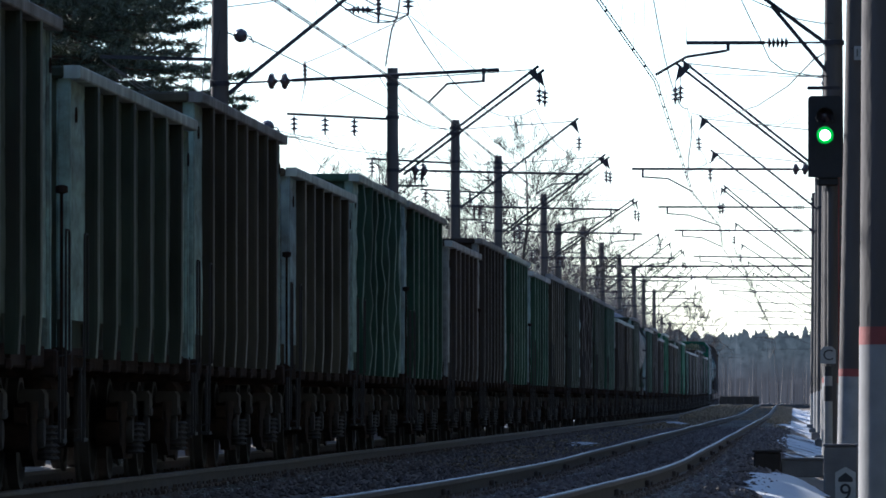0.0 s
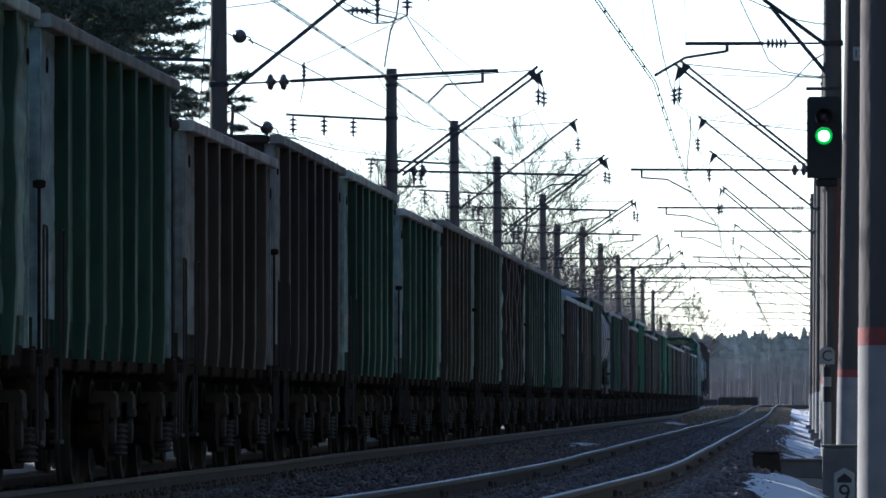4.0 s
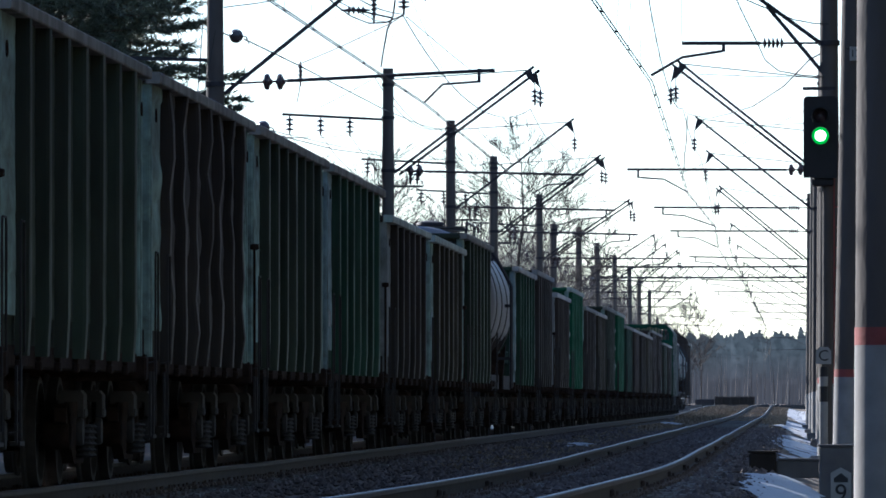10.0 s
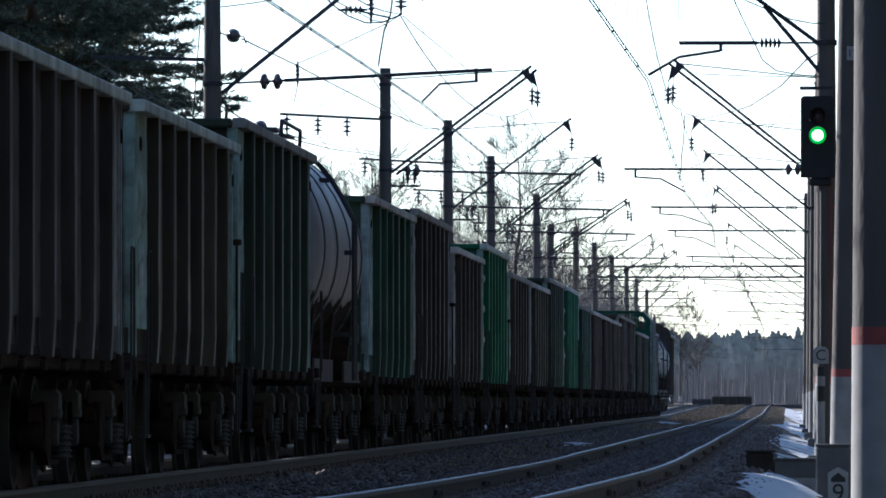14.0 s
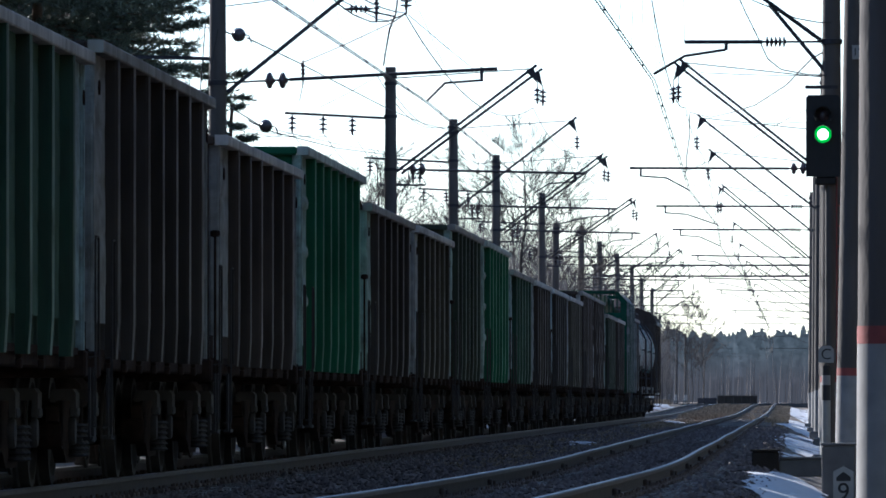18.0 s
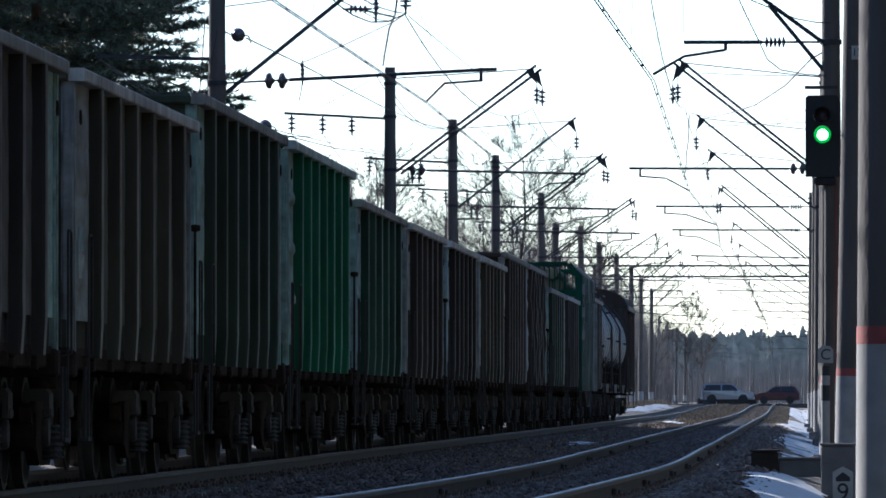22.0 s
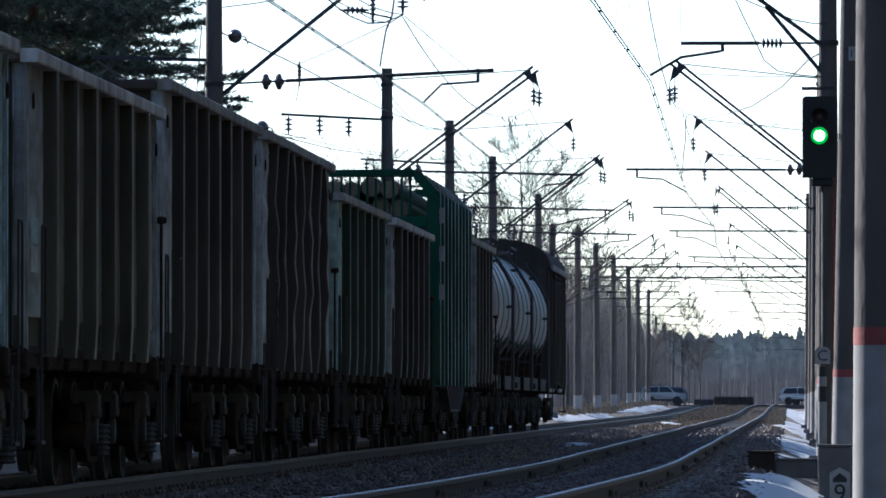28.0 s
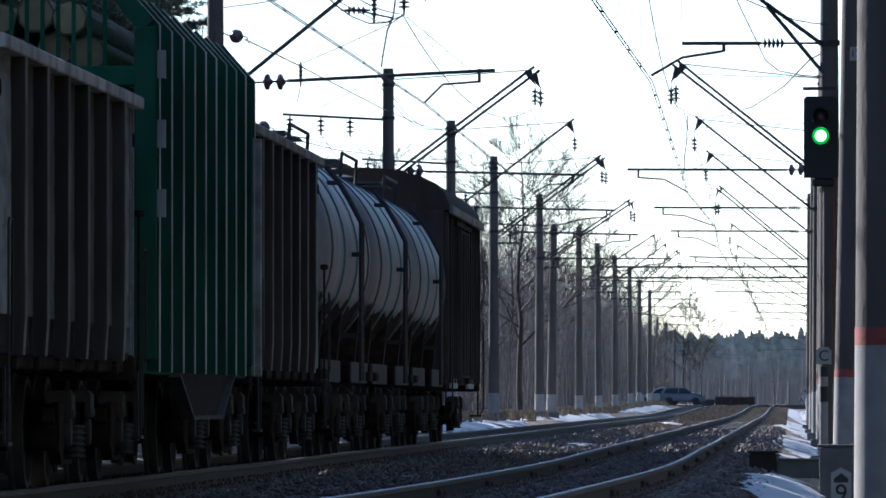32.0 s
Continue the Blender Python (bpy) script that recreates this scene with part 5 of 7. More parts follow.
def tank_wagon(label, seed, stripe):
    half = 5.45
    ob = thing("tank_wagon", label, "freight wagon", group="wagons of the train")
    running_gear(ob, half, 3.9, 0.55)
    R, zc, hl = 1.50, 2.66, 5.35

    def barrel():
        prof = [(0.02, -hl)]
        for i in range(1, 8):
            a = math.pi / 2 * i / 7
            prof.append((R * math.sin(a), -hl + 0.5 * (1 - math.cos(a))))
        prof += [(R, -2.4), (R, 0), (R, 2.4)]
        prof += [(r, -h) for r, h in prof[:8][::-1]]
        return Shape().lathe(prof, (0, 0, zc), "y", 48)
    part("barrel", shared("barrel", barrel, M["tank"], True), None, ob)
    for y in (-4.3, -1.5, 1.5, 4.3):
        mm = M["tank_teal"] if stripe and abs(y) < 2 else M["tank_band"]
        part("hoop", shared("hoop|%s" % mm.name, lambda: Shape().lathe([(R + 0.003, -0.11), (R + 0.018, -0.105), (R + 0.018, 0.105), (R + 0.003, 0.11)], (0, 0, zc), "y", 48, caps=False), mm, True), None, ob, at=(0, y, 0))
    # black sheet puts the underside's shade and oil into colour
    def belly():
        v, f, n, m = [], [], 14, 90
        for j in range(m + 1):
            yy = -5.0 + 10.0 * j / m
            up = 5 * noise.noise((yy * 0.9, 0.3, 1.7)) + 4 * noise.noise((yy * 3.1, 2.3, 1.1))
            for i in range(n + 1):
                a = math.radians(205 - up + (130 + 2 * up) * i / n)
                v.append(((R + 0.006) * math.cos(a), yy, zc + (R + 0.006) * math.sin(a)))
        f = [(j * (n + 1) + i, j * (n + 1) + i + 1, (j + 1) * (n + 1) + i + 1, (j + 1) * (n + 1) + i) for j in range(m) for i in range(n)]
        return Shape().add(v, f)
    part("belly_sheet", shared("belly_sheet", belly, M["black"], True), None, ob, "underside sheet blackened for shade and oil")
    for y in (-4.3, 4.3, 0):
        part("saddle", shared("saddle", lambda: Shape().prism([(-1.3, 1.10), (1.3, 1.10), (1.38, 1.9), (1.1, 1.55), (0.5, 1.24), (-0.5, 1.24), (-1.1, 1.55), (-1.38, 1.9)], -0.18, 0.18, "y"), M["black"]), None, ob, at=(0, y, 0))
    for q in (-1, 1):
        part("platform", shared("platform", lambda: Shape().box(-1.5, 1.5, -0.35, 0.35, 1.02, 1.14, 0.015), M["black"]), None, ob, at=(0, q * 5.2, 0))
        for y in (-3.3, 3.3):
            part("sill_board", shared("sill_board", lambda: Shape().box(-0.015, 0.015, -2.0, 2.0, 0.98, 1.26, 0.005), M["jaw"]), None, ob, "dusty side board", at=(q * 1.42, y, 0))
        ld = Shape()
        for yy in (-0.2, 0.2):
            pts = [(R + 0.14, yy, 1.0), (R + 0.14, yy, zc + 0.4)] + [((R + 0.14) * math.cos(a), yy, zc + (R + 0.14) * math.sin(a)) for a in (0.45, 0.62, 0.78)]
            ld.tube([(q * a, b, c) for a, b, c in pts], 0.028, 6)
        for zz in (1.6, 2.66, 3.6):
            xx = math.sqrt(max(0.01, R * R - (zz - zc) ** 2))
            ld.bar((q * xx, 0.2, zz), (q * (R + 0.14 if zz < 3 else xx + 0.16), 0.2, zz), 0.06, 0.06)
        lad = part("ladder", ld, M["iron"], ob)
        for k in range(10):
            part("rung", shared("tank_rung", lambda: Shape().tube([(0, -0.2, 0), (0, 0.2, 0)], 0.014, 5), M["tank_band"]), None, lad, at=(q * (R + 0.14), 0, 1.15 + 0.2 * k))
    part("dome", shared("dome", lambda: Shape().lathe([(0.26, 0.0), (0.26, 0.18), (0.29, 0.19), (0.27, 0.24), (0.08, 0.28)], (0, 0, zc + R - 0.06), "z", 18), M["iron"], True), None, ob)
    part("valve", shared("valve", lambda: Shape().lathe([(0.06, 0.0), (0.09, 0.1), (0.06, 0.2), (0.02, 0.22)], (0, 1.3, zc + R - 0.02), "z", 10), M["tank_band"], True), None, ob)
    for y0 in (-1.9, 0.5):
        part("walkway", shared("walkway|%.1f" % y0, lambda: Shape().box(-0.75, 0.75, y0, y0 + 1.4, zc + R + 0.03, zc + R + 0.06), M["tank_band"]), None, ob)
    rl = Shape()
    for q in (-1, 1):
        rl.tube([(q * 0.80, -2.0, zc + R - 0.2), (q * 0.82, -1.95, zc + R + 0.14), (q * 0.82, 1.95, zc + R + 0.14), (q * 0.80, 2.0, zc + R - 0.2)], 0.026, 6)
    part("handrail", rl, M["iron"], ob)
    return ob, half


def timber_wagon(label, seed):
    """A green high-sided wagon with bent stanchions and barred ends, loaded with logs."""
    half = 6.5
    ob = thing("timber_wagon", label, "freight wagon", group="wagons of the train")
    running_gear(ob, half, 4.5, 0.5)
    g = M["timber"]
    part("floor", Shape().box(-1.5, 1.5, -half, half, 1.08, 1.18, 0.01), M["black"], ob)
    ZS, ZT = 4.08, 4.35
    for q in (-1, 1):
        part("side_panel", Shape().prism([(q * 1.44, 1.1), (q * 1.47, 1.1), (q * 1.47, ZS - 0.02), (q * 1.2, ZT), (q * 1.17, ZT), (q * 1.44, ZS - 0.02)], -half + 0.05, half - 0.05, "y"), g, ob)
        for i in range(10):
            y = -half + 0.12 + (2 * half - 0.24) * i / 9
            st = part("stanchion", Shape().prism([(q * 1.465, 1.0), (q * 1.605, 1.0), (q * 1.605, ZS + 0.02), (q * 1.3, ZT + 0.09), (q * 1.19, ZT + 0.02), (q * 1.465, ZS - 0.03)], y - 0.03, y + 0.03, "y"), g, ob)
            part("flange", Shape().prism([(q * 1.6055, 1.0), (q * 1.615, 1.0), (q * 1.615, ZS + 0.022), (q * 1.305, ZT + 0.10), (q * 1.3, ZT + 0.091), (q * 1.6055, ZS + 0.02)], y - 0.045, y + 0.045, "y"), M["chord_grey"], st, "pale outer edge of the stanchion")
        bs = part("belly_sill", Shape().prism([(-3.6, 1.0), (3.6, 1.0), (1.9, 0.60), (-1.9, 0.60)], q * 1.51 - 0.02, q * 1.51 + 0.02, "x"), M["black"], ob, "sooty trapezoid belly plate")
        for a, b in (((-3.6, 0.98), (-1.9, 0.58)), ((-1.9, 0.58), (1.9, 0.58)), ((1.9, 0.58), (3.6, 0.98))):
            part("rim", Shape().bar((q * 1.53, a[0], a[1]), (q * 1.53, b[0], b[1]), 0.12, 0.035), M["jaw"], bs, "dusty lower rim")
        part("side_sill", Shape().box(q * 1.47 - 0.03, q * 1.47 + 0.03, -half, half, 0.98, 1.095, 0.01), g, ob)
        e = q * (half - 0.1)
        for x in (-1.49, 1.49):
            part("end_post", Shape().box(x - 0.10, x + 0.10, e - 0.12, e + 0.12, 1.1, ZS, 0.015), g, ob)
        for z in (1.3, 2.4, 3.64):
            part("end_beam", Shape().box(-1.49, 1.49, e - 0.08, e + 0.08, z - 0.09, z + 0.09, 0.015), g, ob)
        cap = Shape().bar((-1.49, e, ZS), (-1.22, e, ZT + 0.08), 0.2, 0.16).bar((1.49, e, ZS), (1.22, e, ZT + 0.08), 0.2, 0.16).box(-1.2, 1.2, e - 0.09, e + 0.09, ZT + 0.02, ZT + 0.14, 0.015)
        part("end_cap", cap, g, ob)
        for i in range(17):
            x = -1.12 + 0.14 * i
            part("end_bar", Shape().box(x - 0.018, x + 0.018, e - 0.03, e + 0.03, 3.70, ZT + 0.03), g, ob)
        for i in range(5):
            x = -1.1 + 0.55 * i
            part("end_bar", Shape().box(x - 0.05, x + 0.05, e - 0.05, e + 0.05, 1.2, 3.5), g, ob)
    for z in (2.38, 3.0, 3.62):
        part("reflector", Shape().box(1.57, 1.658, -half + 0.060, -half + 0.066, z, z + 0.25).box(1.6555, 1.662, -half + 0.07, -half + 0.17, z, z + 0.25), M["sill_white"], ob, "white reflective mark")
    part("end_stanchion", Shape().box(1.57, 1.68, half - 0.16, half - 0.02, 1.0, 3.5, 0.01), M["grey"], ob, "pale grey end stanchion")
    rng = random.Random(4)
    for lev in range(10):
        for k in range(9):
            r = rng.uniform(0.12, 0.175)
            x, z = -1.22 + 0.305 * k + (0.15 if lev % 2 else 0), 1.36 + 0.315 * lev + rng.uniform(-0.03, 0.03)
            if abs(x) > 1.2 or (z > 3.7 and abs(x) > 1.0):
                continue
            y0, y1 = -5.9 + rng.uniform(-0.25, 0.25), 5.9 + rng.uniform(-0.25, 0.25)
            lg = part("log", Shape().lathe([(r, y0), (r, (y0 + y1) / 2), (r * 0.85, y1)], (x, 0, z), "y", 9), M["log"], ob, smooth=True)
            part("log_end", Shape().lathe([(0.01, y0 - 0.012), (r * 0.88, y0 - 0.010), (r * 0.9, y0 - 0.002)], (x, 0, z), "y", 9), M["log_end"], lg, "sawn end of a log")
    return ob, half


def box_wagon(label):
    half = 6.95
    ob = thing("covered_wagon", label, "freight wagon", group="wagons of the train")
    running_gear(ob, half, 5.0, 0.5)
    W, ZE, ZR = 1.42, 3.98, 4.68
    b = M["brown"]
    prof = [(W + 0.10, ZE - 0.02), (W + 0.10, ZE + 0.05)]
    for i in range(1, 12):
        a = math.pi * i / 12
        prof.append(((W + 0.06) * math.cos(a), ZE + 0.06 + (ZR - ZE - 0.06) * math.sin(a) ** 0.8))
    prof += [(-W - 0.10, ZE + 0.05), (-W - 0.10, ZE - 0.02)]
    part("floor", Shape().box(-W, W, -half, half, 1.02, 1.16), M["black"], ob)
    part("roof", Shape().prism(prof, -half - 0.05, half + 0.05, "y"), b, ob, "dark arched sheet-metal roof", smooth=True)
    part("eave", Shape().box(W + 0.09, W + 0.15, -half - 0.05, half + 0.05, ZE - 0.08, ZE + 0.06, 0.01), M["chord_dark"], ob, "pale worn eave strip")
    for q in (-1, 1):
        part("side_wall", dented_panel(q * W, -half, half, 1.05, ZE, 0.006, 3 + q, bays=10), b, ob)
        for i in range(15):
            y = -half + 0.1 + (2 * half - 0.2) * i / 14
            if abs(y) < 1.9:
                continue
            part("side_post", Shape().box(q * (W + 0.04) - 0.04, q * (W + 0.04) + 0.04, y - 0.05, y + 0.05, 1.05, ZE - 0.05, 0.01), b, ob)
        d = part("sliding_door", Shape().box(q * (W + 0.06) - 0.03, q * (W + 0.06) + 0.03, -1.9, 1.9, 1.15, ZE - 0.25, 0.01), b, ob)
        for y in (-1.4, -0.5, 0.5, 1.4):
            part("door_rib", Shape().box(q * (W + 0.11) - 0.025, q * (W + 0.11) + 0.025, y - 0.06, y + 0.06, 1.2, ZE - 0.3, 0.01), b, d)
        part("door_track", Shape().box(q * (W + 0.08) - 0.03, q * (W + 0.08) + 0.03, -4.2, 2.0, ZE - 0.22, ZE - 0.14), M["black"], ob)
        for y in (-5.4, 5.4):
            part("vent_hatch", Shape().box(q * (W + 0.03) - 0.02, q * (W + 0.03) + 0.02, y - 0.4, y + 0.4, 3.1, 3.55, 0.01), b, ob)
        part("end_wall", Shape().prism([(-W, 1.05), (W, 1.05), (W, ZE), (W * 0.6, ZR - 0.2), (0, ZR - 0.05), (-W * 0.6, ZR - 0.2), (-W, ZE)], q * half - 0.04, q * half + 0.04, "y"), b, ob)
        for x in (-0.9, 0.0, 0.9):
            part("end_post", Shape().box(x - 0.06, x + 0.06, q * (half + 0.05) - 0.06, q * (half + 0.05) + 0.06, 1.05, ZE + 0.1, 0.01), b, ob)
        part("end_beam", Shape().box(-1.48, 1.48, q * half - 0.15, q * half + 0.15, 0.92, 1.16, 0.02), M["black"], ob)
        part("handrail", Shape().tube([(1.50, q * (half - 0.1), 0.5), (1.56, q * (half - 0.1), 0.6), (1.56, q * (half - 0.1), 2.2), (1.44, q * (half - 0.1), 2.3)], 0.016, 6), M["iron"], ob)
        part("step", Shape().box(1.3, 1.52, q * half - 0.25, q * half + 0.1, 0.45, 0.49).bar((1.45, q * half, 0.46), (1.45, q * half, 1.0), 0.03, 0.03), M["black"], ob)
    for y in (-3.5, 3.5):
        part("sill_board", Shape().box(W - 0.02, W + 0.05, y - 1.0, y + 1.0, 0.96, 1.14, 0.01), M["chord_grey"], ob)
    return ob, half


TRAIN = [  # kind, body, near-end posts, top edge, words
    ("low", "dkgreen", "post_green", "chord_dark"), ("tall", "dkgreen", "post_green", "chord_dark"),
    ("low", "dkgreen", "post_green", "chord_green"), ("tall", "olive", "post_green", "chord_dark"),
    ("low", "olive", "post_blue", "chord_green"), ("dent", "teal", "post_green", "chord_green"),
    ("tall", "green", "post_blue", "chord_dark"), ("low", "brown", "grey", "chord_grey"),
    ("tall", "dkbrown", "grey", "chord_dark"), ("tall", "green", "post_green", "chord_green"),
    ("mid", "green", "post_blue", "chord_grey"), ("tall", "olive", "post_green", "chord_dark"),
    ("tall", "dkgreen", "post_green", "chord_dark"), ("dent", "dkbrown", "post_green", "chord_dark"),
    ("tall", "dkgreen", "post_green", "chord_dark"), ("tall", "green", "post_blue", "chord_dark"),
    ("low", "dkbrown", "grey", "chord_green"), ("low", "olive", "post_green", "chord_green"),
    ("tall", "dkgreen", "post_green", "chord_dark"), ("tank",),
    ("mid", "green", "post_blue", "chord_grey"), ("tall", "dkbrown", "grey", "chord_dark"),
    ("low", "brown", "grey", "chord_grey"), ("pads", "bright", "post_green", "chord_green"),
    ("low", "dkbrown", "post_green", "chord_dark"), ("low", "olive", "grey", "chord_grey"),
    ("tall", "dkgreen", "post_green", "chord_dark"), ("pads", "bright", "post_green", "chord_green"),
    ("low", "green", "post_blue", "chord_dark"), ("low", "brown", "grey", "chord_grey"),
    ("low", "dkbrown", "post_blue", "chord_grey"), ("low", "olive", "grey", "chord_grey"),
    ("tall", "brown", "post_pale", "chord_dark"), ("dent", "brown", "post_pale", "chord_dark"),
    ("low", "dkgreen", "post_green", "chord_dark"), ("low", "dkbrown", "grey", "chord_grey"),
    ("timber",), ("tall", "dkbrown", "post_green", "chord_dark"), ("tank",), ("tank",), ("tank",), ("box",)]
WORDS = {"green": "weathered green", "dkgreen": "sooty dark green", "olive": "grimy olive-brown", "bright": "freshly painted green", "teal": "dented teal-green",
         "brown": "oxide brown", "dkbrown": "dark brown", "low": "low-sided", "mid": "clean medium-sided", "tall": "high-sided", "dent": "buckled high-sided", "pads": "high-sided, padded"}
WAGONS = []     # thing and its middle's distance along the train
s_ = -2 * 13.92 + 0.48
for i, spec in enumerate(TRAIN):
    if spec[0] == "tank":
        ob, half = tank_wagon("grey-white tank wagon with dark hoops and ladders", i, i > 30)
        pitch = 12.02
    elif spec[0] == "timber":
        ob, half = timber_wagon("sea-green timber wagon with tall ribbed sides and logs", i)
        pitch = 14.0
    elif spec[0] == "box":
        ob, half = box_wagon("dark brown covered wagon with an arched roof at the train's tail")
        pitch = 14.2
    else:
        ob, half = gondola(spec[0], spec[1], spec[2], spec[3], "%s %s open-top steel gondola wagon with vertical ribs" % (WORDS[spec[1]], WORDS[spec[0]]), i)
        pitch = 13.92
    WAGONS.append((ob, s_ + pitch / 2))
    s_ += pitch


# ---------------------------------------------------------------- level crossing and its cars
def crossing():
    y, z = CROSS_Y, rise(CROSS_Y)
    v, f = [], []
    xs = [-220, -150, -100, -60, -40, -30, -22, -16, -12, -9.5, -8.1, -6.3, -4.7, -3.1, -1.2, 0.3, 3, 8, 15, 25, 40, 60, 100, 150, 220]
    for x in xs:
        for yy in (y - 4.2, y + 4.2):
            v.append((x, yy, z + 0.012))
    for i in range(len(xs) - 1):
        f.append((2 * i, 2 * i + 2, 2 * i + 3, 2 * i + 1))
    n = len(v)
    v += [(a, b, c - 0.4) for a, b, c in v]
    for i in range(len(xs) - 1):
        f += [(2 * i, 2 * i + n, 2 * i + 2 + n, 2 * i + 2), (2 * i + 1, 2 * i + 3, 2 * i + 3 + n, 2 * i + 1 + n)]
    ob = new("road", sheet("road", v, f, M["asphalt"]))
    tagged(ob, "worn asphalt road over the level crossing", "road", kind="structure")
    b = thing("barrier_block", "dark low steel barrier plate beside the crossing", "barrier", (-5.0, y + 6.5, rise(y) - 0.1))
    part("plate", Shape().box(-1.85, 1.85, -0.12, 0.12, 0.0, 0.82, 0.02), M["dkbrown"], b)
    part("edge", Shape().box(-1.88, 1.88, -0.15, 0.15, 0.86, 0.90, 0.01), M["rail_side"], b)
    for x in (-1.2, -0.4, 0.4, 1.2):
        part("stiffener", Shape().box(x - 0.04, x + 0.04, -0.20, -0.12, 0.0, 0.84, 0.01), M["rail_side"], b)
    w = thing("barrier_block", "low dark concrete kerb block beside the crossing", "barrier", (-7.8, y + 6.8, rise(y) - 0.1))
    part("plate", Shape().box(-0.9, 0.9, -0.3, 0.3, 0, 0.62, 0.05), M["iron"], w)


crossing()

CAR_FORMS = {  # length, height, body outline and window outline along y (front towards +), width
    "suv": (4.9, 1.86, [(-2.40, 0.45), (-2.45, 0.95), (-2.38, 1.15), (-2.28, 1.70), (-2.10, 1.83), (0.30, 1.86), (0.62, 1.76), (1.15, 1.22), (2.22, 1.12), (2.42, 0.98), (2.45, 0.50), (2.2, 0.36), (-2.2, 0.36)],
            [(-2.18, 1.20), (-2.06, 1.72), (0.28, 1.76), (0.55, 1.66), (0.98, 1.20)], 1.92),
    "suv_small": (4.15, 1.74, [(-2.02, 0.45), (-2.07, 0.92), (-2.02, 1.10), (-1.90, 1.60), (-1.74, 1.72), (0.22, 1.74), (0.50, 1.65), (0.98, 1.16), (1.88, 1.06), (2.06, 0.92), (2.08, 0.50), (1.85, 0.36), (-1.85, 0.36)],
                  [(-1.84, 1.15), (-1.72, 1.60), (0.20, 1.65), (0.45, 1.56), (0.82, 1.14)], 1.80),
    "hatch": (4.1, 1.62, [(-1.98, 0.42), (-2.05, 0.85), (-1.98, 1.05), (-1.72, 1.52), (-1.45, 1.62), (0.0, 1.62), (0.35, 1.54), (1.05, 1.04), (1.85, 0.92), (2.05, 0.75), (2.05, 0.42), (1.8, 0.30), (-1.8, 0.30)],
              [(-1.72, 1.06), (-1.50, 1.50), (-0.02, 1.53), (0.30, 1.46), (0.88, 1.05)], 1.74),
    "sedan": (4.4, 1.46, [(-2.18, 0.42), (-2.22, 0.88), (-2.12, 1.00), (-1.45, 1.06), (-0.85, 1.40), (-0.5, 1.46), (0.25, 1.46), (0.55, 1.38), (1.15, 1.00), (2.0, 0.88), (2.2, 0.72), (2.2, 0.40), (1.95, 0.28), (-1.95, 0.28)],
              [(-1.20, 1.04), (-0.78, 1.33), (-0.45, 1.38), (0.22, 1.38), (0.50, 1.30), (0.98, 1.01)], 1.72),
}
CARS = {}


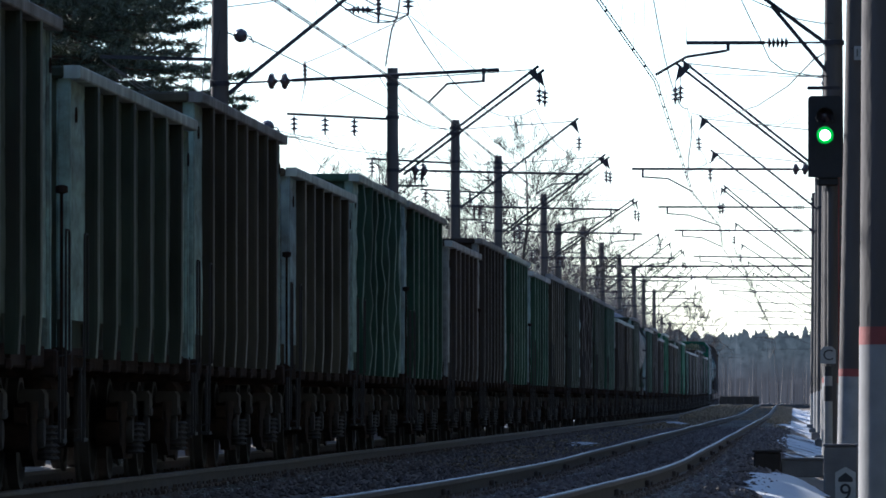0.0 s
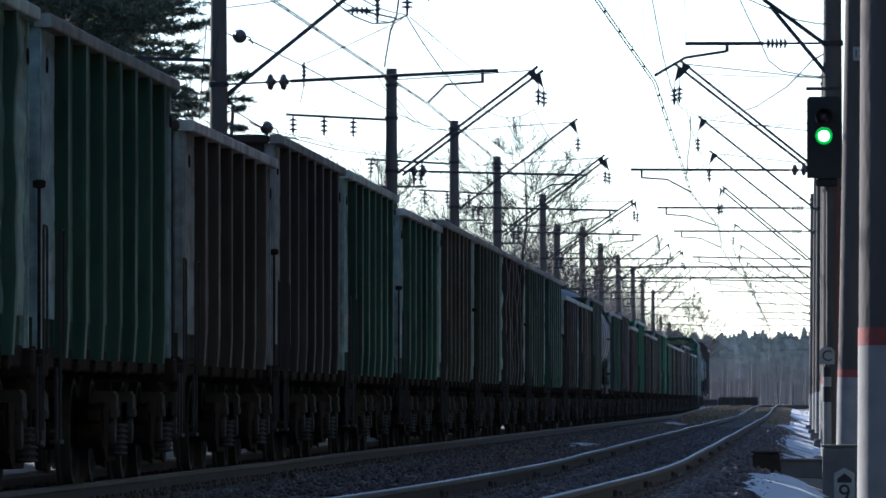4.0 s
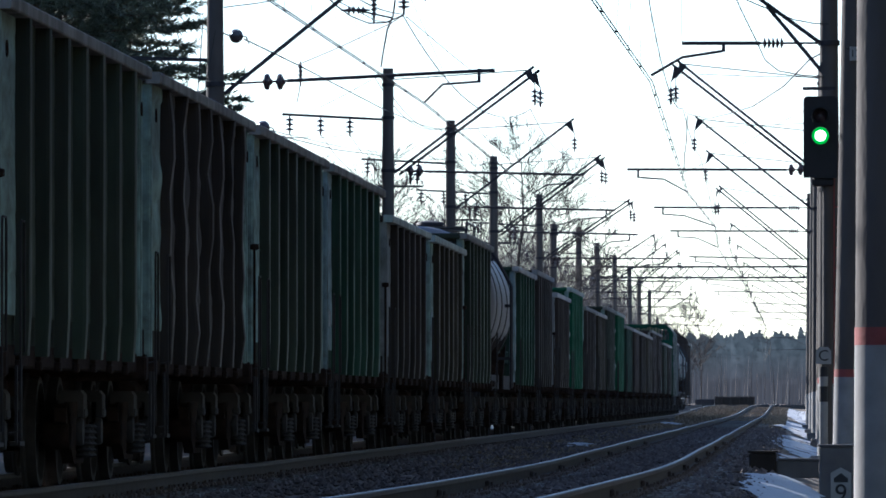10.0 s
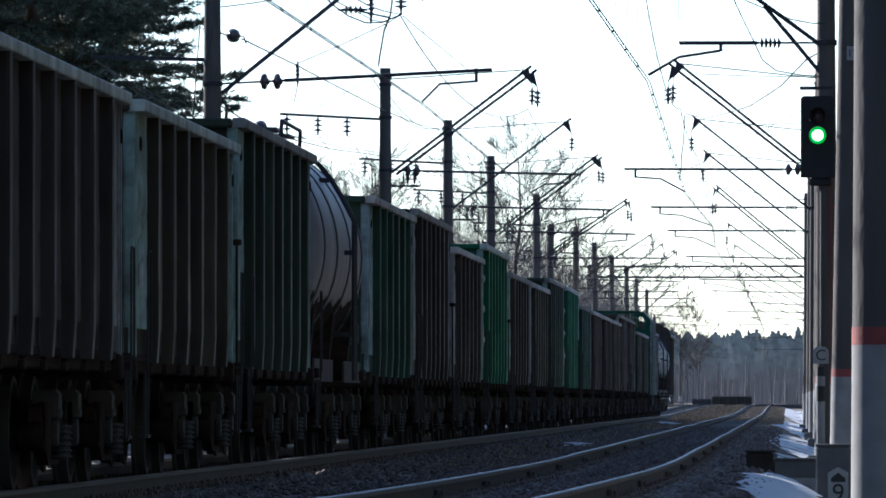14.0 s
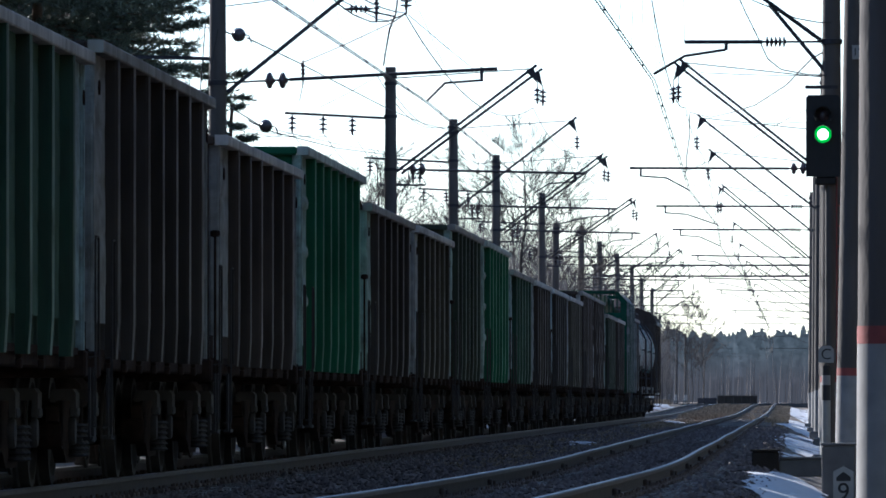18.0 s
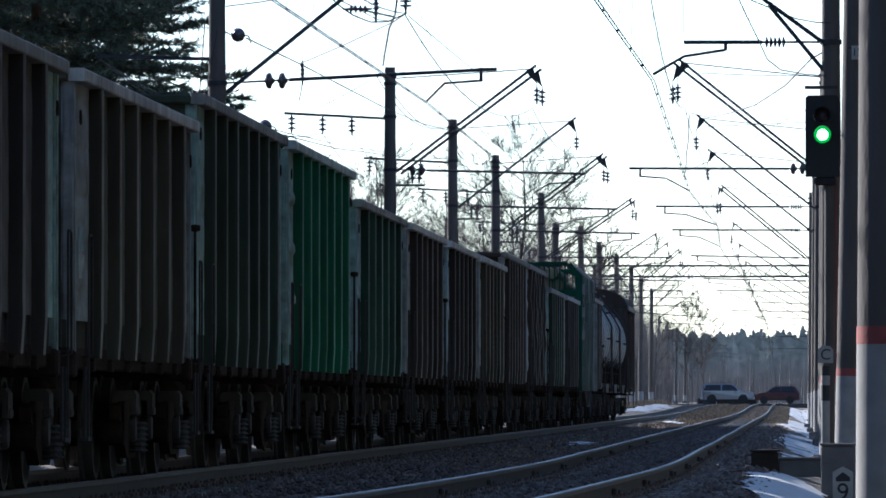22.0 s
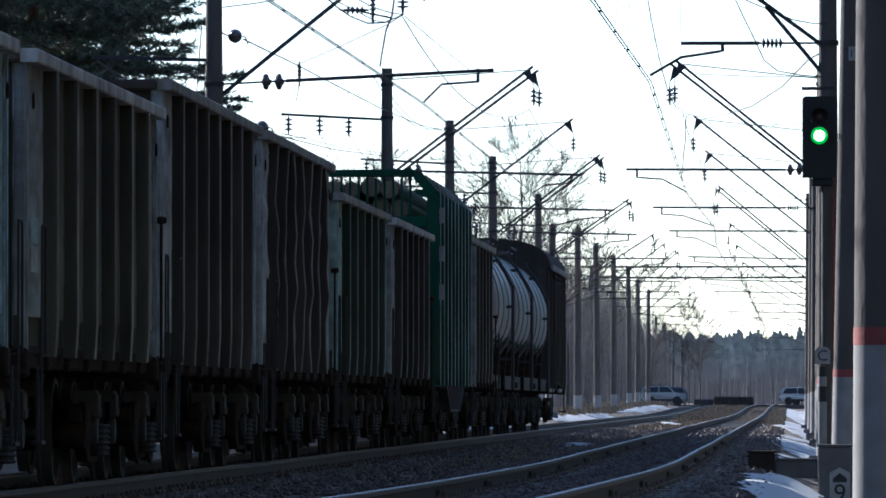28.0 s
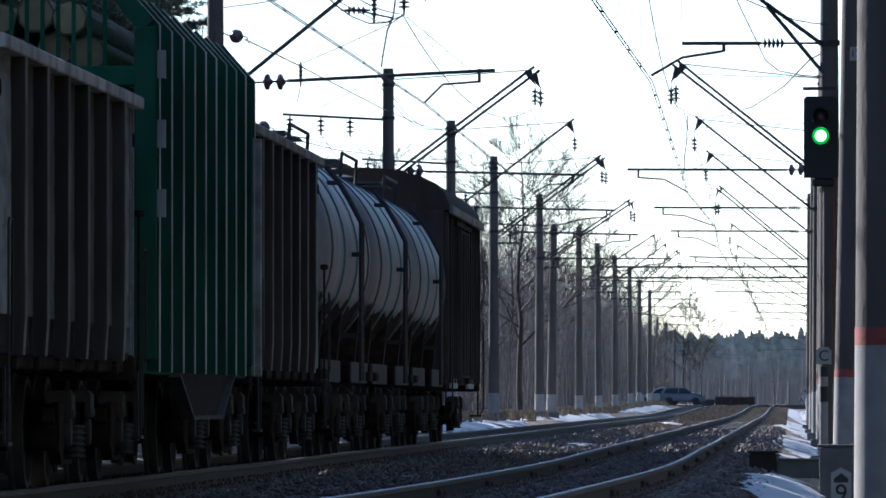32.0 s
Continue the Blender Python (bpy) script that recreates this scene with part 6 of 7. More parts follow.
def car(key, form, colour, lower, label):
    L, H, out, win, W = CAR_FORMS[form]
    ob = thing("car", label, "car", group="cars on the crossing")
    hw = W / 2

    def body_shell(grow):
        """A body shell, narrower above the waist."""
        wst = 1.15 if form == "suv" else 1.05

        def half_width(z):
            return hw - (0.02 if z < wst else 0.02 + 0.26 * (z - wst) / (H - wst)) - (0.05 if z < 0.45 else 0)
        n = len(out)
        s2 = Shape()
        for sg in (-1, 1):
            vv = [(sg * (half_width(z) + grow), y, z) for y, z in out]
            s2.add(vv, [tuple(range(n))])
        vv = [(sg * (half_width(z) + grow), y, z) for sg in (-1, 1) for y, z in out]
        s2.add(vv, [(i, (i + 1) % n, n + (i + 1) % n, n + i) for i in range(n)])
        return s2, half_width
    shell, hwf = body_shell(0)
    part("body", shell, M[colour], ob)
    # glass: side windows split by pillars, and the two screens
    for sg in (-1, 1):
        ys = [p[0] for p in win]
        mid = (min(ys) + max(ys)) / 2 + 0.05
        g = Shape()
        for a, b in ((min(ys) + 0.02, mid - 0.05), (mid + 0.05, max(ys) - 0.02)):
            lo = min(p[1] for p in win)
            top = list(win)

            def zat(y):
                for (y0, z0), (y1, z1) in zip(top[:-1], top[1:]):
                    if y0 <= y <= y1:
                        return z0 + (z1 - z0) * (y - y0) / max(1e-6, y1 - y0)
                return lo
            m = 8
            up = [(a + (b - a) * i / m, zat(a + (b - a) * i / m)) for i in range(m + 1)]
            pts = [(a, lo)] + up + [(b, lo)]
            vv = [(sg * (hwf(z) + 0.006), y, z) for y, z in pts]
            g.add(vv, [tuple(range(len(vv)))])
        part("side_window", g, M["car_glass"], ob, "dark tinted side windows")
    i = max(range(len(out) - 1), key=lambda k: (out[k][1] - out[k + 1][1] if out[k][1] > 1.3 and out[k + 1][0] > 0 else -1))
    (ya, za), (yb, zb) = out[i], out[i + 1]
    part("windscreen", Shape().add([(-hwf(za) + 0.1, ya + 0.02, za - 0.02), (hwf(za) - 0.1, ya + 0.02, za - 0.02), (hwf(zb) - 0.1, yb + 0.012, zb + 0.02), (-hwf(zb) + 0.1, yb + 0.012, zb + 0.02)], [(0, 1, 2, 3)]), M["car_glass"], ob)
    (ya, za), (yb, zb) = out[2], out[3]
    part("rear_screen", Shape().add([(-hwf(za) + 0.1, ya - 0.012, za + 0.03), (hwf(za) - 0.1, ya - 0.012, za + 0.03), (hwf(zb) - 0.12, yb - 0.012, zb - 0.02), (-hwf(zb) + 0.12, yb - 0.012, zb - 0.02)], [(0, 1, 2, 3)]), M["car_glass"], ob)
    part("lower_trim", Shape().box(-hw - 0.012, hw + 0.012, -L / 2 + 0.5, L / 2 - 0.5, 0.30, 0.52 if lower else 0.40, 0.03), M["tyre"], ob, "dark plastic lower trim")
    for q, nm in ((-1, "rear_bumper"), (1, "front_bumper")):
        part(nm, Shape().box(-hw + 0.06, hw - 0.06, q * (L / 2 - 0.04) - 0.09, q * (L / 2 - 0.04) + 0.09, 0.36, 0.62, 0.04), M["tyre"] if lower else M[colour], ob)
    for sg in (-1, 1):
        part("headlight", Shape().box(sg * (hw - 0.28) - 0.16, sg * (hw - 0.28) + 0.16, L / 2 - 0.12, L / 2 + 0.01, 0.70, 0.86, 0.03), M["car_glass"], ob)
        part("tail_light", Shape().box(sg * (hw - 0.14) - 0.09, sg * (hw - 0.14) + 0.09, -L / 2 - 0.02, -L / 2 + 0.12, 0.80, 1.08, 0.02), M["car_red"], ob, "red tail light")
        part("mirror", Shape().box(sg * (hw + 0.08) - 0.09, sg * (hw + 0.08) + 0.09, 0.72, 0.84, 1.02, 1.16, 0.03), M[colour], ob)
        if form.startswith("suv"):
            part("roof_rail", Shape().tube([(sg * (hw - 0.3), -1.7, H + 0.01), (sg * (hw - 0.3), -1.6, H + 0.06), (sg * (hw - 0.3), 0.1, H + 0.06), (sg * (hw - 0.3), 0.2, H + 0.01)], 0.02, 6), M["iron"], ob)
    R = 0.37 if form == "suv" else (0.34 if form == "suv_small" else 0.30)
    spin = []
    for q in (-1, 1):
        for sg in (-1, 1):
            w = part("wheel", shared("wheel|%.2f" % R, lambda: Shape().lathe([(R * 0.62, -0.11), (R * 0.95, -0.11), (R, -0.07), (R, 0.07), (R * 0.95, 0.11), (R * 0.62, 0.11)], axis="x", n=24), M["tyre"], True), None, ob, at=(sg * (hw - 0.10), q * L * 0.295, R))
            rim = Shape().lathe([(R * 0.63, -0.09), (R * 0.60, 0.07), (R * 0.2, 0.085), (R * 0.1, 0.09)], axis="x", n=10)
            part("rim", shared("rim|%.2f" % R, lambda: rim, M["rim"]), None, w).rotation_euler = (0, 0, 0 if sg > 0 else math.pi)
            spin.append(w)
            part("wheel_arch", Shape().lathe([(R * 0.2, -0.02), (R * 1.22, -0.02), (R * 1.22, 0.004), (R * 0.2, 0.004)], (sg * (hw - 0.02) + sg * 0.003, q * L * 0.295, R + 0.04), "x", 20), M["tyre"], ob, "dark wheel arch")
    CARS[key] = (ob, L, R, spin)
    return ob


car("a", "suv", "car_silver", False, "large silver off-road estate car with roof rails")
car("b", "hatch", "car_red", False, "dark red hatchback car with dark windows")
car("c", "hatch", "car_white", True, "white high-roofed hatchback with dark lower trim")
car("d", "hatch", "car_blue", False, "dark blue hatchback car with dark windows")
car("e", "suv_small", "car_silver", True, "silver off-road car with dark lower half")
car("f", "hatch", "car_white", False, "white small estate car")
car("g", "hatch", "car_grey", False, "blue-grey hatchback car with dark windows")


# ---------------------------------------------------------------- trees
def limb_tree(seed, height, spread, levels, trunk_r, start=0.25, droop=0.0, twig_r=0.012, dense=1.0, flat=1.0):
    """A bare broad-leaved tree: stem, limbs and fine twigs."""
    rng = random.Random(seed)
    stem, twigs = Shape(), Shape()
    pts = [Vector((0, 0, -0.2))]
    for i in range(1, 9):
        pts.append(Vector((0.012 * height * rng.uniform(-1, 1), 0.012 * height * rng.uniform(-1, 1), height * i / 8)))
    stem.tube(pts, trunk_r, 8, 0.02)

    def branch(p, d, length, r, lev):
        q, n = [p], 4
        for i in range(n):
            d = (d + Vector((rng.uniform(-1, 1), rng.uniform(-1, 1), rng.uniform(-0.4, 0.2 + 0.6 * flat) - droop * (lev > 1))) * 0.15).normalized()
            q.append(q[-1] + d * length / n)
        (stem if lev == 1 else twigs).tube(q, r, 4 if lev == 1 else 3, max(0.004, r * 0.35), caps=False)
        if lev < levels:
            for _ in range(int(rng.randint(4, 6) * dense)):
                t = rng.uniform(0.25, 1.0)
                k = min(n - 1, int(t * n))
                b = q[k].lerp(q[k + 1], t * n - k)
                dd = (d + Vector((rng.uniform(-1, 1), rng.uniform(-1, 1), rng.uniform(-0.3, 0.3 + 0.5 * flat))) * 0.72).normalized()
                branch(b, dd, length * rng.uniform(0.38, 0.62), max(twig_r, r * 0.52), lev + 1)
    m = int(13 * dense)
    for i in range(m):
        t = start + (1 - start) * (i + rng.random()) / m
        k = min(7, int(t * 8))
        b = pts[k].lerp(pts[k + 1], t * 8 - k)
        a = rng.uniform(0, 6.28)
        up = rng.uniform(0.5, 1.1) * flat
        d = Vector((math.cos(a), math.sin(a), up)).normalized()
        branch(b, d, spread * (1.15 - 0.75 * t) * rng.uniform(0.8, 1.2), trunk_r * 0.34 * (1.1 - t) + twig_r, 1)
    return stem, twigs


def bare_tree(x, y, seed, height, spread, label, levels=3, r=0.14, twig=0.014, dense=1.0, start=0.25, name="birch_tree", stem_mat="birch", flat=1.0):
    ob = thing(name, label, "tree", (x, y, ground_z(x, y)), "trees beside the line")
    a, b = limb_tree(seed, height, spread, levels, r, start, 0.15, twig, dense, flat)
    part("trunk", a, M[stem_mat], ob, smooth=True)
    part("crown", b, M["dark_twig"], ob, "fine leafless twigs")


def pine_tree(x, y, seed, height, base, radius, label, limbs=64, scale=1.0):
    """A pine: reddish stem, tiers of limbs, and flat sprays of side twigs set with needle tufts."""
    rng = random.Random(seed)
    ob = thing("pine_tree", label, "tree", (x, y, ground_z(x, y)), "pine trees")
    stem = Shape()
    pts = [Vector((0.3 * noise.noise((seed, i * 0.3, 0)), 0.3 * noise.noise((seed, i * 0.3, 9)), height * i / 10 - 0.2)) for i in range(11)]
    stem.tube(pts, 0.24 * min(1.0, height / 14), 10, 0.04)
    v, f = [], []

    def tuft(c, along, size):
        for _ in range(12):
            d = (along * 0.9 + Vector((rng.gauss(0, 0.75), rng.gauss(0, 0.75), rng.gauss(0.15, 0.6)))).normalized()
            s = d.cross(Vector((rng.uniform(-1, 1), rng.uniform(-1, 1), rng.uniform(-1, 1)))).normalized()
            o = c + along * rng.uniform(-0.6, 0.5) * size
            ln, w = size * rng.uniform(0.5, 1.0), size * 0.075
            k = len(v)
            v.extend([o - s * w, o + s * w, o + d * ln])
            f.append((k, k + 1, k + 2))
    for i in range(limbs):
        t = (i / limbs) ** 1.5
        tier = math.floor(t * 18) / 18 + 0.025 * rng.random()
        z = base + (height - base) * tier
        a = i * 2.4 + rng.uniform(-0.5, 0.5)
        r = radius * (1.0 - 0.45 * t) * rng.uniform(0.5, 1.15)
        q = [Vector((pts[5].x, pts[5].y, z))]
        d = Vector((math.cos(a), math.sin(a), rng.uniform(-0.15, 0.12)))
        n = max(5, int(r / (0.5 * scale)))
        for k in range(n):
            lift = -0.05 if k < n * 0.55 else 0.09
            d = (d + Vector((rng.uniform(-0.14, 0.14), rng.uniform(-0.14, 0.14), lift + rng.uniform(-0.05, 0.05)))).normalized()
            q.append(q[-1] + d * r / n)
        stem.tube(q, 0.05 * (1.2 - t) * scale, 5, 0.010, caps=False)
        for k in range(max(1, int(n * 0.3)), n + 1):
            dd = (q[k] - q[k - 1]).normalized()
            for sg in (-1, 1, 0):
                if rng.random() < 0.12:
                    continue
                out = (dd * rng.uniform(0.5, 1.0) + Vector((-dd.y, dd.x, 0)) * sg * rng.uniform(0.5, 1.0) + Vector((0, 0, rng.uniform(-0.12, 0.22)))).normalized()
                ln = rng.uniform(0.35, 0.95) * scale * (1.15 - 0.5 * k / n)
                e = q[k] + out * ln
                stem.tube([q[k], e], 0.010, 3, 0.005, caps=False)
                for m in range(3):
                    tuft(q[k].lerp(e, 0.3 + 0.36 * m) + Vector((0, 0, rng.uniform(-0.03, 0.06))), out, rng.uniform(0.24, 0.38) * (0.4 + 0.6 * scale))
    part("trunk", stem, M["bark"], ob, smooth=True)
    part("crown", sheet("crown", v, f, M["needle"]), None, ob, "dark green needle tufts")


for k, (x, y, h, b, r, n) in enumerate(((-19.1, 203, 21, 3.2, 4.5, 330), (-20.6, 216, 20, 3.4, 5.0, 330), (-22.6, 199, 22, 4.0, 4.6, 200), (-24.6, 222, 21, 4.0, 5.0, 200), (-19.2, 226, 19, 3.0, 4.0, 230))):
    pine_tree(x, y, 40 + k, h, b, r, "tall dark pine with layered needle branches behind the poles", n)
pine_tree(-13.95, 200, 60, 8.4, 1.5, 0.6, "young thin pine beside the line", 46, 0.3)
bare_tree(-12.1, 362, 3, 11.8, 5.4, "large leafless birch with a fine spreading crown", 4, 0.15, 0.0066, 1.45, stem_mat="dark_twig", flat=0.8)
bare_tree(-14.4, 376, 5, 9.5, 3.8, "leafless birch with a thin crown", 4, 0.13, 0.0062, 1.3, stem_mat="dark_twig", flat=0.8)
for k, (x, y, h, sp) in enumerate(((-14.6, 252, 7.4, 2.2), (-15.6, 262, 8.0, 2.4), (-15.0, 292, 9.6, 2.6), (-14.2, 330, 9.0, 2.5), (-17.5, 342, 10.5, 3.0), (-14.5, 420, 11.0, 3.2), (-17.0, 470, 12.5, 3.6),
                               (-15.0, 545, 14.0, 3.8), (-17.5, 565, 14.8, 4.0), (-14.0, 600, 13.0, 3.4), (-16.0, 660, 13.5, 3.6), (-13.5, 800, 15.5, 4.2), (-16.0, 840, 15.0, 4.0), (-10.9, 885, 11.0, 3.6), (-11.6, 905, 11.4, 3.6), (-10.0, 915, 10.8, 3.2))):
    bare_tree(x, y, 80 + k, h, sp, "slender leafless tree with dark twigs", 3, 0.05, 0.004 + y * 0.000016, 1.25, 0.2, "bare_tree", "dark_twig")


for k, (x, y, h, sp) in enumerate(((-14.0, 226, 5.9, 2.2), (-14.9, 236, 6.5, 2.4), (-13.4, 244, 6.7, 2.4), (-14.2, 256, 7.2, 2.6), (-15.2, 246, 6.9, 2.6), (-13.6, 270, 7.6, 2.6), (-14.8, 280, 7.9, 2.6))):
    bare_tree(x, y, 180 + k, h, sp, "bushy leafless tree with very fine twigs", 4, 0.045, 0.0040, 1.3, 0.3, "bare_tree", "dark_twig")


def thicket(name, x0, x1, y0, y1, n, h0, h1, seed, label, r, twigs=14, material="twig"):
    """Leafless saplings standing close together, as thin three-sided spikes."""
    rng = random.Random(seed)
    v, f = [], []

    def spike(p, q, w):
        a = rng.uniform(0, 6.28)
        k = len(v)
        for i in range(3):
            b = a + 2.094 * i
            v.append((p[0] + w * math.cos(b), p[1] + w * math.sin(b), p[2]))
        v.append(q)
        f.extend([(k, k + 1, k + 3), (k + 1, k + 2, k + 3), (k + 2, k, k + 3)])
    for _ in range(n):
        x, y = rng.uniform(x0, x1), y0 + (y1 - y0) * rng.random()
        h = rng.uniform(h0, h1) * (0.75 + 0.35 * noise.noise((x * 0.1, y * 0.04, seed)))
        z = ground_z(x, y) - 0.1
        tx = rng.uniform(-0.5, 0.5)
        w = r * rng.uniform(0.7, 1.7)
        spike((x, y, z), (x + tx, y, z + h), w)
        for _ in range(twigs):
            t = rng.uniform(0.2, 0.95)
            p = (x + tx * t, y, z + h * t)
            ln = h * rng.uniform(0.1, 0.28)
            a, u = rng.uniform(0, 6.28), rng.uniform(0.3, 1.4)
            spike(p, (p[0] + math.cos(a) * ln * 0.7, p[1] + math.sin(a) * ln * 0.7, p[2] + ln * u), w * 0.45)
    ob = new(name, sheet(name, v, f, M[material]))
    tagged(ob, label, "undergrowth", kind="stuff")


thicket("undergrowth", -26, -12.8, 185, 430, 1500, 2.5, 7.5, 11, "tangled leafless saplings behind the poles", 0.022)
thicket("undergrowth", -48, -13.5, 430, 930, 6500, 5.0, 12.0, 12, "tangled leafless saplings behind the poles", 0.030, 18)
thicket("undergrowth", -24, -13.2, 420, 880, 2600, 8.0, 14.5, 16, "tall leafless saplings behind the poles", 0.024, 18, "twig")
thicket("undergrowth", 4.5, 24, 420, 930, 1200, 4.0, 9.0, 13, "tangled leafless saplings beyond the snow", 0.04)
thicket("undergrowth", -75, -22, 780, 1100, 1800, 4.0, 8.0, 14, "tall leafless saplings beyond the crossing", 0.06)


def wood_edge(name, spots, seed, label, mat_name="needle", n=190, size=1.0):
    """A far or flanking wood: stems and ragged crowns of many small tufts."""
    rng = random.Random(seed)
    v, f = [], []
    st = Shape()
    for x, y, h in spots:
        z = ground_z(x, y) - 0.3
        st.tube([(x, y, z), (x + rng.uniform(-0.3, 0.3), y, z + h * 0.97)], 0.16, 5, 0.04, caps=False)
        for _ in range(n):
            t = rng.random() ** 0.8
            zz = z + h * (0.30 + 0.70 * t)
            rr = h * 0.17 * (1.05 - t) * rng.random() ** 0.5 + 0.15
            a = rng.uniform(0, 6.28)
            c = Vector((x + rr * math.cos(a), y + rr * math.sin(a), zz))
            d = Vector((rng.gauss(0, 1), rng.gauss(0, 1), rng.gauss(0, 0.6))).normalized() * h * 0.045 * size
            e = d.cross(Vector((rng.gauss(0, 1), rng.gauss(0, 1), rng.gauss(0, 1)))).normalized() * h * 0.03 * size
            k = len(v)
            v.extend([c - e, c + e, c + d])
            f.append((k, k + 1, k + 2))
    ob = thing(name, label, "wood", kind="stuff")
    tagged(part("stems", st, M["bark"], ob), kind="stuff")
    tagged(part("crowns", sheet("crowns", v, f, M[mat_name]), None, ob), kind="stuff")


rng_w = random.Random(8)


def spread(n, x0, x1, y0, y1, h0, h1, slope=0.0):
    """Tree places in a strip; slope keeps them clear of the open sky beside the line."""
    out = []
    while len(out) < n:
        x, y = rng_w.uniform(x0, x1), rng_w.uniform(y0, y1)
        if not slope or x < -slope * y:
            out.append((x, y, rng_w.uniform(h0, h1)))
    return out


thicket("birch_stems", -40, 14, 880, 1350, 170, 6.5, 11.5, 15, "slender grey trunks beyond the crossing", 0.05, 0, "twig")
# flanking woods mostly out of view, added to cast shade and dim the sky
wood_edge("pine_wood", spread(120, -75, -40, 20, 430, 15, 20, 0.092), 21, "dense pine wood flanking the line, mostly added out of view", n=380, size=1.1)
wood_edge("pine_wood", spread(150, -40, -22, 70, 420, 13.5, 17, 0.092), 24, "dense pine wood flanking the line, mostly added out of view", n=480, size=1.15)
wood_edge("pine_wood", spread(55, -23, -19, 60, 150, 7, 9.5), 26, "young pines added out of view to shade the verge", n=420, size=1.1)
wood_edge("pine_wood", spread(70, 6.8, 9.5, -80, 150, 12, 14.5), 28, "dense pine wood flanking the line, mostly added out of view", n=720, size=1.15)
wood_edge("pine_wood", spread(170, 10, 28, -80, 190, 17, 24), 22, "dense pine wood flanking the line, mostly added out of view", n=620, size=1.15)
wood_edge("pine_wood", spread(90, -30, -13, -90, 20, 16, 22), 29, "dense pine wood flanking the line, mostly added out of view", n=480, size=1.1)
wood_edge("pine_wood", spread(90, 15, 38, 190, 420, 15, 20), 25, "dense pine wood flanking the line, mostly added out of view", n=480, size=1.2)
wood_edge("pine_wood", spread(160, -100, -45, 430, 1000, 12, 16), 23, "dense pine wood flanking the line, mostly added out of view", n=120)


def far_wood():
    """The wood that closes the view, far beyond the crossing, haze painted into its glow."""
    m = bpy.data.materials.new("far_wood_with_painted_haze")
    m.use_nodes = True
    n, l = m.node_tree.nodes, m.node_tree.links
    b = n["Principled BSDF"]
    co = n.new("ShaderNodeTexCoord")
    mp = n.new("ShaderNodeMapping")
    mp.inputs["Scale"].default_value = (1.6, 1, 0.06)
    l.new(co.outputs["Object"], mp.inputs["Vector"])
    nz = n.new("ShaderNodeTexNoise")
    nz.inputs["Scale"].default_value, nz.inputs["Detail"].default_value = 1.0, 5
    l.new(mp.outputs["Vector"], nz.inputs["Vector"])
    # haze and daylight are put into these glow colours; the wood lights itself
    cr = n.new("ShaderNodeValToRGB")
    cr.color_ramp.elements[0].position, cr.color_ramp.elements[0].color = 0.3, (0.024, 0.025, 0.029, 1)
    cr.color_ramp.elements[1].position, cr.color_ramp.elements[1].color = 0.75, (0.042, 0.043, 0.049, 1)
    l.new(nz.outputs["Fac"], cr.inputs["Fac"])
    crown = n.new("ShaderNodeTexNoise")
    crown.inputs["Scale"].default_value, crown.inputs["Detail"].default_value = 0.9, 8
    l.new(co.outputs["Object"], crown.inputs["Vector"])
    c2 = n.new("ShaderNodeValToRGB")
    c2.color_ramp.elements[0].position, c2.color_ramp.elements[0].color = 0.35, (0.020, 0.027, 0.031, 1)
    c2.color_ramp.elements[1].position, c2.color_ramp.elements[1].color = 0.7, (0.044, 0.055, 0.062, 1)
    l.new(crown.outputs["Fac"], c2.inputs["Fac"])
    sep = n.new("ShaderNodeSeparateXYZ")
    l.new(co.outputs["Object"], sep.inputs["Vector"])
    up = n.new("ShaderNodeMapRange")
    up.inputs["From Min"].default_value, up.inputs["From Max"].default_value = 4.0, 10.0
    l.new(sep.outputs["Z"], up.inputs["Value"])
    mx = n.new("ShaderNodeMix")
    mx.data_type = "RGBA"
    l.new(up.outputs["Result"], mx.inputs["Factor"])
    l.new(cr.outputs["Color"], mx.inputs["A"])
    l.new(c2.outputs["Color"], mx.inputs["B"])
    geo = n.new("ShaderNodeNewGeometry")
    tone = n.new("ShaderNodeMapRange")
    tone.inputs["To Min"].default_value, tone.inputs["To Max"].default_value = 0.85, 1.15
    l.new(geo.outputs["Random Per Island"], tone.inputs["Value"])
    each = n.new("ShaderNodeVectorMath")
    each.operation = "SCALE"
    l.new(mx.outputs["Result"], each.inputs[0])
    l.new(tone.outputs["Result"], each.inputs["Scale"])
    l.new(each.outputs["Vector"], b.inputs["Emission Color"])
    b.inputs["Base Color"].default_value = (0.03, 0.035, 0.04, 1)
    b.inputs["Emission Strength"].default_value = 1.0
    b.inputs["Roughness"].default_value = 1.0
    rng = random.Random(6)
    v, f = [], []
    Y = 1500.0
    for row in range(3):
        x = -420.0
        while x < 330:
            # one ragged conifer: sprays that step outwards from the tip, on a bare stem
            h = 13.6 + 1.2 * noise.noise((x * 0.035, row, 0)) + rng.uniform(-0.9, 1.0) + 0.8 * noise.noise((x * 0.15, 3, row)) - 0.5 * row
            yy = Y - 14 * row + rng.uniform(-5, 5)
            low = h * rng.uniform(0.30, 0.50)
            w, round_top = rng.uniform(1.4, 2.8), rng.uniform(0.32, 0.7)
            n_s = 13
            sides = []
            for sg in (1, -1):
                one = []
                for i in range(n_s * 2):
                    t = (i + 0.5) / (n_s * 2)
                    r = w * t ** round_top * (1.0 if i % 2 == 0 else rng.uniform(0.45, 0.8)) * rng.uniform(0.75, 1.15)
                    one.append((x + sg * r, yy, h - (h - low) * t))
                sides.append(one)
            k = len(v)
            v += [(x, yy, h + 0.1)] + sides[0] + [(x + 0.14, yy, low), (x + 0.16, yy, -1), (x - 0.16, yy, -1), (x - 0.14, yy, low)] + sides[1][::-1]
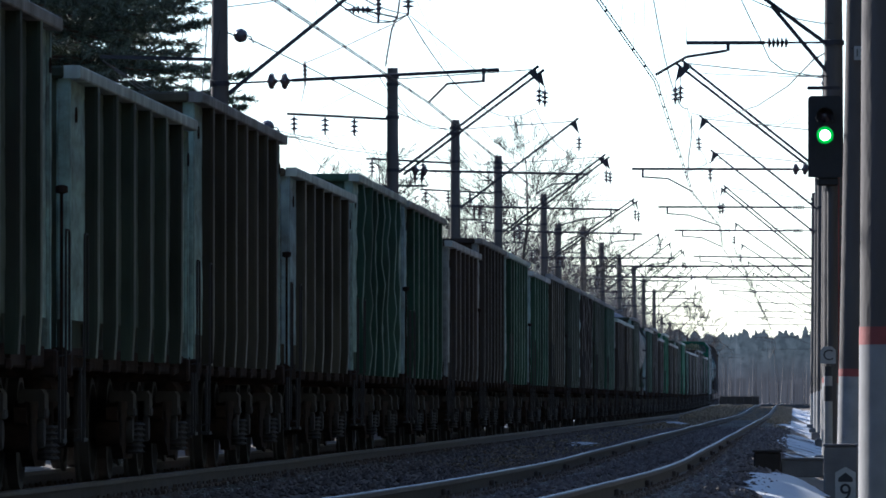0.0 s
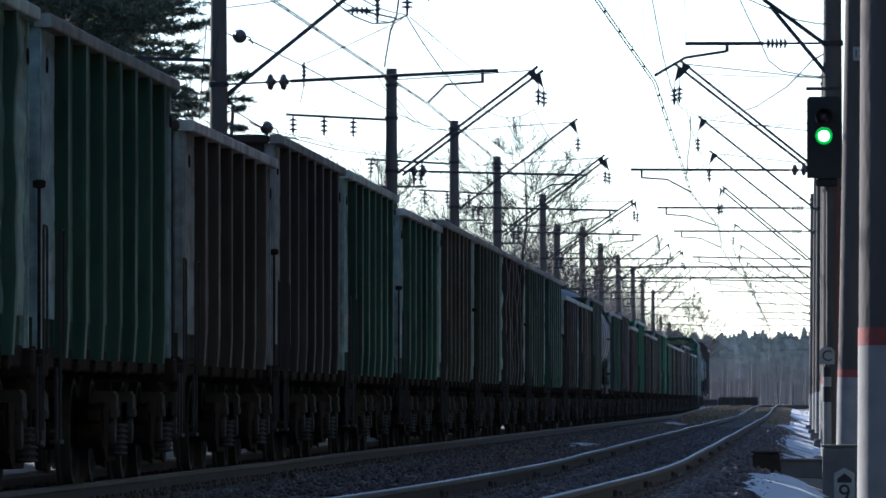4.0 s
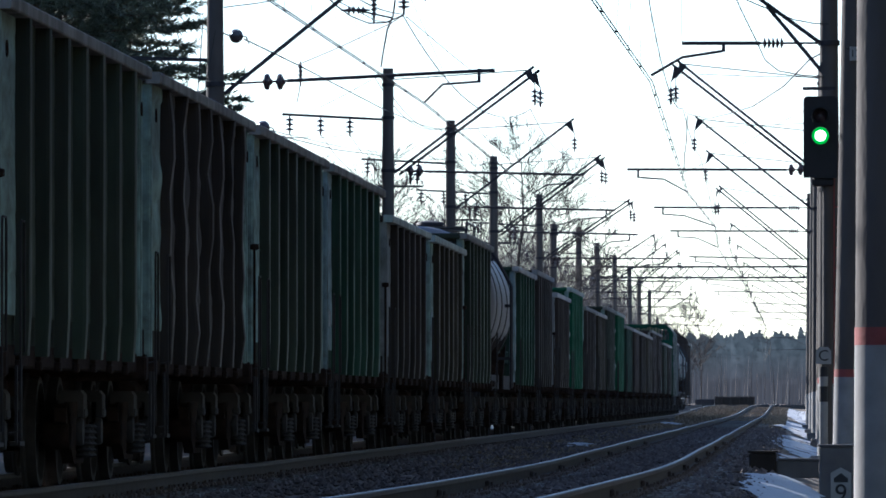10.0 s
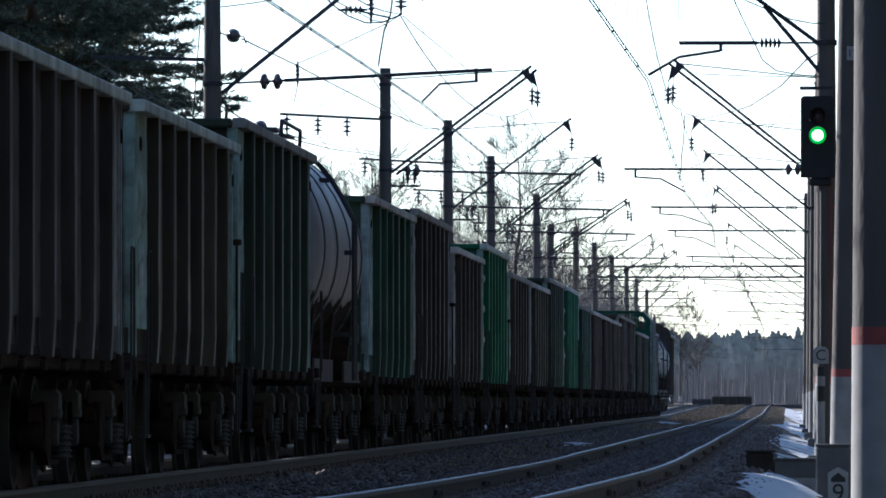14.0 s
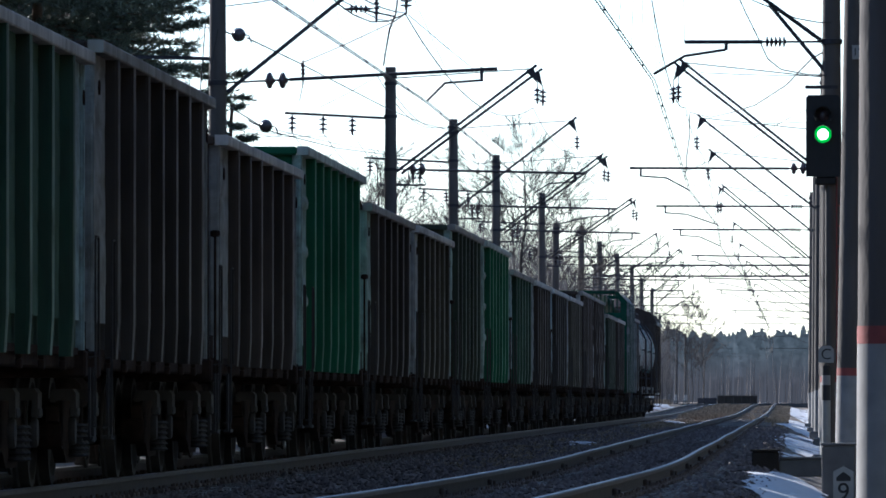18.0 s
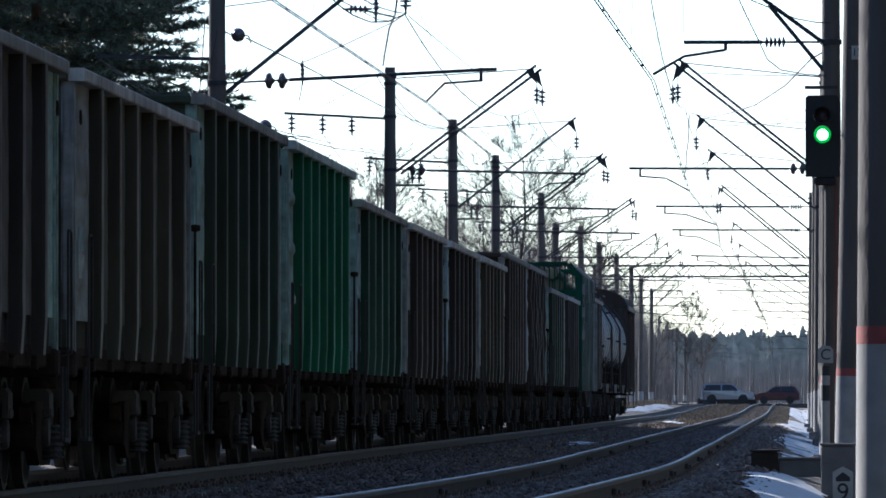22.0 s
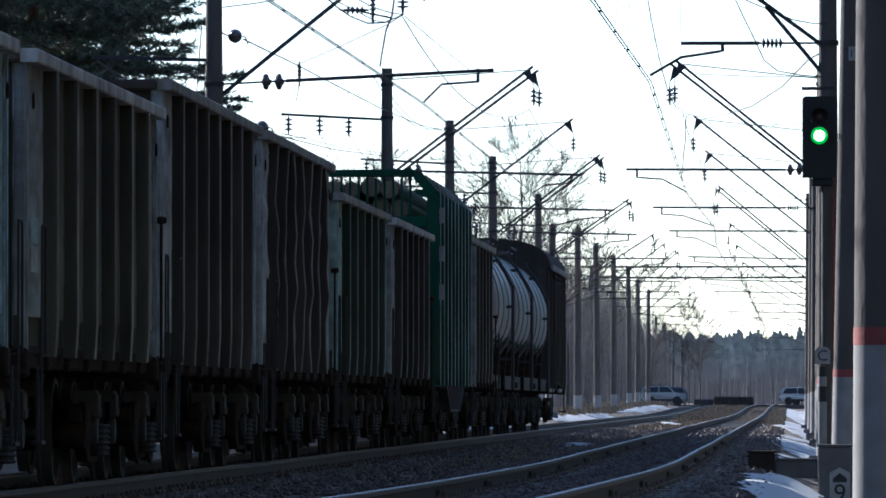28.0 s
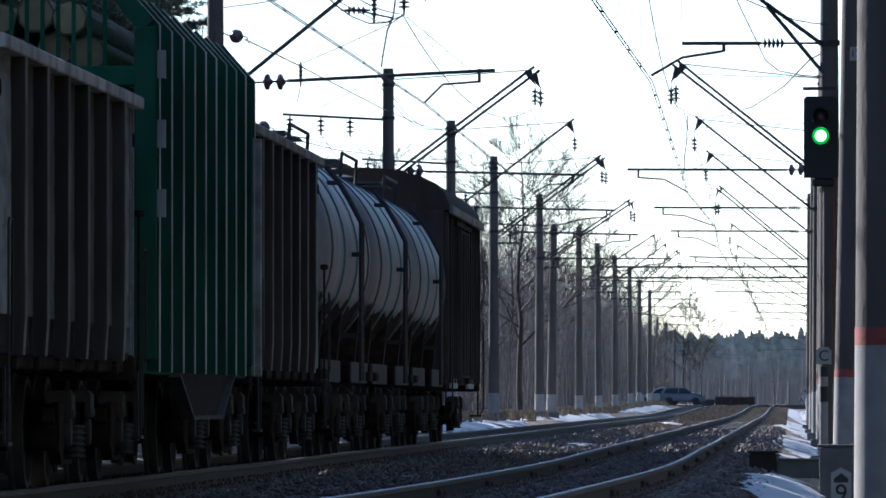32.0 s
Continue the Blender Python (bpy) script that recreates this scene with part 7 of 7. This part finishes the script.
            f.append(tuple(range(k, len(v))))
            x += rng.uniform(0.7, 1.7)
    k = len(v)
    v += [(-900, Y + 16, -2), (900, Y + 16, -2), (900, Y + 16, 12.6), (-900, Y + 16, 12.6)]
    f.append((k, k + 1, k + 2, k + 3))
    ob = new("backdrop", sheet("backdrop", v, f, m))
    tagged(ob, "blue-grey wood backdrop closing the distance, with painted glowing haze", "wood", kind="structure")


far_wood()


# ---------------------------------------------------------------- what moves
def run(t):
    """How far the train has come towards the camera after t seconds."""
    return -62.28 + 14.348 * t + 0.00408 * t * t


def motions():
    steps = [2.0 * i for i in range(17)]
    for ob, s in WAGONS:
        walk(ob, [(t, pose(TRAIN_X, s - run(t), rise(s - run(t)))) for t in steps])
    # all wheelsets roll alike: one front and one rear set are keyed, the others take over their turning
    turns = [i / 30 for i in range(int(SECONDS * 30) + 1)]
    lead = WHEELS[0:2]
    for w in lead:
        p = w.location.copy()
        walk(w, [(t, Matrix.Translation(p) @ pose(0, 0, 0, math.degrees((run(t) - run(0)) / 0.475))) for t in turns])
    for i, w in enumerate(WHEELS[2:]):
        src = lead[i % 2]
        w.rotation_mode = "QUATERNION"
        w.animation_data_create()
        w.animation_data.action = src.animation_data.action
        w.animation_data.action_slot = src.animation_data.action_slot
    near, far = CROSS_Y - 1.9, CROSS_Y + 1.9
    z = rise(CROSS_Y) + 0.012
    # key: way (+1 to the right), when its middle is over x = -3, speeds before and after
    plan = {"a": (1, 22.61, 4.2, 4.5), "c": (1, 26.87, 3.8, 3.8), "e": (1, 30.29, 3.65, 3.65), "g": (1, 33.83, 3.7, 3.7),
            "b": (-1, 22.52, 3.47, 3.47), "d": (-1, 25.5, 3.3, 3.3), "f": (-1, 29.45, 3.45, 3.45)}
    for key, (way, t0, v0, v1) in plan.items():
        ob, L, R, spin = CARS[key]
        y = near if way > 0 else far

        def at(t):
            return (v0 if t < t0 - 3 else v1) * (t - t0) + (0 if t >= t0 - 3 else (v0 - v1) * 3)
        ts = sorted({0.0, 32.0} | {4.0 * i for i in range(1, 8)} | ({t0 - 3} if 0 < t0 - 3 < 32 else set()))
        walk(ob, [(t, pose(-3.0 + way * at(t), y, z, 0, 0, -90 if way > 0 else 90)) for t in ts])
        tw = [i * 0.1 for i in range(321)]
        for w in spin:
            p = w.location.copy()
            walk(w, [(t, Matrix.Translation(p) @ pose(0, 0, 0, -math.degrees(at(t) / R))) for t in tw])


motions()
